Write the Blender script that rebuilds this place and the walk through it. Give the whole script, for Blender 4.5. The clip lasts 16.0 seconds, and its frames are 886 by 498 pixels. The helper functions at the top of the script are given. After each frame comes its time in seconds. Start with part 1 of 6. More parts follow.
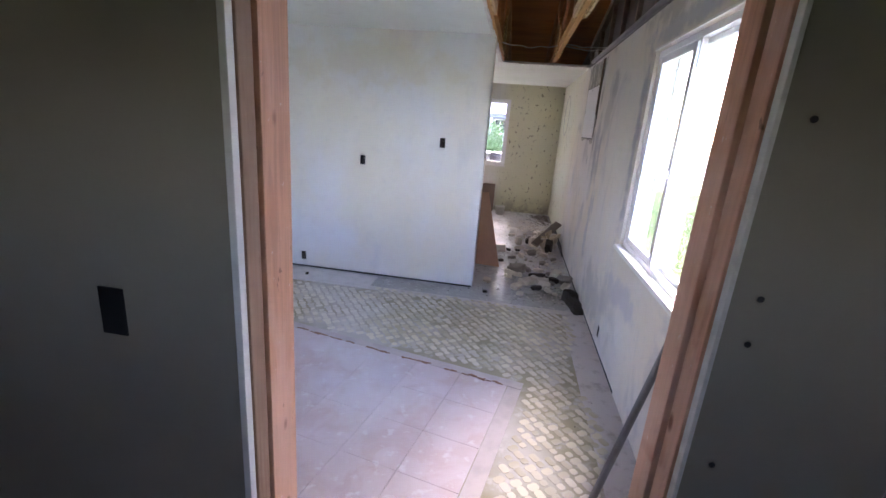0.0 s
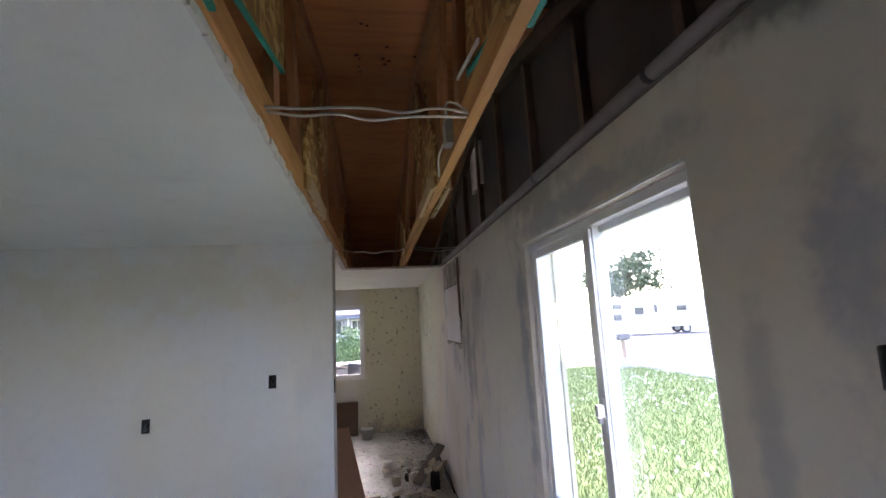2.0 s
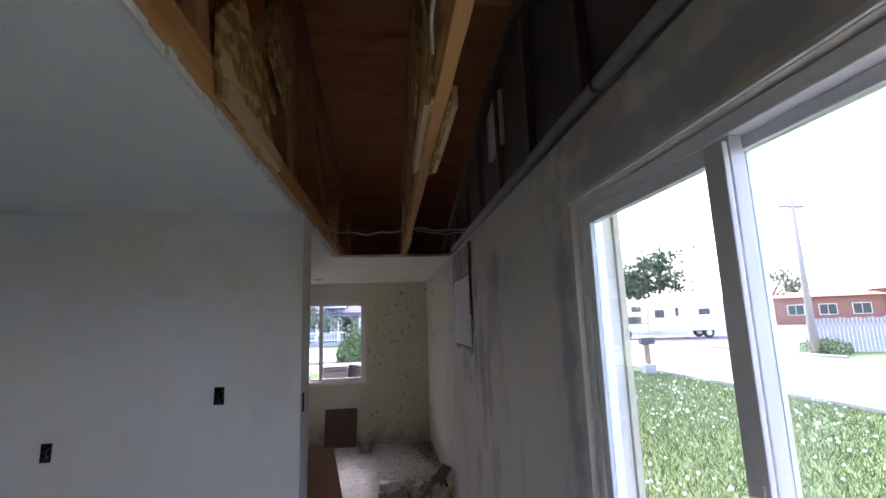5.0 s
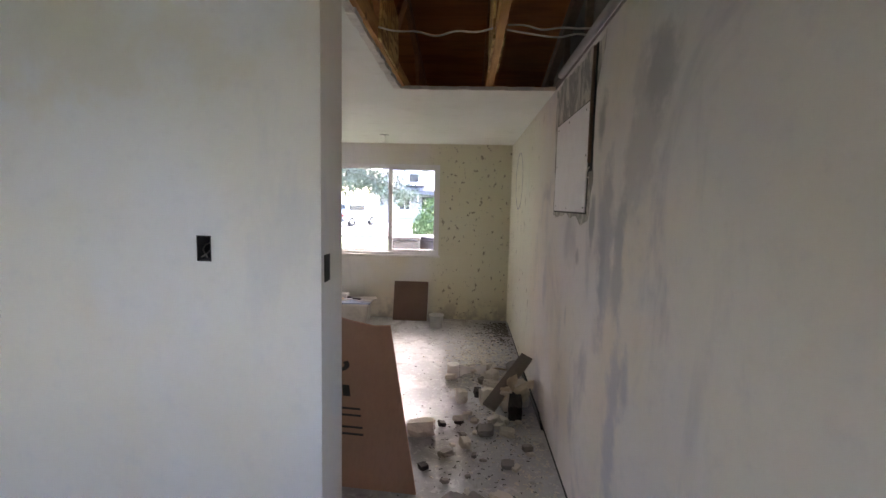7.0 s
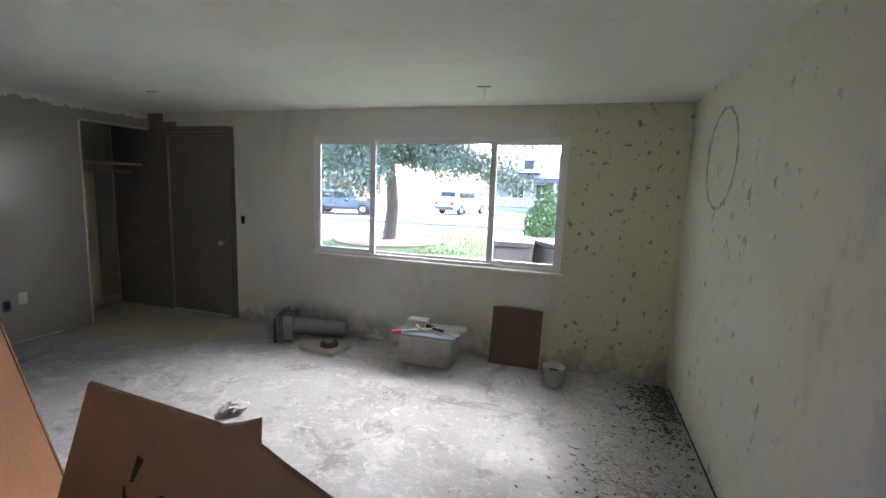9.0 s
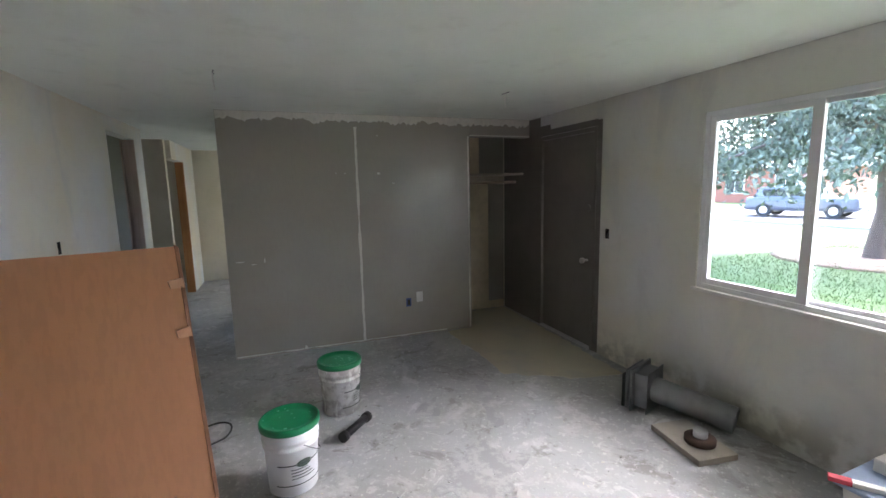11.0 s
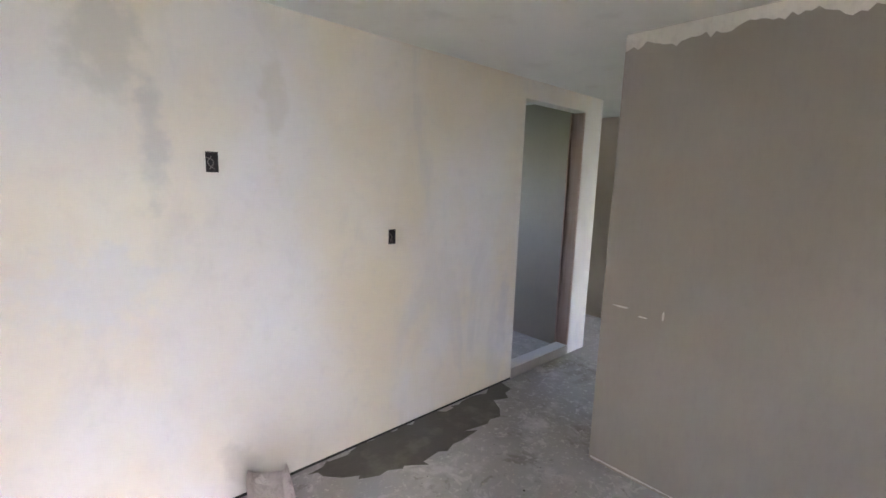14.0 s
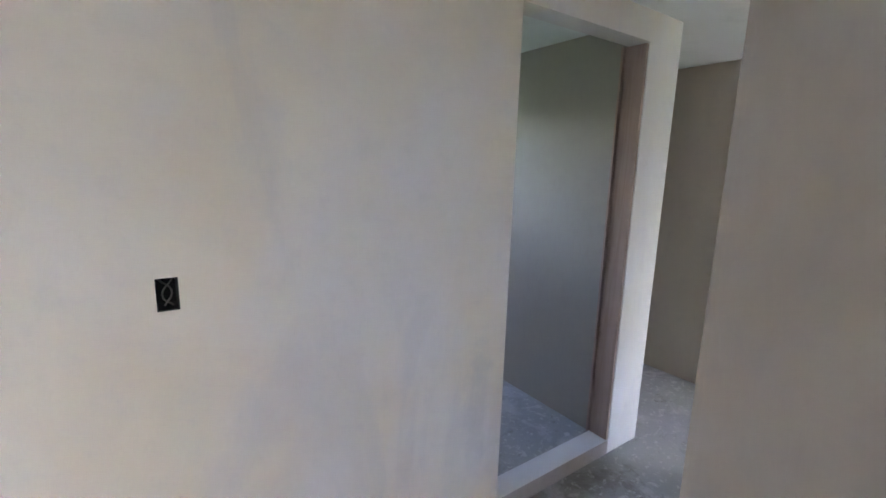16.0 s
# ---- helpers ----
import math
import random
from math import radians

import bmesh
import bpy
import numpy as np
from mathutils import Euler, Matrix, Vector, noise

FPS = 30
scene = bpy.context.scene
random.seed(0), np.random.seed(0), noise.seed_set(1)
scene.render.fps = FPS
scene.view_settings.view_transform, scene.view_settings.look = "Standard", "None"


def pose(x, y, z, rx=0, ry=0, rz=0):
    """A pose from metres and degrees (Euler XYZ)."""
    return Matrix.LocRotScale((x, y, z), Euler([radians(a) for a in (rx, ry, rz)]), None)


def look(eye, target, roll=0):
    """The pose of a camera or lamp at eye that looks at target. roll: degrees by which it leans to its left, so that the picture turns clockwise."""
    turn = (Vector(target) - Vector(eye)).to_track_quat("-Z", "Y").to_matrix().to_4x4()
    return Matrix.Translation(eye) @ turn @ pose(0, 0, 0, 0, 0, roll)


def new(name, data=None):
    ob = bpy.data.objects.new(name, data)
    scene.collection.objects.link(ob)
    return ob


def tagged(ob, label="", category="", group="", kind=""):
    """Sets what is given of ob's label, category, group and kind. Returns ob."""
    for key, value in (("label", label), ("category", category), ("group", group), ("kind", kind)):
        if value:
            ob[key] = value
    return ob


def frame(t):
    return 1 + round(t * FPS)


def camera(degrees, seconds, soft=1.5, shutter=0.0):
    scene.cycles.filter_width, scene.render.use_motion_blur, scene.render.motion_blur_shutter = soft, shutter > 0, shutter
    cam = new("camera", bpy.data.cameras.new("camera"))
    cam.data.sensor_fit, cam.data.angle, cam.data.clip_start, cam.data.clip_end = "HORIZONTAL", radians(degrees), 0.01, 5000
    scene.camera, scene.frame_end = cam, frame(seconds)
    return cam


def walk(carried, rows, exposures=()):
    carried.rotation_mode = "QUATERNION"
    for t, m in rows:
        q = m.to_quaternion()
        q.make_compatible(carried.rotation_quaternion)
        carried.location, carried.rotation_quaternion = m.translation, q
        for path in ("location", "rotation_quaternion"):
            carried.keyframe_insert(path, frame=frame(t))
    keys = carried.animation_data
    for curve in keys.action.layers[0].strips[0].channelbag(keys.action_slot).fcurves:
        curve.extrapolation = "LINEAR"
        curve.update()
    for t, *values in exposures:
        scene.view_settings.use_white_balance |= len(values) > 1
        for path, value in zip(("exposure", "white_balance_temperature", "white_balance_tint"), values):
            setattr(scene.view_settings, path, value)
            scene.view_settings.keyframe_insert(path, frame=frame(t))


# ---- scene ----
cam = camera(90.4, 16.0)
PATH = [
    (0, (-0.081, -0.549, 1.551), (-0.346, 1.354, 0.999), 4.5),
    (0.5, (-0.063, -0.262, 1.542), (-0.176, 1.691, 1.128), 1.4),
    (1, (-0.118, -0.009, 1.594), (0.001, 1.973, 1.352), 1.6),
    (1.5, (-0.099, 0.221, 1.637), (0.237, 2.186, 1.478), 0.7),
    (2, (-0.056, 0.398, 1.71), (0.26, 2.347, 2.031), -3.0),
    (2.5, (-0.012, 0.474, 1.79), (0.301, 2.307, 2.527), -3.5),
    (3, (-0.005, 0.541, 1.818), (0.328, 2.282, 2.744), -3.4),
    (3.5, (-0.011, 0.624, 1.815), (0.302, 2.371, 2.735), -3.5),
    (4, (-0.028, 0.745, 1.804), (0.285, 2.517, 2.679), -3.3),
    (4.5, (0.009, 0.939, 1.777), (0.333, 2.819, 2.377), -2.7),
    (5, (0.104, 1.161, 1.702), (0.356, 3.119, 2.023), -1.9),
    (5.2, (0.146, 1.234, 1.695), (0.322, 3.218, 1.877), -1.1),
    (7.3, (0.128, 2.529, 1.524), (-0.058, 4.506, 1.286), 0.7),
    (7.5, (0.144, 2.799, 1.544), (-0.094, 4.766, 1.274), 0.2),
    (7.7, (0.111, 2.964, 1.556), (-0.126, 4.929, 1.266), 0.2),
    (8, (0.062, 3.222, 1.539), (-0.185, 5.188, 1.268), 0.1),
    (8.2, (0.044, 3.368, 1.531), (-0.225, 5.332, 1.266), 0.8),
    (10.3, (-0.313, 4.867, 1.626), (-1.875, 6.08, 1.329), -1.0),
    (10.5, (-0.327, 4.968, 1.604), (-2.024, 5.984, 1.308), -1.0),
    (10.6, (-0.319, 5.013, 1.594), (-2.073, 5.93, 1.306), -0.5),
    (11, (-0.508, 5.243, 1.583), (-2.369, 5.919, 1.303), -1.3),
    (11.2, (-0.564, 5.413, 1.568), (-2.467, 5.968, 1.298), -0.8),
    (11.5, (-0.672, 5.586, 1.55), (-2.635, 5.86, 1.283), -1.1),
    (12, (-0.922, 5.877, 1.556), (-2.892, 5.715, 1.251), -2.0),
    (12.5, (-1.315, 6.002, 1.566), (-3.224, 5.498, 1.245), -1.1),
    (13, (-1.733, 6.08, 1.548), (-3.391, 5.017, 1.2), -1.5),
    (13.5, (-2.215, 5.96, 1.559), (-3.7, 4.663, 1.221), 1.4),
    (14, (-2.716, 5.862, 1.568), (-4.052, 4.408, 1.252), 1.8),
    (14.5, (-3.121, 5.805, 1.607), (-4.149, 4.123, 1.271), 1.3),
    (15, (-3.514, 5.609, 1.59), (-4.394, 3.839, 1.291), 1.7),
    (15.5, (-3.862, 5.342, 1.553), (-4.78, 3.594, 1.234), 1.2),
    (16, (-4.159, 5.07, 1.563), (-5.29, 3.463, 1.192), 1.5),
]
walk(cam, [(t, look(eye, target, roll)) for t, eye, target, roll in PATH],
     [(0, 5.05, 6450, 30), (0.5, 5.15, 6400, 28), (1.5, 4.6, 6800, 26), (2, 4.15, 6700, 27), (3, 6.0, 6700, 40), (4.0, 5.45, 6600, 38), (4.5, 4.75, 6550, 30), (5, 3.45, 6450, 27),
      (7.3, 4.65, 7100, 24), (7.7, 4.45, 6900, 20), (8, 4.15, 6600, 14), (8.2, 4.1, 6500, 14), (10.3, 4.35, 6300, 15), (11.5, 4.6, 6450, 16), (12, 5.45, 6500, 18), (13, 5.55, 6250, 19), (14, 5.3, 6800, 24), (16, 5.35, 6350, 24)])

# ---- sky and sun: bright overcast, light from the windows alone ----
world = bpy.data.worlds.new("sky")
scene.world = world
world.use_nodes = True
wn = world.node_tree.nodes
sky = wn.new("ShaderNodeTexSky")
sky.sky_type, sky.sun_disc = "NISHITA", False
sky.sun_elevation, sky.sun_rotation = radians(49), radians(7)
sky.dust_density, sky.ozone_density, sky.air_density = 1.5, 1.0, 1.0
wn["Background"].inputs["Strength"].default_value = 0.15
world.node_tree.links.new(sky.outputs[0], wn["Background"].inputs["Color"])
sun = new("sun", bpy.data.lights.new("sun", "SUN"))
sun.data.energy, sun.data.angle, sun.data.color = 1.5, radians(60), (1.0, 0.96, 0.92)
sun.matrix_world = look((4, 31, 36), (0, 0, 0))


# ---- materials ----
class Mat:
    """A node material: small helpers to mix noise layers over a base colour."""

    def __init__(self, name, color, rough=0.8, metal=0.0):
        self.m = bpy.data.materials.new(name)
        self.m.use_nodes = True
        self.t = self.m.node_tree
        self.b = self.t.nodes["Principled BSDF"]
        self.b.inputs["Roughness"].default_value = rough
        self.b.inputs["Metallic"].default_value = metal
        self.b.inputs["Base Color"].default_value = (*color, 1)
        rgb = self.t.nodes.new("ShaderNodeRGB")
        rgb.outputs[0].default_value = (*color, 1)
        self.c = rgb.outputs[0]
        self.co = self.t.nodes.new("ShaderNodeTexCoord").outputs["Object"]
        self.h = None

    def space(self, scale=(1, 1, 1), rot=(0, 0, 0), loc=(0, 0, 0)):
        n = self.t.nodes.new("ShaderNodeMapping")
        n.inputs["Scale"].default_value = scale
        n.inputs["Rotation"].default_value = rot
        n.inputs["Location"].default_value = loc
        self.t.links.new(self.co, n.inputs[0])
        return n.outputs[0]

    def noise(self, scale, detail=4, rough=0.55, stretch=(1, 1, 1), distort=0.0, loc=(0, 0, 0)):
        n = self.t.nodes.new("ShaderNodeTexNoise")
        n.inputs["Scale"].default_value = scale
        n.inputs["Detail"].default_value = detail
        n.inputs["Roughness"].default_value = rough
        n.inputs["Distortion"].default_value = distort
        self.t.links.new(self.space(stretch, loc=loc), n.inputs["Vector"])
        return n.outputs["Fac"]

    def voronoi(self, scale, feature="F1", stretch=(1, 1, 1), out="Distance"):
        n = self.t.nodes.new("ShaderNodeTexVoronoi")
        n.feature = feature
        n.inputs["Scale"].default_value = scale
        self.t.links.new(self.space(stretch), n.inputs["Vector"])
        return n.outputs[out]

    def ramp(self, value, lo, hi, a=0.0, b=1.0):
        n = self.t.nodes.new("ShaderNodeMapRange")
        n.interpolation_type = "SMOOTHSTEP"
        for i, v in enumerate((lo, hi, a, b)):
            n.inputs[i + 1].default_value = v
        self.t.links.new(value, n.inputs[0])
        return n.outputs[0]

    def math(self, op, a, b):
        n = self.t.nodes.new("ShaderNodeMath")
        n.operation = op
        for i, v in enumerate((a, b)):
            if isinstance(v, (int, float)):
                n.inputs[i].default_value = v
            else:
                self.t.links.new(v, n.inputs[i])
        return n.outputs[0]

    def axis(self, i):
        n = self.t.nodes.new("ShaderNodeSeparateXYZ")
        self.t.links.new(self.co, n.inputs[0])
        return n.outputs[i]

    def spot(self, centre, radii, soft=0.75):
        """A soft round mask at a place on the wall, broken up by noise."""
        n = self.t.nodes.new("ShaderNodeVectorMath")
        n.operation = "LENGTH"
        self.t.links.new(self.space([1 / r for r in radii], loc=[-c / r for c, r in zip(centre, radii)]), n.inputs[0])
        d = self.math("ADD", n.outputs["Value"], self.ramp(self.noise(5, 4, 0.6), 0.3, 0.7, -0.4, 0.4))
        return self.ramp(d, 1.0, 1.0 - soft)

    def random(self):
        return self.t.nodes.new("ShaderNodeObjectInfo").outputs["Random"]

    def island(self):
        return self.t.nodes.new("ShaderNodeNewGeometry").outputs["Random Per Island"]

    def mix(self, fac, color, amount=1.0, mode="MIX"):
        n = self.t.nodes.new("ShaderNodeMix")
        n.data_type, n.blend_type = "RGBA", mode
        f = self.math("MULTIPLY", fac, amount)
        self.t.links.new(f, n.inputs[0])
        self.t.links.new(self.c, n.inputs[6])
        n.inputs[7].default_value = (*color, 1)
        self.c = n.outputs[2]
        return self

    def bump(self, height, strength=0.3, dist=0.01):
        n = self.t.nodes.new("ShaderNodeBump")
        n.inputs["Strength"].default_value = strength
        n.inputs["Distance"].default_value = dist
        self.t.links.new(height, n.inputs["Height"])
        if self.h is not None:
            self.t.links.new(self.h, n.inputs["Normal"])
        self.h = n.outputs[0]
        return self

    def gloss(self, fac, a, b):
        self.t.links.new(self.ramp(fac, 0.3, 0.7, a, b), self.b.inputs["Roughness"])
        return self

    def done(self):
        self.t.links.new(self.c, self.b.inputs["Base Color"])
        if self.h is not None:
            self.t.links.new(self.h, self.b.inputs["Normal"])
        return self.m


def plaster(name, base, patch_a, patch_b, grey):
    """Skimmed and sanded drywall: broad warm and cool patches, trowel smears, faint grain."""
    m = Mat(name, base, 0.85)
    m.mix(m.ramp(m.noise(0.9, 4, 0.5, (1, 1, 0.8)), 0.36, 0.64), patch_a, 0.75)
    m.mix(m.ramp(m.noise(1.2, 4, 0.5, (1, 1, 0.7), 0.3, (7, 3, 1)), 0.4, 0.66), patch_b, 0.6)
    m.mix(m.ramp(m.noise(2.2, 5, 0.6, (1, 1, 0.35), 0.6, (2, 9, 4)), 0.55, 0.68), grey, 0.32)
    m.mix(m.ramp(m.noise(14, 4), 0.5, 0.8), grey, 0.2)
    m.bump(m.noise(3, 3), 0.25, 0.02).bump(m.noise(90, 3), 0.12, 0.004)
    return m


m = plaster("plaster_skim", (0.74, 0.71, 0.655), (0.7, 0.615, 0.48), (0.69, 0.71, 0.79), (0.52, 0.52, 0.54))
for centre, radii, c, k in (((-2.93, 3.82, 2.0), (0.17, 0.12, 0.28), (0.46, 0.47, 0.46), 0.5), ((-3.06, 3.82, 1.68), (0.065, 0.12, 0.42), (0.46, 0.48, 0.5), 0.55), ((-2.28, 3.82, 1.72), (0.18, 0.12, 0.3), (0.52, 0.54, 0.58), 0.5), ((-2.46, 3.82, 0.2), (0.16, 0.12, 0.13), (0.55, 0.57, 0.66), 0.55),
                           ((-3.54, 3.82, 1.85), (0.07, 0.12, 0.4), (0.56, 0.54, 0.48), 0.45), ((-3.33, 3.82, 0.16), (0.1, 0.12, 0.26), (0.46, 0.44, 0.42), 0.5), ((-2.85, 3.82, 1.1), (0.3, 0.12, 0.25), (0.62, 0.66, 0.74), 0.5), ((-5.25, 3.82, 0.6), (0.1, 0.12, 0.35), (0.52, 0.52, 0.54), 0.5),
                           ((-1.4, 3.54, 2.0), (1.2, 0.12, 0.26), (0.66, 0.59, 0.46), 0.45)):
    m.mix(m.spot(centre, radii), c, k)
WALL = m.done()
m = plaster("plaster_gable", (0.68, 0.635, 0.575), (0.64, 0.56, 0.45), (0.62, 0.61, 0.64), (0.42, 0.41, 0.43))
m.mix(m.ramp(m.noise(1.9, 5, 0.6, (1, 1, 0.7), 0.8, (5, 5, 5)), 0.52, 0.72), (0.32, 0.32, 0.37), 0.55)
for centre, radii, c, k in (((0.7, 0.97, 1.75), (1, 0.13, 0.25), (0.33, 0.34, 0.42), 0.75), ((0.7, 1.1, 1.05), (1, 0.16, 0.07), (0.36, 0.37, 0.43), 0.7), ((0.7, 2.6, 1.5), (1, 0.09, 0.75), (0.3, 0.31, 0.38), 0.7),
                           ((0.7, 1.9, 2.14), (1, 0.8, 0.07), (0.36, 0.37, 0.43), 0.7), ((0.7, 1.2, 1.2), (1, 0.05, 0.6), (0.36, 0.36, 0.4), 0.6), ((0.7, 1.02, 2.3), (1, 0.28, 0.12), (0.14, 0.13, 0.13), 0.8),
                           ((0.7, 2.3, 2.28), (1, 0.5, 0.1), (0.3, 0.28, 0.27), 0.6), ((0.7, 4.0, 1.35), (1, 0.12, 0.45), (0.36, 0.36, 0.4), 0.75), ((0.7, 3.65, 1.7), (1, 0.2, 0.4), (0.44, 0.43, 0.44), 0.7), ((0.7, 3.8, 0.7), (1, 0.1, 0.4), (0.4, 0.4, 0.45), 0.7),
                           ((0.7, 4.2, 1.48), (1, 0.05, 0.17), (0.3, 0.3, 0.32), 0.8), ((0.7, 4.02, 1.28), (1, 0.05, 0.22), (0.34, 0.34, 0.37), 0.75), ((0.7, 4.43, 1.28), (1, 0.06, 0.07), (0.34, 0.34, 0.36), 0.75), ((0.7, 3.82, 1.36), (1, 0.07, 0.28), (0.34, 0.34, 0.37), 0.7),
                           ((0.7, 3.68, 0.9), (1, 0.07, 0.2), (0.38, 0.38, 0.42), 0.7), ((0.7, 4.12, 1.9), (1, 0.07, 0.2), (0.3, 0.3, 0.3), 0.75), ((0.7, 3.55, 1.95), (1, 0.12, 0.16), (0.36, 0.35, 0.36), 0.7), ((0.7, 4.62, 0.94), (1, 0.05, 0.09), (0.4, 0.4, 0.43), 0.7), ((0.7, 5.3, 1.0), (1, 0.08, 0.3), (0.46, 0.46, 0.47), 0.6),
                           ((0.7, 2.2, 0.55), (1, 0.5, 0.12), (0.42, 0.42, 0.48), 0.6), ((0.7, 3.0, 0.3), (1, 0.8, 0.25), (0.4, 0.39, 0.39), 0.6)):
    m.mix(m.spot(centre, radii), c, k)
far = m.ramp(m.axis(1), 5.2, 6.4)
m.mix(far, (0.66, 0.67, 0.52), 0.7)
m.mix(m.math("MULTIPLY", far, m.ramp(m.noise(15, 4, 0.6, (1, 1, 0.6)), 0.63, 0.68)), (0.24, 0.22, 0.17), 0.75)
WALL_GABLE = m.done()
m = plaster("plaster_front", (0.72, 0.71, 0.64), (0.68, 0.63, 0.5), (0.68, 0.7, 0.74), (0.5, 0.5, 0.5))
near = m.ramp(m.axis(0), -0.45, -0.1)
m.mix(near, (0.66, 0.65, 0.46), 0.75)
m.mix(m.math("MULTIPLY", near, m.ramp(m.noise(18, 4, 0.6, (1, 1, 0.8)), 0.61, 0.66)), (0.22, 0.2, 0.15), 0.8)
m.mix(m.math("MULTIPLY", m.ramp(m.axis(2), 0.35, 0.05), m.ramp(m.noise(7, 4), 0.4, 0.6)), (0.35, 0.33, 0.28), 0.7)
WALL_FRONT = m.done()
HALL = plaster("plaster_beige", (0.66, 0.6, 0.5), (0.6, 0.52, 0.4), (0.66, 0.6, 0.52), (0.5, 0.46, 0.4)).done()
m = Mat("ceiling_plaster", (0.78, 0.8, 0.76), 0.9)
m.mix(m.ramp(m.noise(1.1, 3), 0.45, 0.7), (0.7, 0.74, 0.68), 0.6)
m.mix(m.ramp(m.noise(5, 4), 0.55, 0.75), (0.55, 0.55, 0.5), 0.25)
m.bump(m.noise(60, 4), 0.25, 0.006).bump(m.noise(2, 2), 0.3, 0.03)
CEIL = m.done()
m = Mat("bare_drywall_grey", (0.318, 0.288, 0.24), 0.5)
m.mix(m.ramp(m.noise(1.2, 3), 0.4, 0.7), (0.36, 0.335, 0.3), 0.6)
m.mix(m.ramp(m.noise(40, 3, 0.6, (1, 1, 0.3)), 0.4, 0.8), (0.2, 0.185, 0.17), 0.12)
m.gloss(m.noise(3, 3), 0.28, 0.4)
m.bump(m.noise(120, 2), 0.08, 0.003)
m.b.inputs["Specular IOR Level"].default_value = 0.95
GREY = m.done()
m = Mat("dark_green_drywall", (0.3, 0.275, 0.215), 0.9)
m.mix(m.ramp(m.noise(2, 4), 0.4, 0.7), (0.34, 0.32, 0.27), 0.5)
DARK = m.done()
m = Mat("concrete_floor", (0.41, 0.41, 0.415), 0.75)
m.mix(m.ramp(m.noise(0.8, 4), 0.42, 0.62), (0.3, 0.29, 0.275), 0.8)
m.mix(m.ramp(m.noise(3.2, 6, 0.65, distort=0.5), 0.5, 0.68), (0.58, 0.57, 0.57), 0.7)
m.mix(m.ramp(m.noise(1.7, 6, 0.7, distort=0.8, loc=(4, 1, 2)), 0.56, 0.64), (0.2, 0.185, 0.165), 0.65)
m.mix(m.ramp(m.noise(26, 5, 0.7), 0.55, 0.66), (0.63, 0.62, 0.61), 0.7)
m.mix(m.ramp(m.noise(60, 3, 0.7, loc=(3, 3, 3)), 0.66, 0.72), (0.14, 0.13, 0.12), 0.7)
m.mix(m.ramp(m.noise(9, 5, 0.65, distort=1.0, loc=(8, 2, 5)), 0.58, 0.66), (0.62, 0.61, 0.6), 0.6)
m.mix(m.ramp(m.noise(7, 5, 0.7, distort=0.6, loc=(1, 6, 3)), 0.58, 0.68), (0.23, 0.215, 0.195), 0.7)
m.gloss(m.noise(2.2, 4), 0.36, 0.7)
m.bump(m.noise(30, 5), 0.3, 0.006).bump(m.noise(4, 3), 0.2, 0.02)
CONC = m.done()
m = Mat("wet_concrete", (0.075, 0.07, 0.06), 0.4)
m.mix(m.ramp(m.noise(5, 5), 0.48, 0.68), (0.16, 0.15, 0.13), 0.7)
m.bump(m.noise(30, 5), 0.3, 0.006)
WET = m.done()


def timber(name, a, b, knot, grain=(1, 0.06, 1)):
    m = Mat(name, a, 0.7)
    m.mix(m.ramp(m.noise(28, 4, 0.6, grain, 1.2), 0.4, 0.65), b, 0.8)
    m.mix(m.ramp(m.noise(3.2, 2, 0.5, grain), 0.4, 0.7), b, 0.4)
    m.mix(m.ramp(m.voronoi(2.3), 0.075, 0.04), knot, 0.85)
    m.bump(m.noise(60, 3, 0.6, grain), 0.2, 0.003)
    return m.done()


m = Mat("fir_stud", (0.61, 0.3, 0.18), 0.7)
m.mix(m.ramp(m.noise(34, 5, 0.65, (1, 1, 0.04), 1.6), 0.42, 0.6), (0.47, 0.22, 0.13), 0.7)
m.mix(m.ramp(m.noise(2.6, 4, 0.6, (1, 1, 0.5), 0.8), 0.42, 0.6), (0.68, 0.42, 0.31), 0.7)
m.mix(m.ramp(m.noise(3.4, 4, 0.6, (1, 1, 0.6), 1.0, (5, 2, 8)), 0.55, 0.66), (0.4, 0.13, 0.07), 0.65)
m.mix(m.ramp(m.voronoi(9, stretch=(1, 1, 0.55)), 0.15, 0.05), (0.2, 0.06, 0.03), 0.9)
m.mix(m.ramp(m.noise(22, 4, 0.6, (1, 1, 0.5), loc=(3, 1, 2)), 0.66, 0.7), (0.16, 0.07, 0.04), 0.7)
m.mix(m.ramp(m.noise(45, 3, 0.6, loc=(1, 4, 2)), 0.68, 0.74), (0.75, 0.68, 0.6), 0.5)
m.bump(m.noise(60, 3, 0.6, (1, 1, 0.06)), 0.35, 0.003).bump(m.noise(8, 3), 0.25, 0.006)
STUD = m.done()
STUD_OLD = timber("old_stud", (0.36, 0.22, 0.14), (0.27, 0.15, 0.09), (0.15, 0.06, 0.03), (1, 1, 0.06))
PALE_WOOD = timber("pale_block", (0.6, 0.42, 0.24), (0.5, 0.32, 0.17), (0.3, 0.15, 0.07))
CHORD = timber("truss_chord", (0.56, 0.29, 0.1), (0.43, 0.19, 0.06), (0.16, 0.06, 0.02))
WEB = timber("truss_web", (0.42, 0.19, 0.08), (0.3, 0.12, 0.05), (0.15, 0.05, 0.02), (1, 1, 0.08))
m = Mat("roof_plywood", (0.56, 0.235, 0.085), 0.75)
m.mix(m.ramp(m.noise(9, 4, 0.6, (0.15, 1, 1), 0.8), 0.4, 0.68), (0.4, 0.15, 0.058), 0.8)
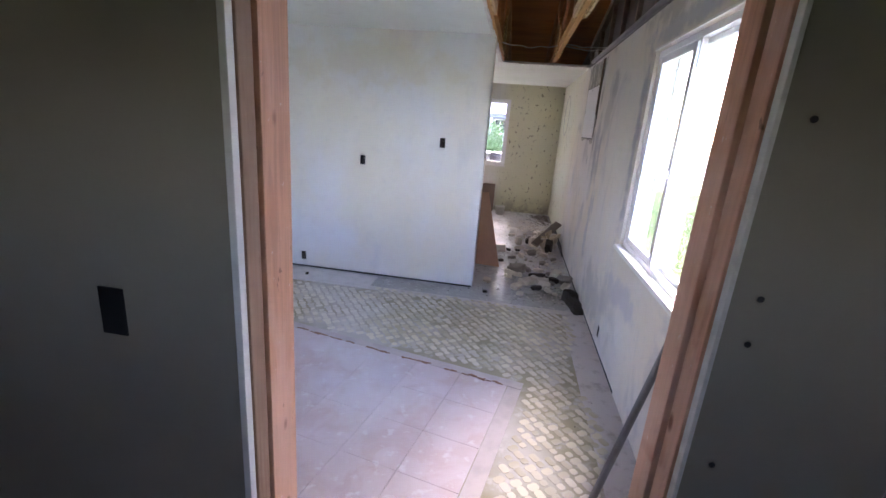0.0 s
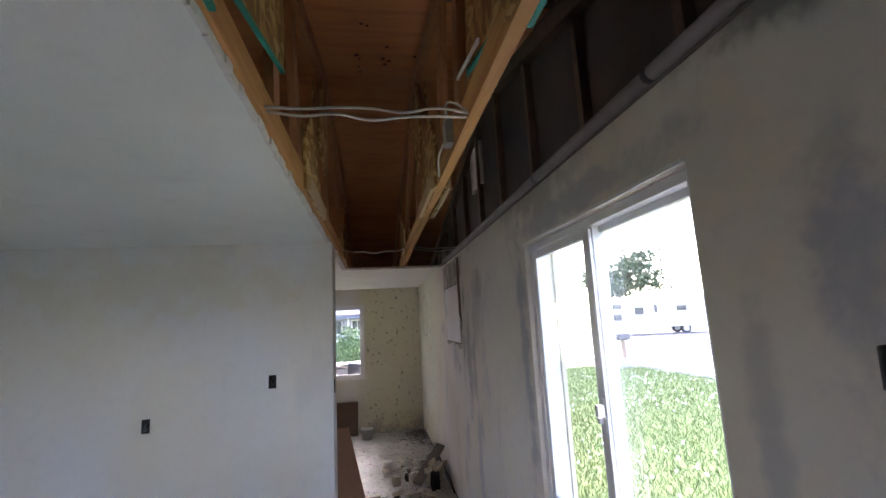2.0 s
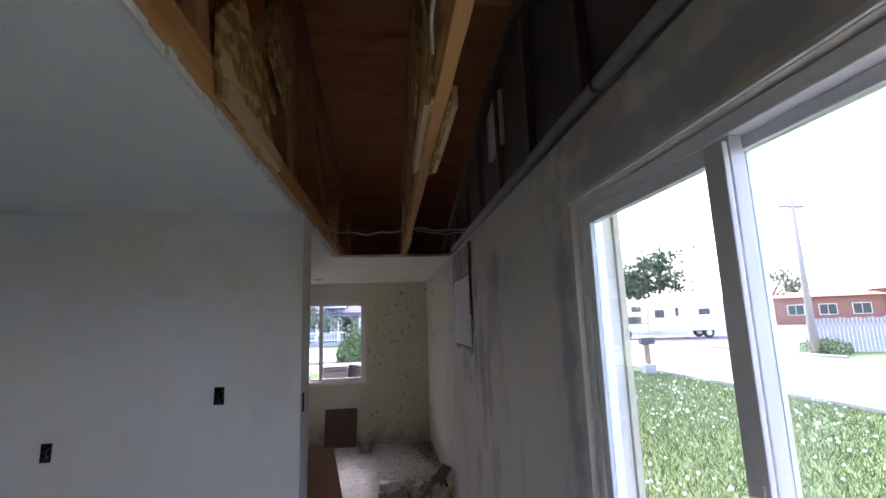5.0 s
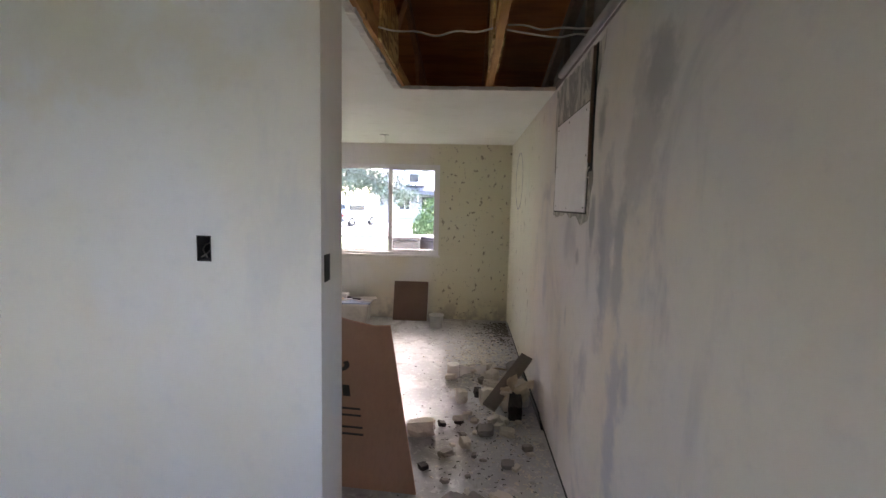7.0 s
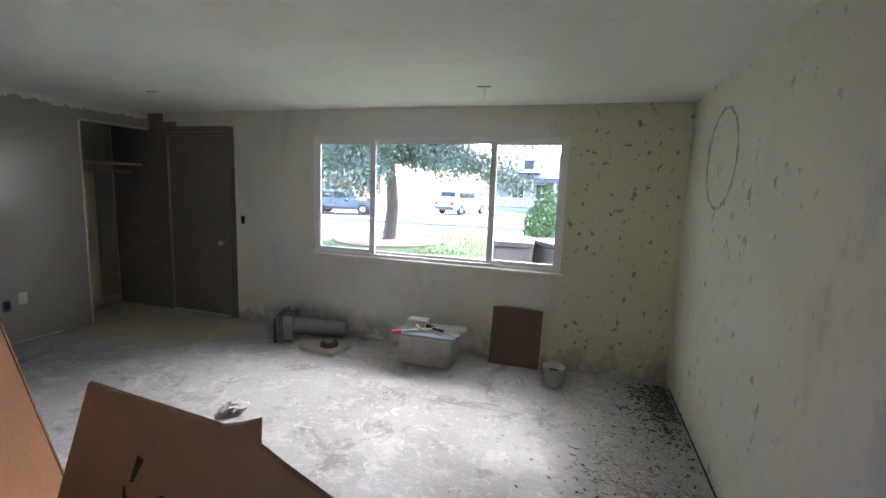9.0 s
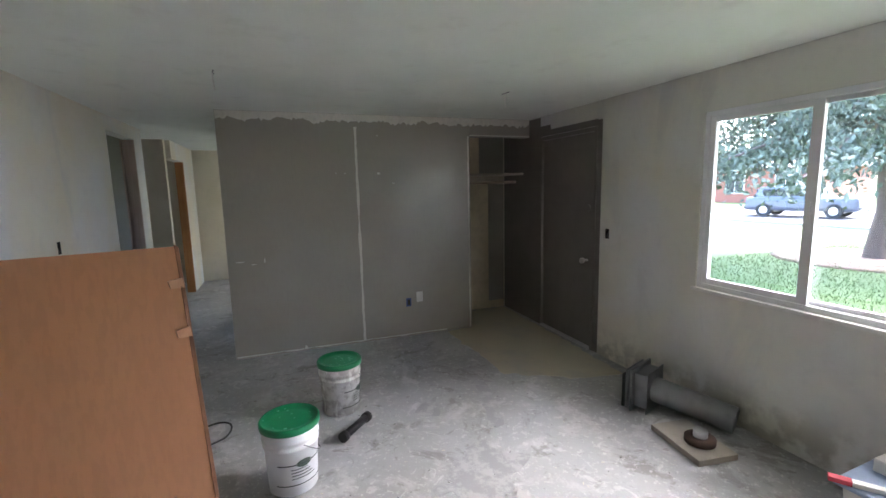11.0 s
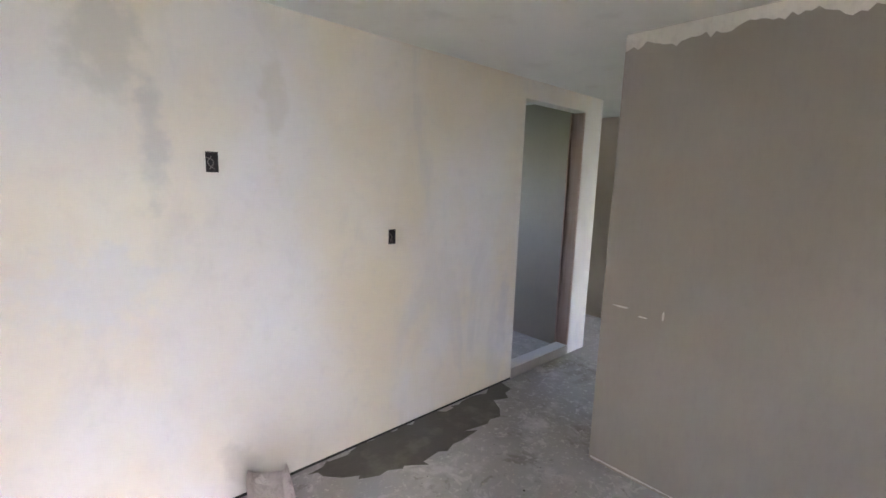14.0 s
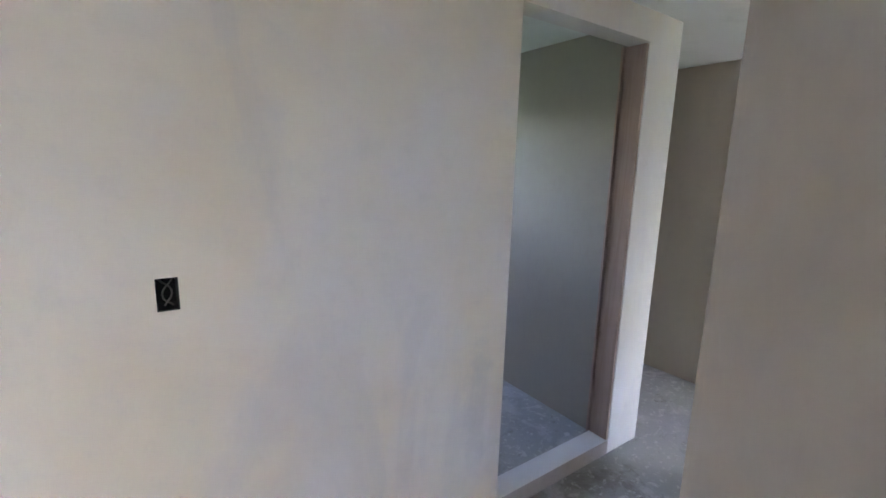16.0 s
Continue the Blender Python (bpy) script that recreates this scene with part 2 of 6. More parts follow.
m.mix(m.ramp(m.noise(1.4, 3), 0.5, 0.75), (0.55, 0.3, 0.14), 0.5)
DECK = m.done()
m = Mat("strand_board", (0.5, 0.3, 0.1), 0.75)
m.mix(m.ramp(m.voronoi(42, stretch=(1, 0.9, 0.4), out="Color"), 0.3, 0.6), (0.26, 0.125, 0.035), 0.85)
m.mix(m.ramp(m.voronoi(33, stretch=(1, 0.45, 1), out="Color"), 0.62, 0.72), (0.68, 0.47, 0.2), 0.8)
m.mix(m.ramp(m.noise(2.5, 3), 0.45, 0.7), (0.33, 0.16, 0.05), 0.4)
m.bump(m.noise(40, 3), 0.4, 0.005)
OSB = m.done()


def plain(name, c, rough=0.6, metal=0.0, var=0.15, scale=12):
    m = Mat(name, c, rough, metal)
    m.mix(m.ramp(m.noise(scale, 4), 0.4, 0.75), tuple(v * 0.6 for v in c), var * 2)
    m.bump(m.noise(scale * 5, 3), 0.08, 0.003)
    return m.done()


GREEN_EDGE = plain("green_edge_paint", (0.02, 0.3, 0.24), 0.6)
VINYL_FRAME = plain("white_vinyl", (0.78, 0.78, 0.8), 0.35, var=0.05)
SASH_DARK = plain("sash_shadow_grey", (0.3, 0.28, 0.32), 0.5)
DARK_SHEATHING = plain("dark_sheathing", (0.125, 0.112, 0.115), 0.9, var=0.3, scale=4)
DARK_STUD = plain("dark_gable_stud", (0.2, 0.145, 0.12), 0.85, var=0.3)
WHITE = plain("white_paint", (0.74, 0.73, 0.7), 0.6, var=0.1)
MUD = plain("joint_compound", (0.72, 0.7, 0.64), 0.85, var=0.15, scale=30)
PAPER_TRIM = plain("torn_paper_edge", (0.7, 0.68, 0.64), 0.85, var=0.2, scale=25)
BLACK = plain("black_plastic", (0.012, 0.012, 0.014), 0.45, var=0.1)
BOX_IN = plain("box_inside", (0.01, 0.01, 0.012), 0.7, var=0.1)
BLUE_BOX = plain("blue_box_plastic", (0.05, 0.09, 0.25), 0.5)
COPPER = plain("wire_insulation", (0.6, 0.58, 0.52), 0.5)
g = bpy.data.materials.new("window_glass")
g.use_nodes = True
gb = g.node_tree.nodes["Principled BSDF"]
gb.inputs["Transmission Weight"].default_value = 1.0
gb.inputs["Roughness"].default_value = 0.0
gb.inputs["IOR"].default_value = 1.45
gb.inputs["Base Color"].default_value = (0.97, 0.99, 0.98, 1)
GLASS = g


# ---- mesh helpers ----
def box(bm, x0, x1, y0, y1, z0, z1, bevel=0.0, m=None):
    vs = [bm.verts.new((x, y, z)) for x in (x0, x1) for y in (y0, y1) for z in (z0, z1)]
    fs = [bm.faces.new([vs[i] for i in f]) for f in ((0, 1, 3, 2), (4, 6, 7, 5), (0, 4, 5, 1), (2, 3, 7, 6), (0, 2, 6, 4), (1, 5, 7, 3))]
    if bevel:
        es = list({e for f in fs for e in f.edges})
        r = bmesh.ops.bevel(bm, geom=es, offset=bevel, segments=2, affect="EDGES", profile=0.6)
        vs = list({v for v in r["verts"]} | {v for v in vs if v.is_valid})
    if m is not None:
        bmesh.ops.transform(bm, matrix=m, verts=[v for v in vs if v.is_valid])
    return vs


def boxes(*dims, bevel=0.0):
    bm = bmesh.new()
    for d in dims:
        box(bm, *d, bevel=bevel)
    return bm


def tube(bm, a, b, r0, r1=None, n=16, caps=True):
    a, b = Vector(a), Vector(b)
    r1 = r0 if r1 is None else r1
    q = (b - a).to_track_quat("Z", "Y").to_matrix()
    rings = []
    for p, r in ((a, r0), (b, r1)):
        rings.append([bm.verts.new(p + q @ Vector((r * math.cos(i * math.tau / n), r * math.sin(i * math.tau / n), 0))) for i in range(n)])
    for i in range(n):
        f = bm.faces.new((rings[0][i], rings[0][(i + 1) % n], rings[1][(i + 1) % n], rings[1][i]))
        f.smooth = True
    if caps:
        bm.faces.new(rings[0][::-1])
        bm.faces.new(rings[1])


def lathe(bm, profile, n=40, at=(0, 0, 0)):
    rings = []
    for r, z in profile:
        rings.append([bm.verts.new((at[0] + r * math.cos(i * math.tau / n), at[1] + r * math.sin(i * math.tau / n), at[2] + z)) for i in range(n)])
    for a, b in zip(rings, rings[1:]):
        for i in range(n):
            f = bm.faces.new((a[i], a[(i + 1) % n], b[(i + 1) % n], b[i]))
            f.smooth = True
    if profile[0][0] > 0:
        bm.faces.new(rings[0][::-1])
    if profile[-1][0] > 0:
        bm.faces.new(rings[-1])
    return bm


def mesh_of(name, bm, *mats):
    me = bpy.data.meshes.new(name)
    bmesh.ops.recalc_face_normals(bm, faces=bm.faces)
    bm.to_mesh(me)
    bm.free()
    for m in mats:
        me.materials.append(m)
    return me


ROOM = Vector((0, 0, 0))  # origin of the room in which things are being placed


def thing(name, bm, mat, label="", category="", group="", kind="", at=None):
    ob = new(name, mesh_of(name, bm, *(mat if isinstance(mat, (list, tuple)) else (mat,))) if bm else None)
    ob.matrix_world = Matrix.Translation(ROOM) @ (Matrix() if at is None else at)
    return tagged(ob, label, category, group, kind)


def part(name, bm, mat, parent, label="", kind=""):
    ob = new(name, mesh_of(name, bm, *(mat if isinstance(mat, (list, tuple)) else (mat,))))
    ob.parent = parent
    return tagged(ob, label, kind=kind)


def cable(name, points, r, mat, parent=None, label="", category=""):
    """A round bent cable or cord along the points."""
    cu = bpy.data.curves.new(name, "CURVE")
    cu.dimensions, cu.bevel_depth, cu.bevel_resolution, cu.resolution_u = "3D", r, 2, 8
    sp = cu.splines.new("BEZIER")
    sp.bezier_points.add(len(points) - 1)
    for p, c in zip(sp.bezier_points, points):
        p.co, p.handle_left_type, p.handle_right_type = c, "AUTO", "AUTO"
    cu.materials.append(mat)
    ob = new(name, cu)
    ob.parent = parent
    if parent is None:
        ob.location = ROOM
    return tagged(ob, label, category)


def panel_wall(name, axis, c0, c1, u0, u1, z0, z1, holes, mat, label):
    """A wall of true thickness along x or y, with openings (u0, u1, z0, z1) cut right through."""
    us = sorted({u0, u1, *(v for h in holes for v in h[:2] if u0 < v < u1)})
    zs = sorted({z0, z1, *(v for h in holes for v in h[2:] if z0 < v < z1)})
    full = {}
    for i in range(len(us) - 1):
        for j in range(len(zs) - 1):
            u, z = (us[i] + us[i + 1]) / 2, (zs[j] + zs[j + 1]) / 2
            full[i, j] = not any(h[0] < u < h[1] and h[2] < z < h[3] for h in holes)
    bm = bmesh.new()
    P = (lambda c, u, z: (u, c, z)) if axis == "x" else (lambda c, u, z: (c, u, z))
    cache = {}

    def V(c, u, z):
        if (c, u, z) not in cache:
            cache[c, u, z] = bm.verts.new(P(c, u, z))
        return cache[c, u, z]

    for (i, j), f in full.items():
        if not f:
            continue
        a, b, c, d = us[i], us[i + 1], zs[j], zs[j + 1]
        for k in (c0, c1):
            bm.faces.new((V(k, a, c), V(k, b, c), V(k, b, d), V(k, a, d)))
        for di, dj, e in ((-1, 0, ((a, c), (a, d))), (1, 0, ((b, c), (b, d))), (0, -1, ((a, c), (b, c))), (0, 1, ((a, d), (b, d)))):
            if not full.get((i + di, j + dj), False):
                (p, q), (r, s) = e
                bm.faces.new((V(c0, p, q), V(c0, r, s), V(c1, r, s), V(c1, p, q)))
    return thing(name, bm, mat, label, "wall", kind="structure")


# ---- the shell ----
H = 2.30
XE, XG = 0.70, 0.84
YA, YB = 3.56, 3.80
YF, YFO = 7.79, 7.93
KW = (1.315, 2.50, 0.835, 2.058)
LW = (-2.70, -0.182, 0.845, 2.035)
FD = (-4.69, -3.76, 0.0, 2.09)
HD = (-6.215, -5.384, 0.085, 2.163)

# electrical boxes: wall, along, height
BOXES = [("middle", -1.493, 1.15, -1), ("middle", -0.735, 1.368, -1), ("middle", -2.104, 0.12, -1), ("middle", -3.268, 1.607, 1), ("middle", -4.207, 1.226, 1), ("middle", -3.2, 1.168, -1),
         ("east", 2.628, 0.13, -1), ("north", -3.607, 1.138, -1)]
BOX_HOLES = {w: [(u - 0.025, u + 0.025, z - 0.043, z + 0.043) for n, u, z, _ in BOXES if n == w] for w in ("middle", "east", "north")}
panel_wall("wall_east", "y", XE, XG, -1.6, YFO + 0.145, 0.0, 2.30, [KW, *BOX_HOLES["east"]], WALL_GABLE, "skim-coated gable wall with grey plaster patches and stains")
YM = (YA + YB) / 2
for leaf, c0, c1, side in (("wall_middle_south", YA, YM - 0.0015, -1), ("wall_middle_north", YM + 0.0015, YB, 1)):
    own = [(u - 0.025, u + 0.025, z - 0.043, z + 0.043) for n, u, z, k in BOXES if n == "middle" and k == side and u > -3.4]
    panel_wall(leaf, "x", c0, c1, -3.40, -0.345, 0.0, H, own, WALL, "sanded white plaster partition wall with warm and bluish patches")
thing("wall_middle_end", boxes((-0.3448, -0.341, YA + 0.0005, YB - 0.0005, 0.0, H)), WALL, "plastered end of the partition wall", "wall", kind="structure")
panel_wall("wall_hall_south", "x", 3.685, YB, -6.488, -3.40, 0.0, H, [HD, *(h for h in BOX_HOLES["middle"] if h[1] < -3.4)], WALL, "sanded white plaster hallway wall with an empty doorway")
panel_wall("wall_kitchen_west", "y", -3.52, -3.40, 0.463, YA - 0.003, 0.0, H, [(0.55, 1.36, 0.9, 2.05)], WALL, "plain white plaster kitchen wall with a side window")
panel_wall("wall_stud_opening", "x", 0.355, 0.46, -3.52, XE - 0.003, 0.0, H, [(-0.70, 0.40, 0.0, 2.1)], WALL, "plaster wall with a stripped door opening")
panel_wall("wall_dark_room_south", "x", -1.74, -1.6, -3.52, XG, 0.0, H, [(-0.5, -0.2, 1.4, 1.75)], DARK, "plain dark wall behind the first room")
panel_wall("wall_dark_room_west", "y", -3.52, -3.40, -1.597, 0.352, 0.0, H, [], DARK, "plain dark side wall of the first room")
panel_wall("wall_side_room_west", "y", -6.42, -6.31, 1.53, 3.682, 0.0, H, [], GREY, "grey drywall wall of the side room")
panel_wall("wall_side_room_east", "y", -4.9, -4.79, 1.53, 3.682, 0.0, H, [], GREY, "grey drywall wall of the side room")
panel_wall("wall_side_room_south", "x", 1.4, 1.527, -9.197, -3.523, 0.0, H, [(-5.95, -5.3, 1.2, 2.0)], GREY, "grey drywall end wall of the side room")
panel_wall("wall_hall_corner", "y", -7.60, -7.50, 1.53, 3.80, 0.0, H, [], HALL, "beige plaster wall at the turn of the hallway")
panel_wall("wall_hall_far", "x", 3.74, 3.86, -9.2, -8.42, 0.0, H, [], WALL, "white plaster wall beyond the far doorway")
panel_wall("wall_hall_far_head", "x", 3.74, 3.86, -8.42, -7.603, 2.05, H, [], WALL, "plaster above the far doorway")
ROOM_FRONT, ROOM_GREY = Vector((-0.045, 0.145, 0)), Vector((-0.06, 0.132, 0))
ROOM = ROOM_FRONT
panel_wall("wall_north", "x", YF, YFO, -9.2, XE + 0.042, 0.0, H, [LW, FD, (-9.0, -6.8, 0.6, 2.1), *BOX_HOLES["north"]], WALL_FRONT, "off-white plastered front wall, dark spots near the corner")
ROOM = ROOM_GREY
panel_wall("wall_grey_partition", "y", -4.99, -4.88, 4.61, 7.05, 0.0, H, [], GREY, "dark grey unpainted drywall partition with taped joints")
panel_wall("wall_hall_north", "x", 4.61, 4.72, -6.6, -4.993, 0.0, H, [], WALL, "plain beige hallway wall")
panel_wall("wall_hall_end", "y", -9.32, -9.2, 1.4, YFO, 0.0, H, [], HALL, "beige wall closing the hallway")
panel_wall("wall_closet_back", "y", -5.61, -5.51, 4.723, YF - 0.003, 0.0, H, [], plain("beige_closet_wall", (0.62, 0.53, 0.38), 0.85), "beige closet back wall")
panel_wall("wall_closet_header", "y", -4.99, -4.88, 7.053, YF - 0.003, 2.11, H, [], GREY, "grey header above the closet opening")
ROOM = Vector((0, 0, 0))

thing("floor", boxes((-9.32, XG, 1.4, YFO + 0.145, -0.12, 0.0), (-3.52, XG, -1.74, 1.4, -0.12, 0.0)), CONC, "stained bare concrete floor with dried plaster splashes", "floor", kind="structure")
bm = boxes((-9.4, XE, 5.2, YF + 0.142, H, H + 0.015), (-9.4, -3.5, 1.4, 5.2, H, H + 0.015), (-3.5, -0.375, 0.46, 5.2, H, H + 0.015), (-3.5, XE, -1.6, 0.45, H, H + 0.015))
thing("ceiling", bm, CEIL, "white plastered drywall ceiling with a stripped open bay", "ceiling", kind="structure")


# ---- roof: deck boards, trusses, gable framing ----
RIDGE_Y, RIDGE_Z, SLOPE = 3.3, 3.42, 0.203


def roof_z(y):
    return RIDGE_Z - SLOPE * abs(y - RIDGE_Y)


bm = bmesh.new()
for xa, xb, y0, y1 in ((-3.75, 1.25, -2.4, RIDGE_Y), (-9.8, -3.75, 0.9, RIDGE_Y), (-9.8, 1.25, RIDGE_Y, 9.0)):
    vs = [bm.verts.new((x, y, roof_z(y) + dz)) for x in (xa, xb) for y in (y0, y1) for dz in (0.0, 0.02)]
    for f in ((0, 1, 3, 2), (4, 6, 7, 5), (0, 4, 5, 1), (2, 3, 7, 6), (0, 2, 6, 4), (1, 5, 7, 3)):
        bm.faces.new([vs[i] for i in f])
thing("roof_deck", bm, DECK, "orange-brown plywood roof decking with dark nail points", "roof", kind="structure")
bm = bmesh.new()
vs = [bm.verts.new((XG + dx, y, z)) for dx in (0.0, 0.03) for y, z in ((-1.74, 2.30), (YFO + 0.14, 2.30), (YFO + 0.14, roof_z(YFO + 0.14) - 0.003), (RIDGE_Y, RIDGE_Z - 0.003), (-1.74, roof_z(-1.74) - 0.003))]
bm.faces.new(vs[:5])
bm.faces.new(vs[5:][::-1])
for i in range(5):
    j = (i + 1) % 5
    bm.faces.new((vs[i], vs[j], vs[5 + j], vs[5 + i]))
thing("gable_sheathing", bm, DARK_SHEATHING, "dark gable sheathing above the wall", "wall", kind="structure")
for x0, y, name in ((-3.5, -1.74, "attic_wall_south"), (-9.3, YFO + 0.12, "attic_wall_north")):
    thing(name, boxes((x0, XG - 0.003, y, y + 0.02, H + 0.02, roof_z(y) - 0.003)), DARK_SHEATHING, "dark attic closing board", "wall", kind="structure")
thing("attic_wall_west", boxes((-9.3, -9.28, 1.42, YFO - 0.03, H + 0.02, 2.5), (-9.3, -3.5, 1.4, 1.42, H + 0.02, roof_z(1.4) - 0.003), (-3.52, -3.5, -1.71, 1.4, H + 0.02, 2.4)), DARK_SHEATHING, "dark attic closing board", "wall", kind="structure")


def slanted(bm, x0, x1, p, q, w):
    """A sawn member in a plane across x, from p to q (y, z), of depth w."""
    a, b = Vector((0, *p)), Vector((0, *q))
    n = Vector((1, 0, 0)).cross(b - a).normalized() * w / 2
    vs = [bm.verts.new((x, *(c + s * n)[1:])) for x in (x0, x1) for c, s in ((a, -1), (a, 1), (b, 1), (b, -1))]
    for f in ((0, 1, 2, 3), (7, 6, 5, 4), (0, 4, 5, 1), (1, 5, 6, 2), (2, 6, 7, 3), (3, 7, 4, 0)):
        bm.faces.new([vs[i] for i in f])


def gusset(bm, x0, x1, pts):
    """A strand-board plate cut to the outline pts (y, z)."""
    a = [bm.verts.new((x0, *p)) for p in pts]
    b = [bm.verts.new((x1, *p)) for p in pts]
    bm.faces.new(a)
    bm.faces.new(b[::-1])
    for i in range(len(pts)):
        j = (i + 1) % len(pts)
        bm.faces.new((a[i], a[j], b[j], b[i]))


def truss(x, label):
    t = thing("roof_truss", None, None, label, "truss", "roof trusses")
    x0, x1 = x - 0.019, x + 0.019
    B = 2.318
    part("bottom_chord", boxes((x0, x1, -1.7, 7.76, B, B + 0.089), bevel=0.002), CHORD, t)
    for y0, y1 in ((-1.7, RIDGE_Y - 0.03), (7.76, RIDGE_Y + 0.03)):
        bm = bmesh.new()
        slanted(bm, x0, x1, (y0, roof_z(y0) - 0.055), (y1, roof_z(y1) - 0.055), 0.089)
        part("top_chord", bm, WEB, t)
    for ya, yb in ((0.55, 0.62), (1.82, 1.72), (2.25, 2.05), (2.35, 3.2), (3.3, 3.3), (4.62, 3.4), (4.7, 5.3), (6.2, 6.0)):
        bm = bmesh.new()
        slanted(bm, x0 + 0.004, x1 - 0.004, (ya, B + 0.05), (yb, roof_z(yb) - 0.08), 0.085)
        part("web", bm, WEB, t)
    plates = [[(0.2, B + 0.012), (1.21, B + 0.012), (1.235, B + 0.3), (1.262, B + 0.575), (0.2, B + 0.45)],
              [(1.337, B + 0.142), (1.837, B + 0.259), (1.80, B + 0.72), (1.36, B + 0.64), (1.305, B + 0.5)],
              [(2.30, B - 0.008), (2.93, B - 0.008), (2.62, B + 0.3), (2.45, B + 0.42), (2.28, B + 0.22)],
              [(2.75, B + 0.42), (3.05, B + 0.3), (3.2, B + 0.62), (2.9, B + 0.85)],
              [(4.35, B + 0.004), (4.9, B + 0.004), (4.86, B + 0.3), (4.6, B + 0.36), (4.4, B + 0.22)]]
    for k, outline in enumerate(plates):
        for xa, xb in ((x1 + 0.001, x1 + 0.012), (x0 - 0.012, x0 - 0.001)):
            if k == 1 and xa < x0:
                continue
            bm = bmesh.new()
            gusset(bm, xa, xb, outline)
            part("gusset_plate", bm, OSB, t, "strand-board gusset plate")
    part("green_edge", boxes((x1 + 0.001, x1 + 0.0145, -0.2, 1.21, B + 0.001, B + 0.0115)), GREEN_EDGE, t, "green painted plate edge")
    bm = bmesh.new()
    slanted(bm, x1 + 0.0005, x1 + 0.014, (1.337, B + 0.137), (1.837, B + 0.254), 0.01)
    part("green_edge", bm, GREEN_EDGE, t, "green painted plate edge")
    for xa, xb in ((x1 + 0.013, x1 + 0.03), (x0 - 0.03, x0 - 0.013)):
        part("splice_block", boxes((xa, xb, 2.32, 2.9, B - 0.012, B + 0.05), bevel=0.002), PALE_WOOD, t, "pale sawn splice block")
    return t


for x, a in ((-0.388, -0.6), (0.262, 0.0), (-1.0, -0.6)):
    truss(x, "orange fir roof truss with strand-board gusset plates").matrix_world = pose(0, 0, 0, 0, 0, a)

# gable framing above the wall, with its plate and vent
bm = bmesh.new()
box(bm, 0.695, 0.838, -1.58, 7.76, 2.303, 2.345, bevel=0.004)
thing("top_plate", bm, plain("grey_top_plate", (0.2, 0.17, 0.17), 0.8), "grey-brown timber top plate of the gable wall", "timber", kind="structure")
bm = bmesh.new()
for y0, y1, r in ((-1.5, 1.36, 0.021), (1.38, 2.2, 0.022), (2.22, 4.94, 0.02)):
    tube(bm, (0.677, y0, 2.322), (0.677, y1, 2.322), r, r, 12)
thing("conduit_pipe", bm, plain("grey_pipe", (0.26, 0.23, 0.235), 0.6), "grey dusty pipe along the top of the wall", "pipe")
gable = thing("gable_framing_timbers", None, None, "dark gable studs above the wall", "framing")
def gable_z(y):
    """Underside of the gable rafter."""
    return 3.285 - 0.25 * abs(y - RIDGE_Y)


for i in range(13):
    y = 0.204 + 0.588 * i - 1.176
    part("gable_stud", boxes((0.795, 0.837, y - 0.02, y + 0.02, 2.347, gable_z(y) + 0.012), bevel=0.002), DARK_STUD, gable)
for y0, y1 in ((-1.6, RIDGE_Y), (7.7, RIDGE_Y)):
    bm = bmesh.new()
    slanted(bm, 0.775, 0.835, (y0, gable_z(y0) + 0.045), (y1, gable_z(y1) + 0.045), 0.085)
    part("gable_rafter", bm, DARK_STUD, gable)
for y in (0.85, 1.46, 2.07):
    bm = bmesh.new()
    z = roof_z(y) - 0.05
    box(bm, 0.285, 0.775, y - 0.019, y + 0.019, z - 0.04, z + 0.04, bevel=0.002)
    part("lookout_block", bm, DARK_STUD, gable)
vent = thing("gable_vent", None, None, "white louvred gable vent on the dark sheathing", "vent")
part("frame", boxes((0.815, 0.838, 3.68, 3.705, 2.80, 3.12), (0.815, 0.838, 4.0, 4.025, 2.80, 3.12), (0.815, 0.838, 3.68, 4.025, 2.78, 2.80), (0.815, 0.838, 3.68, 4.025, 3.12, 3.14)), WHITE, vent)
for i in range(9):
    bm = bmesh.new()
    box(bm, -0.012, 0.012, 3.706, 3.999, -0.004, 0.004, m=pose(0.826, 0, 2.82 + i * 0.036, 0, 35, 0))
    part("slat", bm, WHITE, vent)

# nail heads and knots on the deck underside
rng = random.Random(4)
bm = bmesh.new()
for i in range(46):
    y = rng.uniform(0.2, 3.2)
    x = rng.choice((-0.11, 0.04)) + rng.gauss(0, 0.015) if i % 3 else rng.uniform(-0.28, 0.26)
    z = roof_z(y) - 0.001
    r = rng.uniform(0.008, 0.015)
    lathe(bm, [(r, -0.002), (r * 0.6, -0.004)], 8, (x, y, z))
thing("deck_nail_points", bm, plain("dark_knots", (0.08, 0.03, 0.015), 0.8), "dark nail points and knots under the deck", "nails", kind="stuff")

# wiring across the open bay
def sag(x0, x1, y, z, drop, k):
    return [(x0 + (x1 - x0) * i / 6, y + 0.01 * math.sin(i * 2.1 + k), z - drop * math.sin(math.pi * i / 6) + 0.006 * math.sin(i * 3 + k)) for i in range(7)]


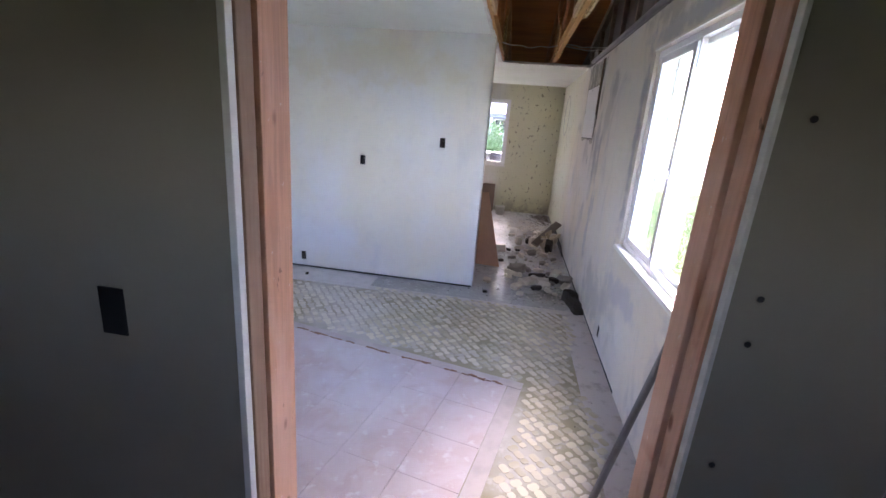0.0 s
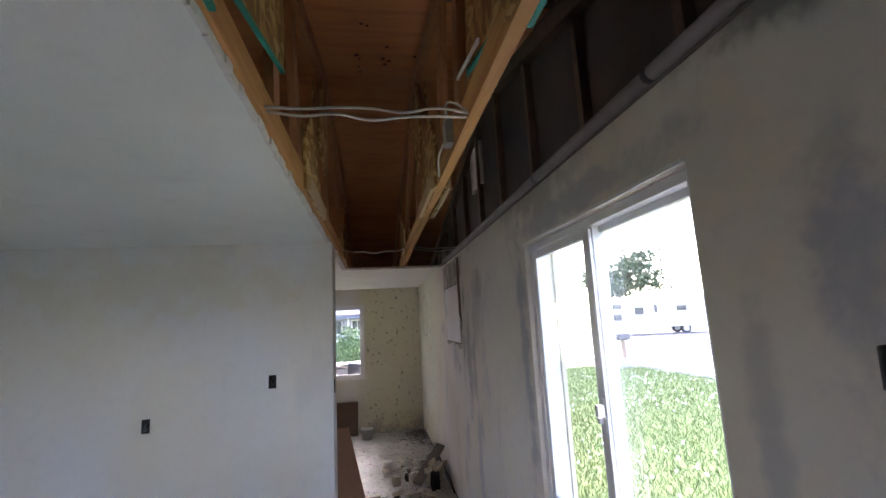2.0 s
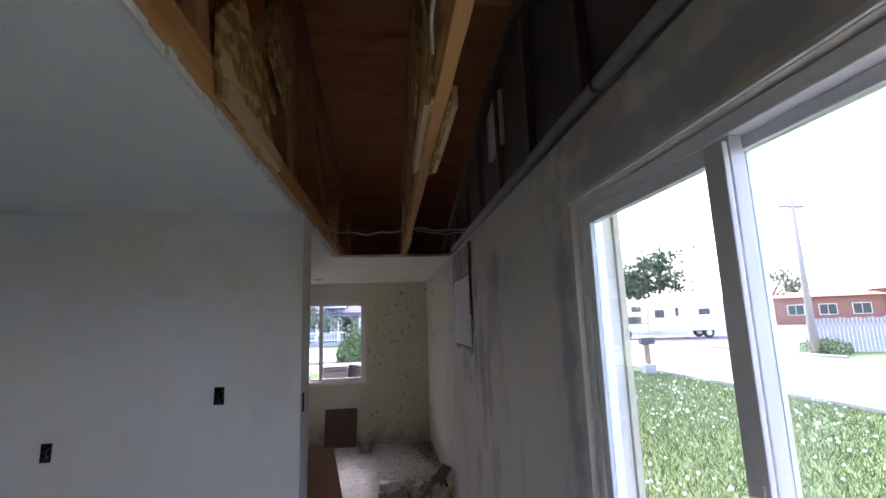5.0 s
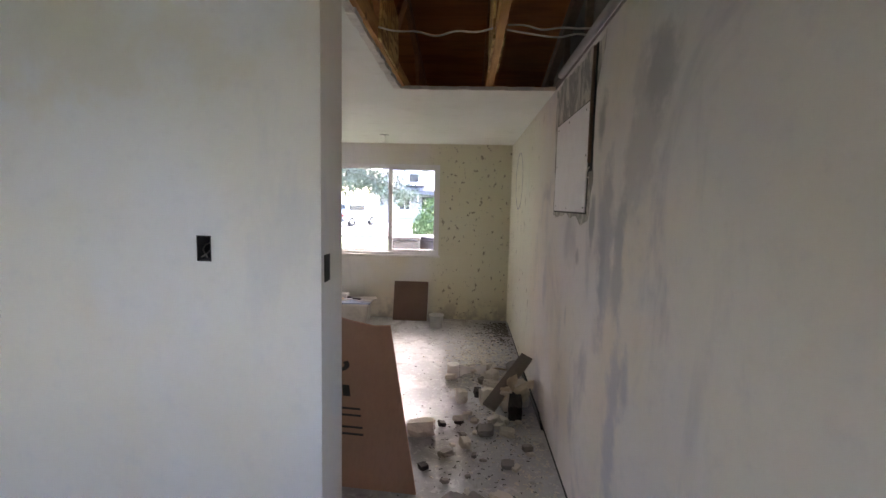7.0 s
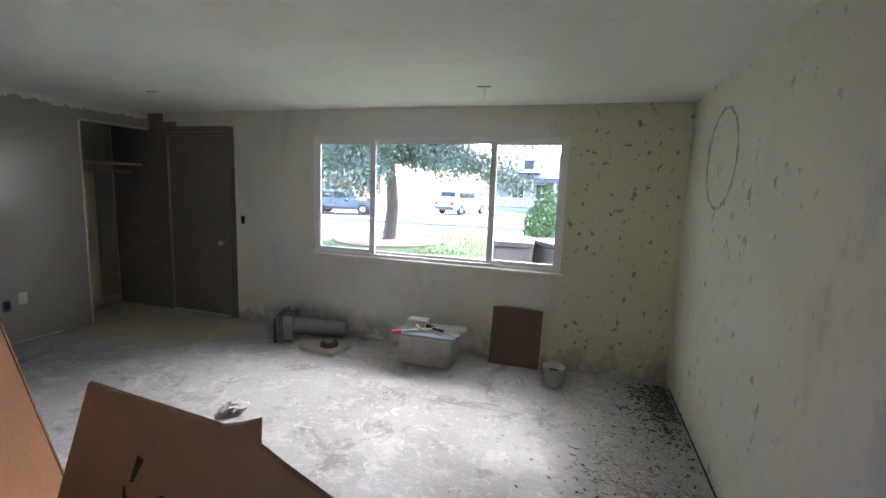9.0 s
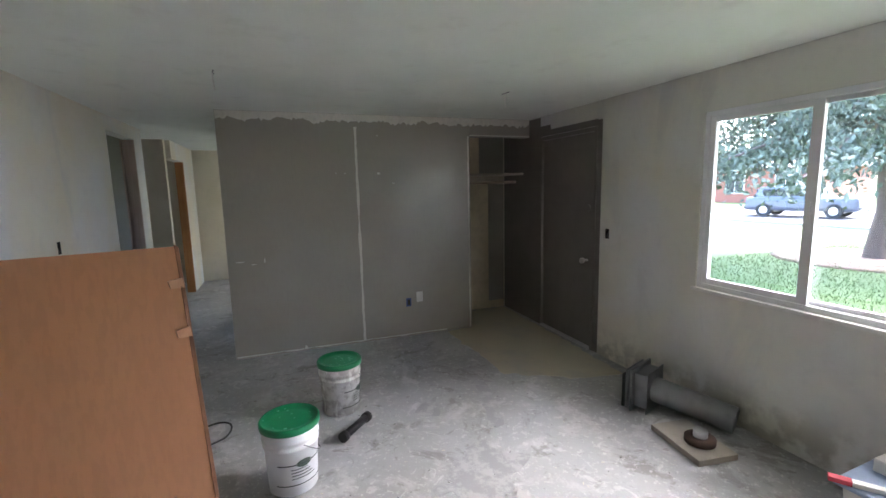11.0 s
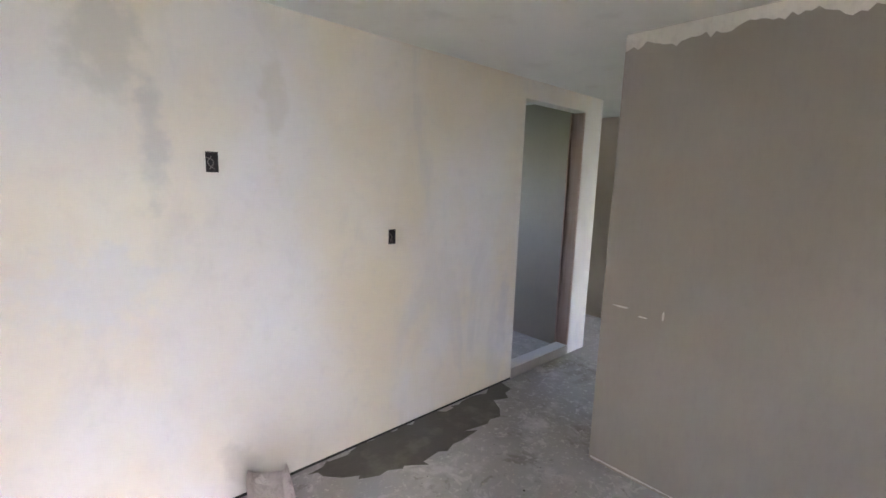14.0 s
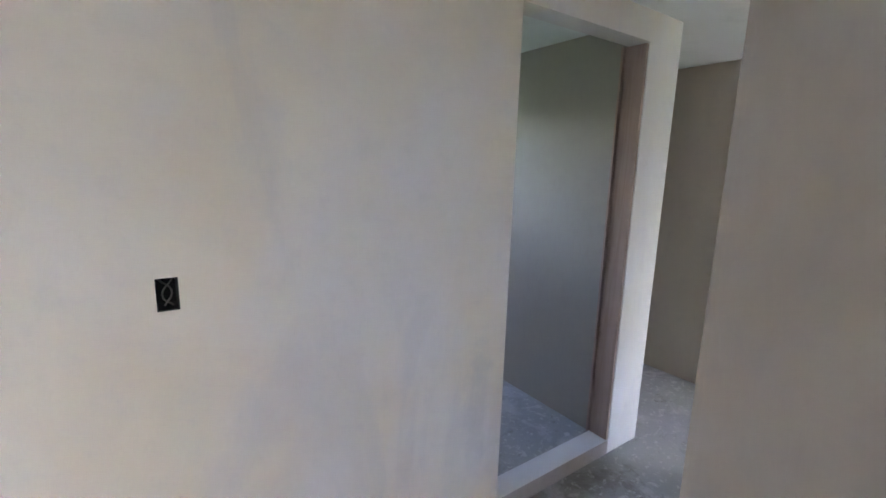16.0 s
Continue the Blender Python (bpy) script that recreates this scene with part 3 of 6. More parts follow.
for k, (x0, x1, y, z, d) in enumerate(((-0.35, 0.245, 1.625, 2.335, 0.0), (-0.35, 0.245, 1.645, 2.33, 0.012), (-0.33, 0.25, 4.36, 2.375, 0.03), (0.30, 0.80, 4.4, 2.38, 0.03), (0.30, 0.80, 4.36, 2.39, 0.02))):
    cable("attic_cable", sag(x0, x1, y, z, d, k), 0.0045, COPPER, None, "pale plastic-sheathed electrical cable across the open bay", "cable")
jb = thing("junction_box", boxes((0.212, 0.242, 1.86, 1.92, 2.335, 2.43), bevel=0.004), plain("galvanised", (0.45, 0.47, 0.47), 0.45, 0.6), "small grey metal junction box on the truss", "electrical box")
cable("lead", [(0.227, 1.89, 2.43), (0.21, 1.82, 2.45), (0.22, 1.7, 2.40), (0.24, 1.64, 2.345)], 0.004, COPPER, jb)
cable("lead", [(0.21, 1.91, 2.35), (0.2, 1.97, 2.32), (0.205, 2.01, 2.26)], 0.004, COPPER, jb)
bm = boxes((0.222, 0.228, -0.14, 0.14, -0.006, 0.006))
ob = thing("loose_batten", bm, WHITE, "pale loose batten stuck behind the truss", "wood strip", at=pose(0.0, 1.53, 2.44, 11, 0, 0))

ob = thing("ceiling_box", None, None, "small dark ceiling light box with no lamp in it", "electrical box")
part("rim", lathe(bmesh.new(), [(0.03, -0.006), (0.05, -0.006), (0.052, -0.001), (0.03, -0.001)], 20, (-1.347, 1.89, H)), PAPER_TRIM, ob)
part("hole", lathe(bmesh.new(), [(0.001, -0.004), (0.03, -0.004), (0.03, -0.002), (0.001, -0.002)], 20, (-1.347, 1.89, H)), BOX_IN, ob)

# ragged ceiling edge
bm = bmesh.new()
rng = random.Random(9)
y = 0.47
while y < 5.15:
    d = rng.uniform(0.03, 0.09)
    box(bm, -0.378 - rng.uniform(0.0, 0.006), -0.376 + rng.uniform(0.002, 0.012) + 0.012 * max(0, y - 2.3), y, min(y + d, 5.19), 2.297 - rng.uniform(0, 0.006), 2.3175)
    y += d
x = -0.31
while x < 0.69:
    d = rng.uniform(0.03, 0.08)
    box(bm, x, min(x + d, 0.695), 5.202 - rng.uniform(0.004, 0.02), 5.202, 2.296 - rng.uniform(0, 0.004), 2.3175)
    x += d
thing("ceiling_edge", bm, PAPER_TRIM, "ragged broken edge of the ceiling drywall", "drywall edge", kind="structure")


# ---- windows, doors and electrical boxes ----
def slider(name, axis, span, z0, z1, c0, c1, bars, opens, label):
    """A white vinyl sliding window in the outer part of a wall: frame, sashes, panes, latch. span: its ends; bars: mullions; opens: the moving sashes."""
    w = thing(name, None, None, label, "window", kind="structure")
    a, b = span
    cm = (c0 + c1) / 2

    def P(u0, u1, k0, k1, za, zb):
        return (u0, u1, k0, k1, za, zb) if axis == "x" else (k0, k1, u0, u1, za, zb)

    f = 0.034
    lo, hi = min(c0, c1), max(c0, c1)
    fr = part("window_frame", boxes(P(a, a + f, lo, hi, z0, z1), P(b - f, b, lo, hi, z0, z1), P(a + f, b - f, lo, hi, z0, z0 + f), P(a + f, b - f, lo, hi, z1 - f, z1), bevel=0.004), VINYL_FRAME, w)
    edges = [a + f, *bars, b - f]
    for i in range(len(edges) - 1):
        u0, u1 = edges[i], edges[i + 1]
        s = 0.038 if i in opens else 0.026
        k0, k1 = (lo + 0.006, cm - 0.002) if (i in opens) == (c0 < c1) else (cm + 0.002, hi - 0.006)
        if i:
            u0 -= 0.02
        if i < len(edges) - 2:
            u1 += 0.02
        sash = part("sash", boxes(P(u0, u0 + s, k0, k1, z0 + f, z1 - f), P(u1 - s, u1, k0, k1, z0 + f, z1 - f), P(u0 + s, u1 - s, k0, k1, z0 + f, z0 + f + s), P(u0 + s, u1 - s, k0, k1, z1 - f - s, z1 - f), bevel=0.003), VINYL_FRAME, w)
        km = (k0 + k1) / 2
        pane = part("pane", boxes(P(u0 + s, u1 - s, km - 0.002, km + 0.002, z0 + f + s, z1 - f - s)), GLASS, sash)
        pane.visible_shadow = False
    return w


win_k = slider("window_1", "y", KW[:2], KW[2] + 0.006, KW[3] - 0.002, 0.722, 0.792, [1.875], [1], "white vinyl sliding window with a view of lawn and street")
latch = part("latch", boxes((0.705, 0.725, 1.86, 1.89, 1.30, 1.42), (0.689, 0.707, 1.87, 1.885, 1.335, 1.355), (0.679, 0.705, 1.855, 1.875, 1.36, 1.40), bevel=0.004), VINYL_FRAME, win_k)
sill = part("window_sill", boxes((0.665, 0.721, KW[0] + 0.002, KW[1] - 0.002, KW[2] + 0.001, KW[2] + 0.012), (0.665, 0.697, KW[0] - 0.01, KW[1] + 0.01, KW[2] - 0.016, KW[2] + 0.0), (0.793, 0.85, KW[0] + 0.002, KW[1] - 0.002, KW[2] + 0.001, KW[2] + 0.01), bevel=0.003), WHITE, win_k, "white dusty sill board")
part("mullion", boxes((0.709, 0.7205, 1.85, 1.90, KW[2] + 0.05, KW[3] - 0.05), bevel=0.003), VINYL_FRAME, win_k)
part("head_trim", boxes((0.69, 0.699, KW[0], KW[1] + 0.005, KW[3] + 0.001, KW[3] + 0.014), bevel=0.002), WHITE, win_k)
ROOM = ROOM_FRONT
win_l = slider("window_2", "x", LW[:2], LW[2] + 0.004, LW[3], 7.80, 7.866, [-2.03, -0.83], [0, 2], "wide white vinyl three-part sliding window to the street")
part("window_sill", boxes((LW[0] - 0.02, LW[1] + 0.02, 7.765, 7.799, LW[2] - 0.018, LW[2] + 0.005), bevel=0.003), WHITE, win_l, "white sill strip")
part("latch", boxes((-2.045, -2.025, 7.785, 7.803, 1.36, 1.46), bevel=0.003), VINYL_FRAME, win_l)
for u in (-2.03, -0.83):
    part("mullion", boxes((u - 0.028, u + 0.028, 7.793, 7.799, LW[2] + 0.05, LW[3] - 0.045), bevel=0.002), VINYL_FRAME, win_l)
ROOM = Vector((0, 0, 0))
part("outer_casing", boxes((0.843, 0.862, KW[1] - 0.01, KW[1] + 0.12, KW[2] - 0.1, KW[3] + 0.1)), plain("beige_casing", (0.55, 0.5, 0.4), 0.7), win_k, "beige painted outer casing")

BOX_WIRE = plain("box_wire", (0.16, 0.15, 0.14), 0.5)
for n, u, z, s in BOXES:
    wall = {"middle": (YA, YB), "east": (XE, XG), "north": (YF, YFO)}[n]
    face = wall[0] if s < 0 else wall[1]
    back = face - s * 0.07
    lo, hi = sorted((face - s * 0.001, back))

    def P(u0, u1, k0, k1, za, zb):
        return (u0, u1, k0, k1, za, zb) if n != "east" else (k0, k1, u0, u1, za, zb)

    ROOM = ROOM_FRONT if n == "north" else Vector((0, 0, 0))
    ob = thing("outlet_box", None, None, "empty dark plastic electrical box with loose wires in the wall", "electrical box", "wall boxes")
    t = 0.003
    w, q = 0.025, 0.043
    part("shell", boxes(P(u - w, u - w + t, lo, hi, z - q, z + q), P(u + w - t, u + w, lo, hi, z - q, z + q), P(u - w + t, u + w - t, lo, hi, z - q, z - q + t),
                        P(u - w + t, u + w - t, lo, hi, z + q - t, z + q), P(u - w, u + w, *sorted((back, back - s * t)), z - q, z + q)), BOX_IN, ob)
    mid = (lo + hi) / 2
    for k in range(2):
        pts = [(u - 0.015 + 0.03 * k, back + s * 0.004, z + 0.025), (u + 0.01 - 0.02 * k, mid + s * 0.02, z - 0.01 + 0.01 * k), (u - 0.012 + 0.02 * k, mid + s * 0.03, z - 0.03)]
        cable("wire", [(p[0], p[1], p[2]) if n != "east" else (p[1], p[0], p[2]) for p in pts], 0.0022, BOX_WIRE, ob)
ROOM = Vector((0, 0, 0))
thing("switch_box", boxes((-0.3405, -0.337, 3.588, 3.642, 1.262, 1.354), bevel=0.001), BOX_IN, "empty dark switch box on the wall end", "electrical box", "wall boxes")
ROOM = ROOM_GREY
ob = thing("outlet", None, None, "blue outlet box in the grey drywall", "outlet")
part("shell", boxes((-4.879, -4.874, 6.29, 6.345, 0.325, 0.415), bevel=0.001), BLUE_BOX, ob)
part("socket_face", boxes((-4.8745, -4.87, 6.303, 6.332, 0.34, 0.40), bevel=0.001), BLACK, ob)
ob = thing("outlet_cover", boxes((-4.879, -4.872, 6.405, 6.475, 0.365, 0.475), bevel=0.003), WHITE, "white blank outlet cover on the grey drywall", "outlet cover")

# front door, closed, in grey primer
ROOM = ROOM_FRONT
DOORGREY = plain("door_grey_primer", (0.19, 0.172, 0.155), 0.55, var=0.12, scale=5)
ob = thing("door_1", None, None, "closed grey flush front door with a round knob", "door", kind="structure")
part("leaf", boxes((-4.645, -3.805, 7.805, 7.848, 0.02, 2.045), bevel=0.003), DOORGREY, ob)
for d in ((-4.687, -4.649, 7.78, 7.90, 0.0, 2.087), (-3.801, -3.763, 7.78, 7.90, 0.0, 2.087), (-4.649, -3.801, 7.78, 7.90, 2.049, 2.087)):
    part("door_frame", boxes(d, bevel=0.003), DOORGREY, ob)
bm = bmesh.new()
tube(bm, (-3.885, 7.806, 0.86), (-3.885, 7.765, 0.86), 0.012, 0.012, 12)
lathe(bm, [(0.014, 0), (0.027, 0.012), (0.028, 0.03), (0.018, 0.042)], 16)
for v in list(bm.verts)[24:]:
    v.co = Vector((-3.885 + v.co.x, 7.766 - v.co.z, 0.86 + v.co.y))
part("knob", bm, plain("brushed_nickel", (0.6, 0.58, 0.55), 0.3, 1.0), ob, "dull nickel knob")
bm = bmesh.new()
tube(bm, (-3.885, 7.806, 1.36), (-3.885, 7.798, 1.36), 0.03, 0.028, 16)
part("deadbolt", bm, DOORGREY, ob)
part("threshold", boxes((-4.649, -3.801, 7.77, 7.90, 0.0, 0.018), bevel=0.003), plain("aluminium", (0.6, 0.6, 0.6), 0.35, 0.9), ob)
# grey primer on the wall round the door and in the closet
thing("primer_patch", boxes((-5.52, -4.69, 7.7865, 7.7895, 0.003, 2.296), (-3.76, -3.70, 7.7865, 7.7895, 0.003, 2.14), (-4.69, -4.5, 7.7865, 7.7895, 2.09, 2.2), (-4.5, -3.76, 7.7865, 7.7895, 2.09, 2.15)), DOORGREY, "dark grey primer round the front door", "paint", kind="structure")

# closet fittings
ROOM = ROOM_GREY
ob = thing("closet_shelf", boxes((-5.507, -5.01, 7.06, 7.784, 1.70, 1.722), bevel=0.002), plain("shelf_beige", (0.5, 0.44, 0.36), 0.7), "pale closet shelf board", "shelf", kind="structure")
bm = bmesh.new()
tube(bm, (-5.19, 7.06, 1.62), (-5.19, 7.783, 1.62), 0.016, 0.016, 12)
thing("closet_rod", bm, plain("rod_wood", (0.35, 0.27, 0.2), 0.6), "wooden hanging rod under the closet shelf", "rod", kind="structure")
thing("shelf_cleat", boxes((-5.507, -5.485, 7.06, 7.783, 1.63, 1.698)), plain("cleat", (0.45, 0.38, 0.3), 0.7), "beige shelf cleat on the closet wall", "cleat", kind="structure")
thing("closet_primer", boxes((-5.5095, -5.507, 7.57, 7.784, 0.1, 1.628), (-5.5095, -5.507, 7.45, 7.784, 1.724, 2.296)), GREY, "dark primer roller marks on the closet wall", "paint", kind="structure")


def ragged(name, axis, c, u0, u1, z0, z1, mat, label, seed, along="u", rough=0.5, step=0.02, proud=0.002, sign=1):
    """A thin trowelled band on a wall with uneven edges."""
    r = random.Random(seed)
    bm = bmesh.new()
    n = max(2, int((u1 - u0 if along == "u" else z1 - z0) / step))
    rows = []
    for i in range(n + 1):
        f = i / n
        wob = (0.5 + 0.5 * noise.noise((f * n * 0.13, seed, 0))) * rough + 0.3 * rough * r.random()
        wob2 = (0.5 + 0.5 * noise.noise((f * n * 0.13, seed + 5, 0))) * rough + 0.3 * rough * r.random()
        if along == "u":
            u = u0 + (u1 - u0) * f
            rows.append(((u, z0 + (z1 - z0) * wob), (u, z1)))
        else:
            z = z0 + (z1 - z0) * f
            w = u1 - u0
            rows.append(((u0 + w * wob * 0.45, z), (u1 - w * wob2 * 0.45, z)))
    P = (lambda u, z, k: (u, k, z)) if axis == "x" else (lambda u, z, k: (k, u, z))
    vs = [[bm.verts.new(P(*p, c + sign * k)) for p in row for k in (0.0005, proud)] for row in rows]
    for a, b in zip(vs, vs[1:]):
        for i, j in ((1, 3), (3, 2), (2, 0), (0, 1)):
            bm.faces.new((a[i], b[i], b[j], a[j]))
    return thing(name, bm, mat, label, "joint compound", kind="structure")


ragged("mud_band_top", "y", -4.88, 4.612, 7.78, 2.16, 2.298, MUD, "ragged white joint compound under the ceiling", 3, rough=0.75)
ragged("mud_joint", "y", -4.88, 5.81, 5.857, 0.02, 2.18, MUD, "white taped vertical drywall joint", 4, along="z", rough=0.9, step=0.03)
ragged("mud_corner", "y", -4.88, 7.015, 7.05, 0.01, 2.11, MUD, "white corner bead on the closet opening", 5, along="z", rough=0.8, step=0.03)
ragged("mud_lintel", "y", -4.88, 7.05, 7.78, 2.108, 2.125, PAPER_TRIM, "pale paper edge of the closet header", 6, rough=0.4)
ragged("mud_base", "y", -4.88, 4.62, 6.75, 0.0, 0.022, PAPER_TRIM, "pale torn paper along the drywall foot", 8, rough=0.9)
rng = random.Random(12)
for (y, z, w, h) in ((6.05, 1.73, 0.035, 0.025), (5.72, 1.735, 0.02, 0.012), (5.63, 1.735, 0.015, 0.01), (6.2, 1.63, 0.03, 0.014), (6.05, 2.1, 0.02, 0.01), (4.72, 0.93, 0.1, 0.012), (4.83, 0.9, 0.06, 0.01), (4.93, 0.93, 0.012, 0.05), (5.25, 0.03, 0.03, 0.04)):
    bm = bmesh.new()
    vs = [bm.verts.new((-4.8785, y + w / 2 * math.cos(a) * rng.uniform(0.6, 1.1), z + h / 2 * math.sin(a) * rng.uniform(0.6, 1.1))) for a in [i * math.tau / 9 for i in range(9)]]
    f = bm.faces.new(vs)
    r = bmesh.ops.extrude_face_region(bm, geom=[f])
    bmesh.ops.translate(bm, vec=(0.0015, 0, 0), verts=[v for v in r["geom"] if isinstance(v, bmesh.types.BMVert)])
    thing("filler_dab", bm, MUD, "small white filler dab on the grey drywall", "filler", kind="structure")

# near-black strips on the wall feet, painted as the shade of a gap
ROOM = Vector((0, 0, 0))
thing("foot_shade_kitchen", boxes((-3.39, -0.346, YA - 0.003, YA - 0.0005, 0.0, 0.016)), BOX_IN, "near-black strip painted as the shaded gap under the drywall", "gap", kind="structure")
thing("foot_shade_living", boxes((-5.38, -0.35, YB + 0.0005, YB + 0.003, 0.0, 0.014)), BOX_IN, "near-black strip painted as the shaded gap under the drywall", "gap", kind="structure")
thing("foot_shade_east", boxes((XE - 0.003, XE - 0.0005, 2.0, 7.78, 0.0, 0.02)), BOX_IN, "near-black strip painted as the shaded gap under the wall", "gap", kind="structure")

# side-room doorway: bare plate and jambs
JAMB = timber("jamb_wood", (0.46, 0.34, 0.29), (0.38, 0.26, 0.21), (0.2, 0.1, 0.06), (1, 1, 0.06))
ob = thing("door_2", None, None, "empty doorway with bare timber jamb and bottom plate", "doorway", kind="structure")
part("bottom_plate", boxes((-6.211, -5.388, 3.683, YB + 0.002, 0.0, 0.084), bevel=0.003), plain("plate_dusty", (0.42, 0.38, 0.36), 0.8), ob)
part("jamb", boxes((-6.214, -6.195, 3.689, YB - 0.003, 0.086, 2.156), bevel=0.002), JAMB, ob)
part("jamb_edge", boxes((-6.214, -6.182, 3.672, 3.684, 0.086, 2.156), bevel=0.002), JAMB, ob)

# hallway beyond: far doorway
ob = thing("door_3", None, None, "far hallway doorway with an orange timber jamb", "doorway", kind="structure")
part("jamb", boxes((-8.418, -8.38, 3.743, 3.857, 0.0, 2.047), bevel=0.002), timber("jamb_orange", (0.45, 0.22, 0.09), (0.35, 0.15, 0.06), (0.2, 0.08, 0.03), (1, 1, 0.06)), ob)

# stripped stud opening by the first room
ob = thing("stud_frame", None, None, "stripped door opening of bare orange fir studs", "door frame", kind="structure")
part("trimmer_stud", boxes((-0.646, -0.607, 0.335, 0.458, 0.0, 2.098), bevel=0.003), STUD, ob)
part("trimmer_stud", boxes((0.318, 0.357, 0.372, 0.458, 0.0, 2.098), bevel=0.003), STUD, ob)
part("furring_stud", boxes((0.324, 0.363, 0.294, 0.356, 0.0, 2.098), bevel=0.003), STUD, ob)
for xs in ((-0.69, -0.648), (0.362, 0.398)):
    part("king_stud", boxes((*xs, 0.362, 0.455, 0.0, 2.098), bevel=0.003), STUD_OLD, ob)
part("edge_batten", boxes((-0.65, -0.613, 0.272, 0.325, 0.0, 2.098), bevel=0.004), STUD_OLD, ob)
part("head_board", boxes((-0.646, 0.357, 0.372, 0.458, 2.10, 2.14)), STUD, ob)
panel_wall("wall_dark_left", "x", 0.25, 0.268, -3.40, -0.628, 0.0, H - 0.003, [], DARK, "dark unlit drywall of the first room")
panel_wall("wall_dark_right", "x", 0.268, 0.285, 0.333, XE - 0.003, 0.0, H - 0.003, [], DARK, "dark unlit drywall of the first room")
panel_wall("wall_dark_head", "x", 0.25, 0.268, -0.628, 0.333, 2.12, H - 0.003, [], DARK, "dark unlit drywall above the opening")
thing("corner_bead", boxes((-0.634, -0.617, 0.246, 0.269, 0.0, 2.1), bevel=0.002), WHITE, "white drywall edge strip", "trim", kind="structure")
thing("paper_edge", boxes((0.327, 0.336, 0.264, 0.287, 0.0, 2.1), bevel=0.002), PAPER_TRIM, "torn pale drywall edge", "trim", kind="structure")
thing("switch_box", boxes((-0.968, -0.905, 0.246, 0.2499, 1.025, 1.14), bevel=0.001), BOX_IN, "black empty switch box in the dark wall", "electrical box", "wall boxes")
for z in (1.60, 1.29, 1.20, 0.93):
    bm = bmesh.new()
    tube(bm, (0.385, 0.2675, z), (0.385, 0.266, z), 0.006, 0.006, 8)
    thing("screw_head", bm, BOX_IN, "dark screw head in the drywall", "screw", "drywall screws")

# access panel on the gable wall
ob = thing("access_panel", None, None, "white rectangular cover panel set in a torn plaster recess", "panel")
part("board", boxes((0.692, 0.698, 4.305, 5.045, 1.507, 2.03), bevel=0.002), plain("panel_white", (0.75, 0.74, 0.76), 0.7, var=0.06), ob)
# near-black backing sheet draws the shade line round the board
part("gap", boxes((0.6965, 0.6985, 4.298, 5.053, 1.499, 2.038)), BOX_IN, ob)
for y, z in ((4.34, 1.53), (4.7, 1.525), (5.01, 1.535), (4.33, 1.78), (5.02, 1.78), (4.36, 2.0), (4.72, 2.005), (5.0, 2.0)):
    bm = bmesh.new()
    tube(bm, (0.6925, y, z), (0.6908, y, z), 0.006, 0.005, 8)
    part("screw", bm, BOX_IN, ob, "dark screw head")
slot = thing("wall_slot", None, None, "slot shade painted as a flat dark strip, with a pipe beside the cover panel", "recess")
# flat black sheet on the uncut wall, coloured as the slot's inner shade
part("shadow_gap", boxes((0.6962, 0.6984, 4.235, 4.292, 1.7, 2.27)), BOX_IN, slot)
cable("pipe", [(0.691, 4.262, 2.26), (0.69, 4.266, 2.0), (0.69, 4.26, 1.74)], 0.009, plain("rusty_pipe", (0.16, 0.1, 0.07), 0.7), slot, "rusty thin pipe")
cable("wire_loop", [(0.692, 4.262, 1.72), (0.686, 4.275, 1.70), (0.686, 4.272, 1.675), (0.691, 4.26, 1.67)], 0.003, WHITE, slot, "white wire loop")
m = Mat("scraped_plaster", (0.26, 0.25, 0.235), 0.9)
m.mix(m.ramp(m.noise(7, 6, 0.65, (1, 1, 0.6), 1.2), 0.44, 0.6), (0.56, 0.52, 0.46), 0.9)
m.bump(m.noise(12, 4), 0.5, 0.01)
SCRAPED = m.done()


def wall_blob(name, pts, mat, label, seed, x=0.6998, jag=0.012):
    """A thin scraped or filled patch on the gable wall round the corner points (y, z)."""
    r = random.Random(seed)
    bm = bmesh.new()
    ring = []
    for i in range(len(pts)):
        p, q = Vector(pts[i]), Vector(pts[(i + 1) % len(pts)])
        k = max(1, int((q - p).length / 0.035))
        for j in range(k):
            u = p.lerp(q, j / k)
            w = noise.noise((u.x * 7, u.y * 7, seed)) * jag * 2.5
            ring.append(bm.verts.new((x, u.x + w + r.gauss(0, jag * 0.4), u.y + w + r.gauss(0, jag * 0.4))))
    f = bm.faces.new(ring)
    e = bmesh.ops.extrude_face_region(bm, geom=[f])
    bmesh.ops.translate(bm, vec=(-0.0008, 0, 0), verts=[v for v in e["geom"] if isinstance(v, bmesh.types.BMVert)])
    bmesh.ops.triangulate(bm, faces=bm.faces)
    return thing(name, bm, mat, label, "plaster patch", kind="structure")


wall_blob("scraped_patch", [(4.22, 1.62), (4.25, 2.0), (4.12, 2.28), (5.16, 2.28), (5.14, 2.02), (5.10, 1.7), (5.09, 1.475), (4.92, 1.45), (4.86, 1.49), (4.5, 1.485), (4.38, 1.43), (4.28, 1.48)], SCRAPED, "scraped dark plaster round the cover panel", 21)
STREAK = plain("grey_scrape", (0.36, 0.355, 0.36), 0.9, var=0.3, scale=18)
bm = bmesh.new()
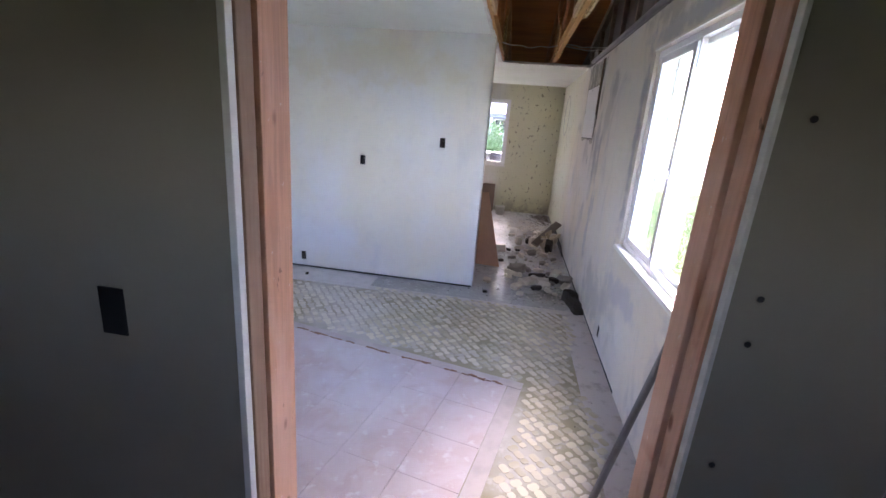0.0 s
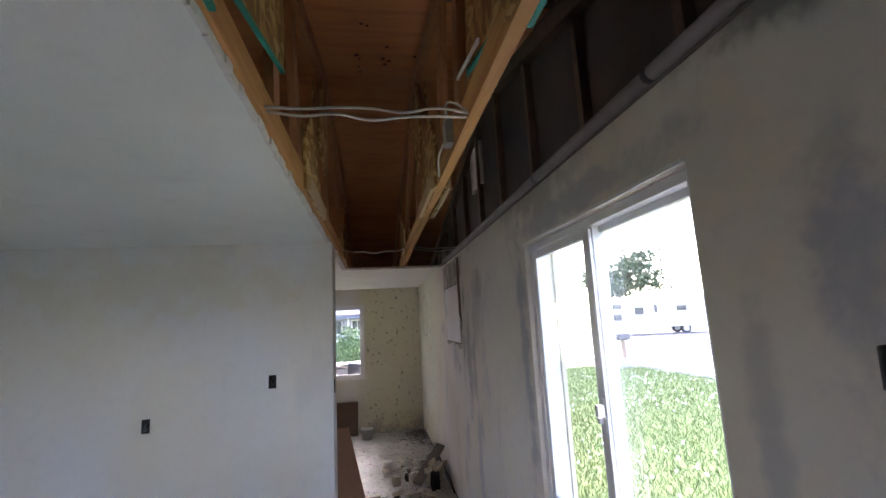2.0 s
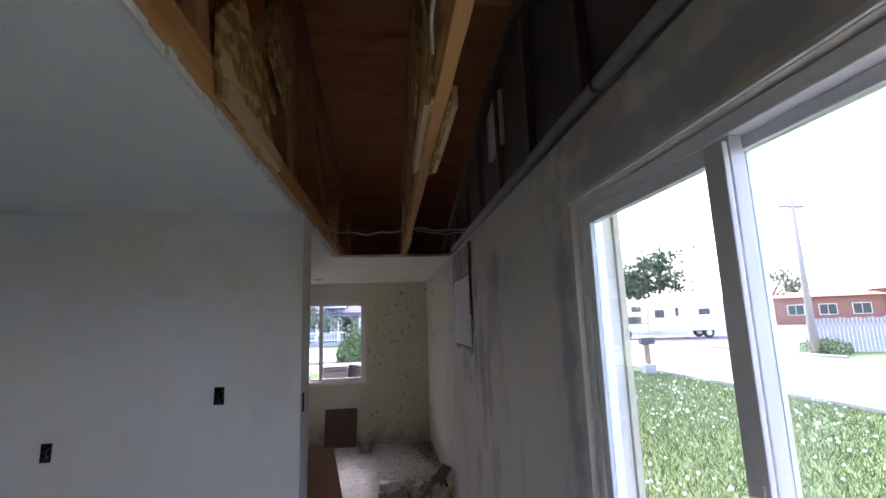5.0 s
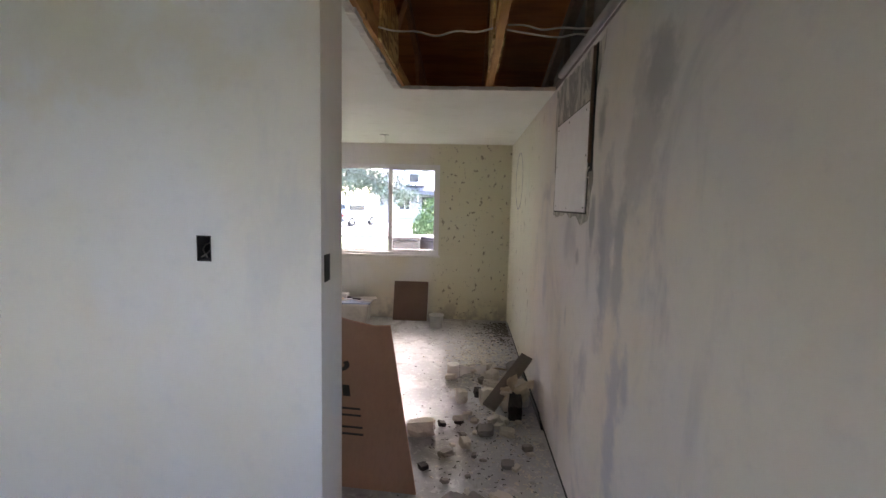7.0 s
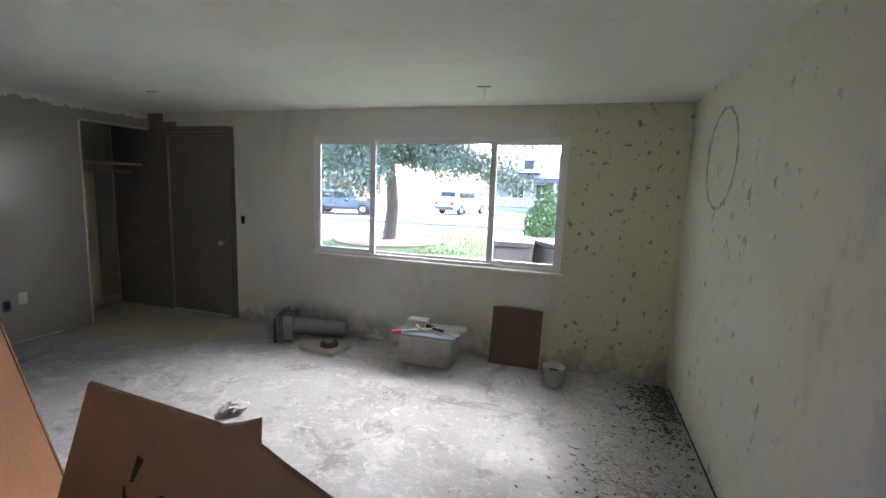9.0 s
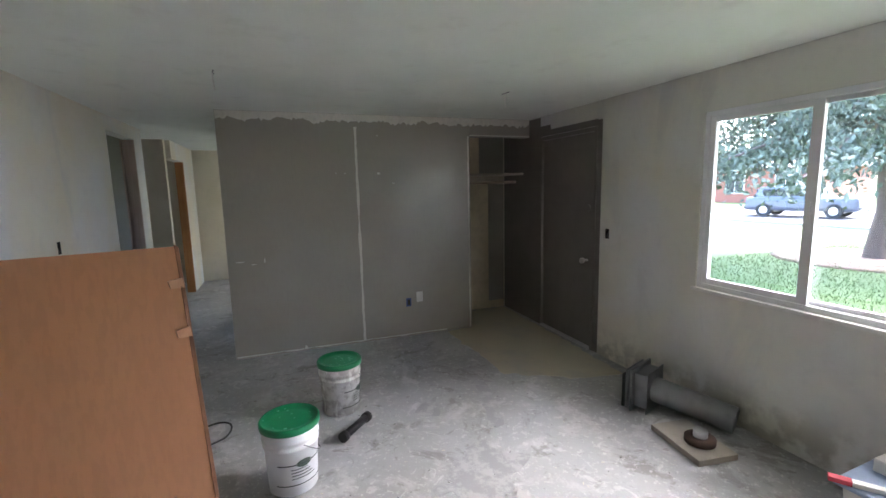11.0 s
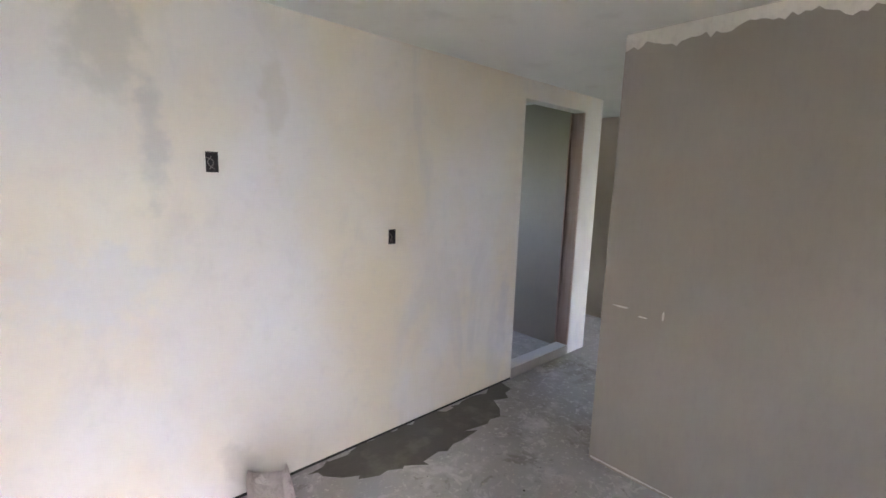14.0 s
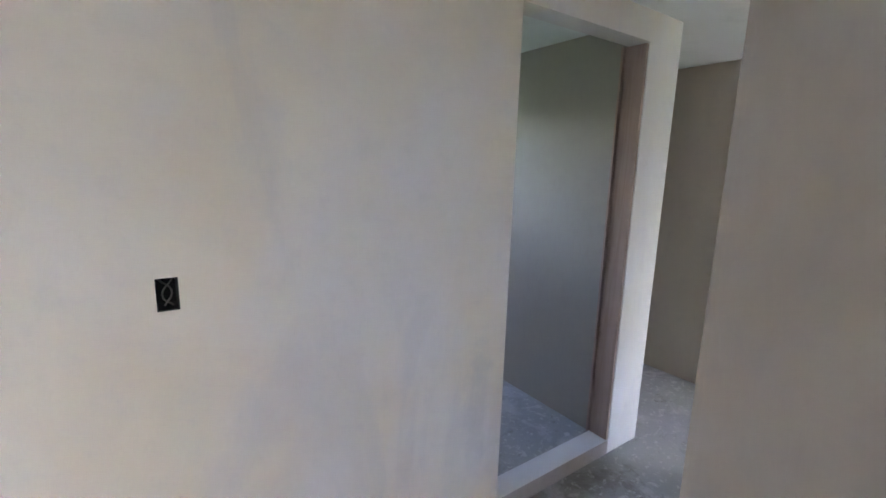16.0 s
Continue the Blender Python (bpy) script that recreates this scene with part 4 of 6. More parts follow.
for k in range(40):
    a0, a1 = math.tau * k / 40, math.tau * (k + 1) / 40
    r0 = 0.30 + 0.004 * math.sin(k * 2.3)
    w = 0.008 + 0.005 * math.sin(k * 1.7)
    vs = [bm.verts.new((0.6995 - dx, 7.08 + rr * math.cos(a), 1.80 + rr * math.sin(a))) for dx in (0.0, 0.002) for a, rr in ((a0, r0 - w), (a1, r0 - w), (a1, r0 + w), (a0, r0 + w))]
    for q in ((4, 5, 6, 7), (0, 1, 5, 4), (2, 3, 7, 6)):
        bm.faces.new([vs[n] for n in q])
thing("clock_outline", bm, STREAK, "grey ring left on the wall by a removed round fitting", "plaster mark", kind="structure")


# ---- outdoors ----
GZ = -0.25
m = Mat("lawn", (0.075, 0.12, 0.03), 0.95)
m.mix(m.ramp(m.noise(0.5, 4), 0.4, 0.65), (0.1, 0.135, 0.042), 0.7)
m.mix(m.ramp(m.noise(9, 5), 0.45, 0.7), (0.06, 0.1, 0.024), 0.7)
LAWN = m.done()
ROAD = plain("asphalt_road", (0.1, 0.092, 0.094), 0.9, var=0.2, scale=3)
KERB = plain("kerb_concrete", (0.32, 0.31, 0.3), 0.9, var=0.1)
bm = boxes((-1500, 1500, -1500, 1500, GZ - 0.5, GZ))
thing("ground", bm, LAWN, "green lawn reaching to the horizon", "ground", kind="structure")
thing("road", boxes((9.2, 17.5, -80, 90, GZ - 0.2, GZ + 0.005), (-90, 9.2, 24.5, 33.0, GZ - 0.2, GZ + 0.005), (17.5, 60, 24.5, 42.0, GZ - 0.2, GZ + 0.005), (17.5, 60, 12.0, 16.5, GZ - 0.2, GZ + 0.006)), ROAD, "pale grey asphalt street and junction", "road", kind="structure")
thing("kerb", boxes((9.0, 9.2, -80, 24.3, GZ - 0.1, GZ + 0.1), (-90, 9.2, 24.3, 24.5, GZ - 0.1, GZ + 0.1), (17.5, 17.7, 16.5, 24.5, GZ - 0.1, GZ + 0.1)), KERB, "pale concrete kerb along the street", "kerb", kind="structure")
thing("driveway", boxes((-16, -5.5, 33.0, 44, GZ - 0.2, GZ + 0.008)), plain("pale_driveway", (0.25, 0.245, 0.235), 0.9), "pale concrete driveway across the street", "driveway", kind="structure")
thing("foundation", boxes((-9.3, XG, 1.42, YFO, GZ - 0.1, -0.121), (-3.5, XG, -1.74, 1.42, GZ - 0.1, -0.121)), KERB, "concrete house foundation", "foundation", kind="structure")


def leaf_mesh(name, mat, n, size, seed, shape):
    """n small leaves scattered by shape(r) -> place, as one mesh."""
    r = random.Random(seed)
    verts, faces = [], []
    for _ in range(n):
        p = Vector(shape(r))
        q = Euler((r.uniform(0, 6.3), r.uniform(0, 6.3), r.uniform(0, 6.3))).to_matrix()
        s = size * r.uniform(0.6, 1.4)
        i = len(verts)
        verts += [p + q @ Vector(c) * s for c in ((-0.5, 0, 0), (0, -0.28, 0.06), (0.5, 0, 0), (0, 0.28, 0.06))]
        faces += [(i, i + 1, i + 2), (i, i + 2, i + 3)]
    me = bpy.data.meshes.new(name)
    me.from_pydata([tuple(v) for v in verts], [], faces)
    me.materials.append(mat)
    return me


def foliage(name, a, b):
    m = Mat(name, a, 0.7)
    m.mix(m.ramp(m.island(), 0.2, 0.9), b, 0.9)
    return m.done()


SPRUCE = foliage("blue_spruce_needles", (0.07, 0.09, 0.065), (0.15, 0.18, 0.135))
LEAF = foliage("broad_leaves", (0.06, 0.11, 0.03), (0.11, 0.17, 0.055))
FARLEAF = foliage("far_leaves", (0.035, 0.06, 0.03), (0.06, 0.09, 0.045))
BARK = plain("grey_brown_bark", (0.13, 0.095, 0.085), 0.95, var=0.4, scale=9)


def limb(bm, a, b, r0, r1):
    tube(bm, a, b, r0, r1, 8, caps=False)


# the blue spruce on the front lawn: low spreading boughs on a bare trunk
sp = thing("spruce_tree", None, None, "blue-green spruce with drooping boughs on the front lawn", "tree")
base = Vector((-6.3, 17.6, GZ))
bm = bmesh.new()
prev, pr = base + Vector((0, 0, -0.05)), 0.24
for i in range(1, 10):
    p = base + Vector((0.12 * math.sin(i * 1.3), 0.1 * math.cos(i), i * 1.1))
    limb(bm, prev, p, pr, pr * 0.86)
    prev, pr = p, pr * 0.86
rng = random.Random(5)
boughs = []
for i in range(60):
    z = 2.0 + 8.0 * (i / 60) ** 1.1
    a = rng.uniform(0, math.tau)
    L = (5.0 - 0.38 * (z - 2.3)) * rng.uniform(0.65, 1.1)
    s = base + Vector((0, 0, z + 0.3))
    mid = s + Vector((math.cos(a) * L * 0.5, math.sin(a) * L * 0.5, 0.25))
    e = s + Vector((math.cos(a) * L, math.sin(a) * L, -0.55))
    limb(bm, s, mid, 0.07, 0.045)
    limb(bm, mid, e, 0.045, 0.012)
    boughs.append((s, mid, e))
part("trunk", bm, BARK, sp)


def on_bough(r):
    s, mid, e = boughs[r.randrange(len(boughs))]
    f = r.uniform(0.25, 1.02)
    p = s.lerp(mid, f * 2) if f < 0.5 else mid.lerp(e, f * 2 - 1)
    w = 0.25 + 0.35 * f
    return p + Vector((r.gauss(0, w * 0.6), r.gauss(0, w * 0.6), r.gauss(-0.12, 0.16)))


ob = new("crown", leaf_mesh("crown", SPRUCE, 120000, 0.11, 6, on_bough))
ob.parent = sp
thing("mulch_ring", lathe(bmesh.new(), [(1.9, 0), (1.7, 0.03), (0.3, 0.05)], 24, (-6.3, 17.6, GZ + 0.002)), plain("mulch", (0.24, 0.15, 0.11), 0.95, var=0.3, scale=20), "brown mulch ring under the spruce", "mulch")


def round_tree(at, height, spread, seed, n, mat, label):
    t = thing("tree", None, None, label, "tree")
    r = random.Random(seed)
    at = Vector(at)
    bm = bmesh.new()
    top = at + Vector((0, 0, height * 0.45))
    limb(bm, at - Vector((0, 0, 0.1)), top, height * 0.04, height * 0.025)
    tips = []
    for i in range(14):
        a = r.uniform(0, math.tau)
        e = top + Vector((math.cos(a) * spread * r.uniform(0.3, 0.8), math.sin(a) * spread * r.uniform(0.3, 0.8), height * r.uniform(0.02, 0.45)))
        limb(bm, top, e, height * 0.018, height * 0.006)
        tips.append(e)
    part("trunk", bm, BARK, t)

    def near_tip(q):
        return tips[q.randrange(14)] + Vector((q.gauss(0, spread * 0.17), q.gauss(0, spread * 0.17), q.gauss(0, height * 0.08)))

    o = new("crown", leaf_mesh("crown", mat, n, height * 0.05, seed + 1, near_tip))
    o.parent = t
    return t


round_tree((27, 46, GZ), 8.5, 5.0, 21, 5000, FARLEAF, "leafy tree standing behind the parked camper")
round_tree((60, 64, GZ), 8, 6, 22, 2500, FARLEAF, "far leafy tree near the brick buildings")
round_tree((66, 42, GZ), 6, 4.5, 23, 2500, FARLEAF, "small far tree by the lot")
round_tree((-30, 60, GZ), 10, 7, 24, 3000, FARLEAF, "leafy tree behind the houses")


def bush(at, r0, h, seed, n, label):
    b = thing("bush", None, None, label, "bush")
    bm = bmesh.new()
    r = random.Random(seed)
    for _ in range(7):
        limb(bm, at, (at[0] + r.uniform(-r0, r0) * 0.7, at[1] + r.uniform(-r0, r0) * 0.7, at[2] + h * r.uniform(0.5, 0.9)), 0.02, 0.006)
    part("stems", bm, BARK, b)

    def inside(q):
        a, d = q.uniform(0, math.tau), r0 * math.sqrt(q.random())
        return (at[0] + d * math.cos(a), at[1] + d * math.sin(a), at[2] + h * q.uniform(0.05, 1.0) * (1 - 0.4 * (d / r0) ** 2) + q.gauss(0, 0.05))

    o = new("leaves", leaf_mesh("leaves", LEAF, n, 0.09, seed + 1, inside))
    o.parent = b


bush((-0.8, 14.6, GZ), 0.6, 1.95, 31, 4500, "light green leafy shrub by the lawn edge")
bush((18.6, 18.2, GZ), 0.9, 0.7, 32, 1500, "low green weeds at the fence corner")

# grass blades and dandelions near the windows
def lawn_blades(name, n, area, seed, h, label):
    r = random.Random(seed)
    verts, faces = [], []
    for _ in range(n):
        x, y = r.uniform(*area[0]), r.uniform(*area[1])
        a, hh = r.uniform(0, math.tau), h * r.uniform(0.5, 1.3)
        dx, dy = math.cos(a) * 0.008, math.sin(a) * 0.008
        lx, ly = r.gauss(0, 0.05), r.gauss(0, 0.05)
        i = len(verts)
        verts += [(x - dx, y - dy, GZ - 0.01), (x + dx, y + dy, GZ - 0.01), (x + lx, y + ly, GZ + hh)]
        faces.append((i, i + 1, i + 2))
    me = bpy.data.meshes.new(name)
    me.from_pydata(verts, [], faces)
    me.materials.append(foliage(name, (0.08, 0.13, 0.032), (0.115, 0.17, 0.05)))
    tagged(new(name, me), label, "grass", kind="stuff")


lawn_blades("grass", 110000, ((0.95, 9.0), (0.0, 16)), 41, 0.075, "tall green lawn grass outside the kitchen window")
lawn_blades("grass", 30000, ((-8, 2), (8.2, 20)), 42, 0.07, "green lawn grass outside the front window")
r = random.Random(43)
bm, stems = bmesh.new(), bmesh.new()
for _ in range(560):
    x, y = r.uniform(2.2, 8.8), r.uniform(2.5, 14)
    if noise.noise((x * 0.5, y * 0.5, 3)) < -0.1:
        continue
    z = GZ + r.uniform(0.14, 0.24)
    s = r.uniform(0.014, 0.024)
    lathe(bm, [(0.004, -s), (s * 0.8, -s * 0.5), (s, 0), (s * 0.7, s * 0.6), (0.004, s)], 6, (x, y, z))
    box(stems, x - 0.002, x + 0.002, y - 0.002, y + 0.002, GZ - 0.01, z - s * 0.5)
thing("dandelion_stems", stems, plain("stem_green", (0.07, 0.11, 0.035), 0.8), "thin green dandelion stems in the grass", "dandelions", kind="stuff")
thing("dandelions", bm, plain("dandelion_fluff", (0.75, 0.75, 0.72), 0.9), "white dandelion seed heads over the grass", "dandelions", kind="stuff")

# parked camper
CAMPER = plain("camper_white", (0.75, 0.75, 0.74), 0.45, var=0.05)
DARKGLASS = plain("dark_glass", (0.03, 0.035, 0.045), 0.12, var=0.05)
TYRE = plain("tyre_rubber", (0.025, 0.025, 0.027), 0.85)
RIM = plain("wheel_metal", (0.5, 0.5, 0.52), 0.35, 0.8)


def wheel(parent, at, r, w, axis="y"):
    d = Vector((0, w, 0)) if axis == "y" else Vector((w, 0, 0))
    bm = bmesh.new()
    tube(bm, Vector(at) - d / 2, Vector(at) + d / 2, r, r, 20)
    o = part("wheel", bm, TYRE, parent)
    bm = bmesh.new()
    tube(bm, Vector(at) - d * 0.52, Vector(at) + d * 0.52, r * 0.55, r * 0.55, 14)
    part("rim", bm, RIM, o)


rv = thing("camper_van", None, None, "white motorhome parked across the street", "motorhome", at=pose(20.6, 34.8, GZ + 0.012, 0, 0, -16))
part("body", boxes((0.0, 6.2, -1.1, 1.1, 0.55, 3.05), (-1.6, 0.0, -1.1, 1.1, 1.75, 3.0), bevel=0.12), CAMPER, rv)
part("cab", boxes((-2.6, 0.0, -0.95, 0.95, 0.45, 1.15), (-1.7, 0.0, -0.95, 0.95, 1.15, 1.85), bevel=0.15), CAMPER, rv)
for d in ((0.5, 1.2, 1.6, 2.2), (3.7, 4.5, 1.75, 2.2), (2.0, 2.25, 1.7, 2.35), (-1.2, -0.5, 2.1, 2.5)):
    part("window", boxes((d[0], d[1], -1.115, -1.09, d[2], d[3])), DARKGLASS, rv)
part("cab_window", boxes((-1.5, -0.5, -0.965, -0.94, 1.2, 1.7)), DARKGLASS, rv)
part("door", boxes((1.9, 2.55, -1.112, -1.09, 0.7, 2.5)), CAMPER, rv)
part("roof_unit", boxes((2.6, 3.5, -0.4, 0.4, 3.05, 3.3), bevel=0.06), CAMPER, rv)
for x in (-1.7, 4.3):
    for y in (-0.95, 0.95):
        wheel(rv, (x, y, 0.38), 0.38, 0.25)


def car(at, paint, label, tall=0.0):
    """A parked car: rounded body, cabin, windows, lights, wheels; front along +x."""
    c = thing("car", None, None, label, "car", "parked cars", at=at)
    bm = bmesh.new()
    box(bm, -2.2, 2.2, -0.9, 0.9, 0.3, 0.95 + tall * 0.2, bevel=0.16)
    part("body", bm, paint, c)
    bm = bmesh.new()
    vs = box(bm, -1.9, 0.95, -0.8, 0.8, 0.9 + tall * 0.2, 1.45 + tall * 0.35)
    for v in vs:
        if v.co.z > 1.2 + tall * 0.2:
            v.co.x = v.co.x * 0.78 - 0.1
            v.co.y *= 0.85
    part("cabin", bm, paint, c)
    for s in (-1, 1):
        part("side_window", boxes((-1.45, 0.45, s * 0.8 - 0.02, s * 0.8 + 0.02, 1.02 + tall * 0.2, 1.34 + tall * 0.3)), DARKGLASS, c)
        part("headlight", boxes((2.12, 2.215, s * 0.65 - 0.16, s * 0.65 + 0.16, 0.62, 0.76), bevel=0.02), RIM, c)
        part("tail_light", boxes((-2.215, -2.12, s * 0.68 - 0.13, s * 0.68 + 0.13, 0.65, 0.9), bevel=0.02), plain("tail_red", (0.3, 0.02, 0.02), 0.3), c)
        for x in (-1.35, 1.35):
            wheel(c, (x, s * 0.82, 0.33), 0.33, 0.2)
    part("rear_window", boxes((-1.80, -1.76, -0.6, 0.6, 1.05 + tall * 0.2, 1.36 + tall * 0.3)), DARKGLASS, c)
    part("bumper", boxes((-2.26, -2.1, -0.8, 0.8, 0.35, 0.55), bevel=0.04), plain("bumper_dark", (0.08, 0.08, 0.09), 0.6), c)


car(pose(-8.6, 35.5, GZ + 0.01, 0, 0, 70), plain("silver_paint", (0.55, 0.56, 0.58), 0.3, 0.5), "silver car parked on the driveway across the street", 0.7)
car(pose(-14.6, 29.0, GZ + 0.01, 0, 0, 15), plain("slate_paint", (0.12, 0.13, 0.17), 0.3, 0.4), "dark slate car parked in the street")


def house(at, w, d, h, pitch, wallm, roofm, label, wins, porch=False):
    """A house seen from its front at local y = 0: walls, gabled roof, windows with panes, maybe a porch."""
    o = thing("house", None, None, label, "house", at=at)
    part("wall", boxes((0, w, 0, d, 0, h)), wallm, o)
    bm = bmesh.new()
    pts = [(-0.5, -0.5, h), (-0.5, d + 0.5, h), (-0.5, d / 2, h + pitch), (w + 0.5, -0.5, h), (w + 0.5, d + 0.5, h), (w + 0.5, d / 2, h + pitch)]
    vs = [bm.verts.new(p) for p in pts]
    for f in ((0, 2, 1), (3, 4, 5), (0, 3, 5, 2), (1, 2, 5, 4), (0, 1, 4, 3)):
        bm.faces.new([vs[i] for i in f])
    part("roof", bm, roofm, o)
    for x, z, ww, hh in wins:
        wnd = part("window", boxes((x - 0.08, x + ww + 0.08, -0.06, 0.02, z - 0.08, z + hh + 0.08)), WHITE, o)
        part("pane", boxes((x, x + ww / 2 - 0.03, -0.08, -0.055, z, z + hh), (x + ww / 2 + 0.03, x + ww, -0.08, -0.055, z, z + hh)), DARKGLASS, wnd)
    if porch:
        pr = part("porch_roof", boxes((-0.3, w + 0.3, -2.6, 0.0, 2.6, 2.85)), roofm, o)
        part("porch_floor", boxes((0, w, -2.4, 0, 0, 0.35)), KERB, o)
        for i in range(5):
            part("porch_post", boxes((0.1 + i * (w - 0.3) / 4, 0.22 + i * (w - 0.3) / 4, -2.35, -2.23, 0.35, 2.6)), WHITE, o)
        part("porch_rail", boxes((0.1, w - 0.1, -2.33, -2.26, 1.15, 1.22), (0.1, w - 0.1, -2.33, -2.26, 0.5, 0.56)), WHITE, o)
        for i in range(int(w / 0.25)):
            part("baluster", boxes((0.15 + i * 0.25, 0.2 + i * 0.25, -2.32, -2.27, 0.56, 1.15)), WHITE, o)
        part("front_door", boxes((w * 0.52, w * 0.52 + 0.95, -0.05, 0.02, 0.35, 2.4)), DARKGLASS, o)
        bm = bmesh.new()
        for y0, y1 in ((-0.6, d / 2),):
            box(bm, w * 0.3, w * 0.55, -0.3, d / 2, h + 0.5, h + 1.9)
        part("dormer", bm, WHITE, o)
        part("dormer_window", boxes((w * 0.37, w * 0.48, -0.34, -0.29, h + 0.8, h + 1.6)), DARKGLASS, o)
    return o


SIDING = plain("grey_lilac_siding", (0.3, 0.295, 0.34), 0.8, var=0.08)
ROOFM = plain("grey_shingles", (0.12, 0.115, 0.15), 0.9, var=0.2)
BRICKM = plain("red_brick_far", (0.28, 0.11, 0.08), 0.9, var=0.2)
house(pose(-8.4, 45, GZ), 8, 8, 3.0, 2.4, SIDING, ROOFM, "grey two-storey house with a white porch across the street", [(2.0, 1.0, 1.0, 1.4), (6.2, 1.0, 1.0, 1.4)], True)
house(pose(-28.5, 40, GZ, 0, 0, 8), 8, 8, 2.7, 1.9, BRICKM, plain("pale_shingles", (0.45, 0.42, 0.4), 0.9), "low red brick house with a pale roof", [(1.4, 0.8, 1.3, 1.5), (5.0, 0.8, 1.3, 1.5)])
house(pose(40, 62, GZ, 0, 0, -38), 24, 9, 3.4, 0.5, BRICKM, BRICKM, "long low red brick building far off", [(2 + i * 3.2, 1.2, 1.6, 1.2) for i in range(7)])
house(pose(62, 50, GZ, 0, 0, -45), 30, 10, 4.2, 0.4, BRICKM, plain("tan_coping", (0.5, 0.4, 0.32), 0.9), "flat-roofed brick school building far off", [(2 + i * 3.6, 1.3, 2.0, 1.3) for i in range(8)])

pole = thing("utility_pole", None, None, "tall weathered wooden utility pole by the fence", "utility pole")
bm = bmesh.new()
tube(bm, (17.9, 18.0, GZ - 0.2), (17.85, 18.0, 6.6), 0.15, 0.1, 12)
part("pole", bm, plain("weathered_pole", (0.3, 0.26, 0.22), 0.9), pole)
part("crossarm", boxes((17.2, 18.5, 17.95, 18.05, 6.1, 6.22)), plain("weathered_arm", (0.28, 0.24, 0.2), 0.9), pole)
fence = thing("fence", None, None, "grey weathered board fence along the street", "fence")
FENCE = plain("fence_boards", (0.36, 0.34, 0.34), 0.9, var=0.2)
for i in range(60):
    part("board", boxes((18.6 + i * 0.16, 18.75 + i * 0.16, 18.9 - i * 0.04, 18.92 - i * 0.04, GZ - 0.02, GZ + 1.5 + 0.03 * math.sin(i * 1.7))), FENCE, fence)
part("rail", boxes((18.6, 28.2, 18.97, 19.02, GZ + 1.1, GZ + 1.2)), FENCE, fence)
mb = thing("mailbox", None, None, "dark mailbox on a wooden post by the kerb", "mailbox")
part("post", boxes((8.55, 8.67, 15.1, 15.22, GZ - 0.1, GZ + 0.95)), plain("mailbox_post", (0.25, 0.17, 0.12), 0.9), mb)
part("box", boxes((8.4, 8.85, 15.02, 15.3, GZ + 0.95, GZ + 1.2), bevel=0.06), plain("mailbox_dark", (0.05, 0.05, 0.06), 0.5), mb)
part("foot", boxes((8.42, 8.8, 15.0, 15.34, GZ - 0.02, GZ + 0.32), bevel=0.03), KERB, mb)


def bin_at(x, y, a):
    b = thing("trash_bin", None, None, "dark grey wheeled bin standing against the house", "bin", at=pose(x, y, GZ, 0, 0, a))
    bm = bmesh.new()
    vs = box(bm, -0.2, 0.2, -0.26, 0.26, 0.05, 1.23, bevel=0.03)
    for v in vs:
        k = 0.82 + 0.18 * v.co.z
        v.co.x *= k
        v.co.y *= k
    G = plain("bin_grey", (0.09, 0.09, 0.11), 0.6)
    part("body", bm, G, b)
    part("lid", boxes((-0.215, 0.215, -0.3, 0.3, 1.235, 1.29), bevel=0.02), G, b)
    for s in (-1, 1):
        wheel(b, (s * 0.22, 0.3, 0.12), 0.12, 0.05, "x")


bin_at(-0.77, 8.8, 5)
bin_at(-0.3, 8.86, 35)


# ---- kitchen floor coverings ----
m = Mat("worn_screed", (0.56, 0.52, 0.5), 0.75)
m.mix(m.ramp(m.noise(1.5, 5), 0.4, 0.65), (0.6, 0.56, 0.56), 0.8)
m.mix(m.ramp(m.noise(9, 5, 0.65), 0.5, 0.7), (0.28, 0.25, 0.22), 0.6)
m.bump(m.noise(25, 4), 0.2, 0.004)
SCREED = m.done()
thing("floor_underlay", boxes((-3.398, 0.699, 0.462, 3.25, 0.0005, 0.0035)), SCREED, "worn dusty underlay of old vinyl and screed", "floor", kind="structure")
m = Mat("vinyl_ground", (0.3, 0.265, 0.17), 0.6)
m.mix(m.ramp(m.noise(1.1, 4), 0.45, 0.62), (0.52, 0.49, 0.46), 0.75)
m.mix(m.ramp(m.noise(7, 5, 0.65), 0.5, 0.68), (0.6, 0.57, 0.55), 0.6)
thing("vinyl_ground_sheet", boxes((-3.35, 0.5, 0.47, 3.16, 0.0032, 0.0038)), m.done(), "olive ground of the worn mosaic sheet vinyl", "floor", kind="structure")
m = Mat("mosaic_vinyl", (0.42, 0.37, 0.25), 0.55)
m.mix(m.ramp(m.random(), 0.0, 1.0), (0.66, 0.6, 0.45), 0.9)
m.mix(m.ramp(m.noise(0.9, 4), 0.45, 0.65), (0.68, 0.66, 0.65), 0.6)
m.mix(m.ramp(m.noise(6, 4), 0.5, 0.68), (0.5, 0.48, 0.46), 0.5)
MOSAIC = m.done()
m = Mat("mosaic_vinyl_rest", (0.42, 0.37, 0.25), 0.55)
m.mix(m.ramp(m.island(), 0.0, 1.0), (0.66, 0.6, 0.45), 0.9)
m.mix(m.ramp(m.noise(0.9, 4), 0.45, 0.65), (0.68, 0.66, 0.65), 0.6)
m.mix(m.ramp(m.noise(6, 4), 0.5, 0.68), (0.5, 0.48, 0.46), 0.5)
MOSAIC_REST = m.done()
m = Mat("pink_vinyl", (0.54, 0.46, 0.465), 0.5)
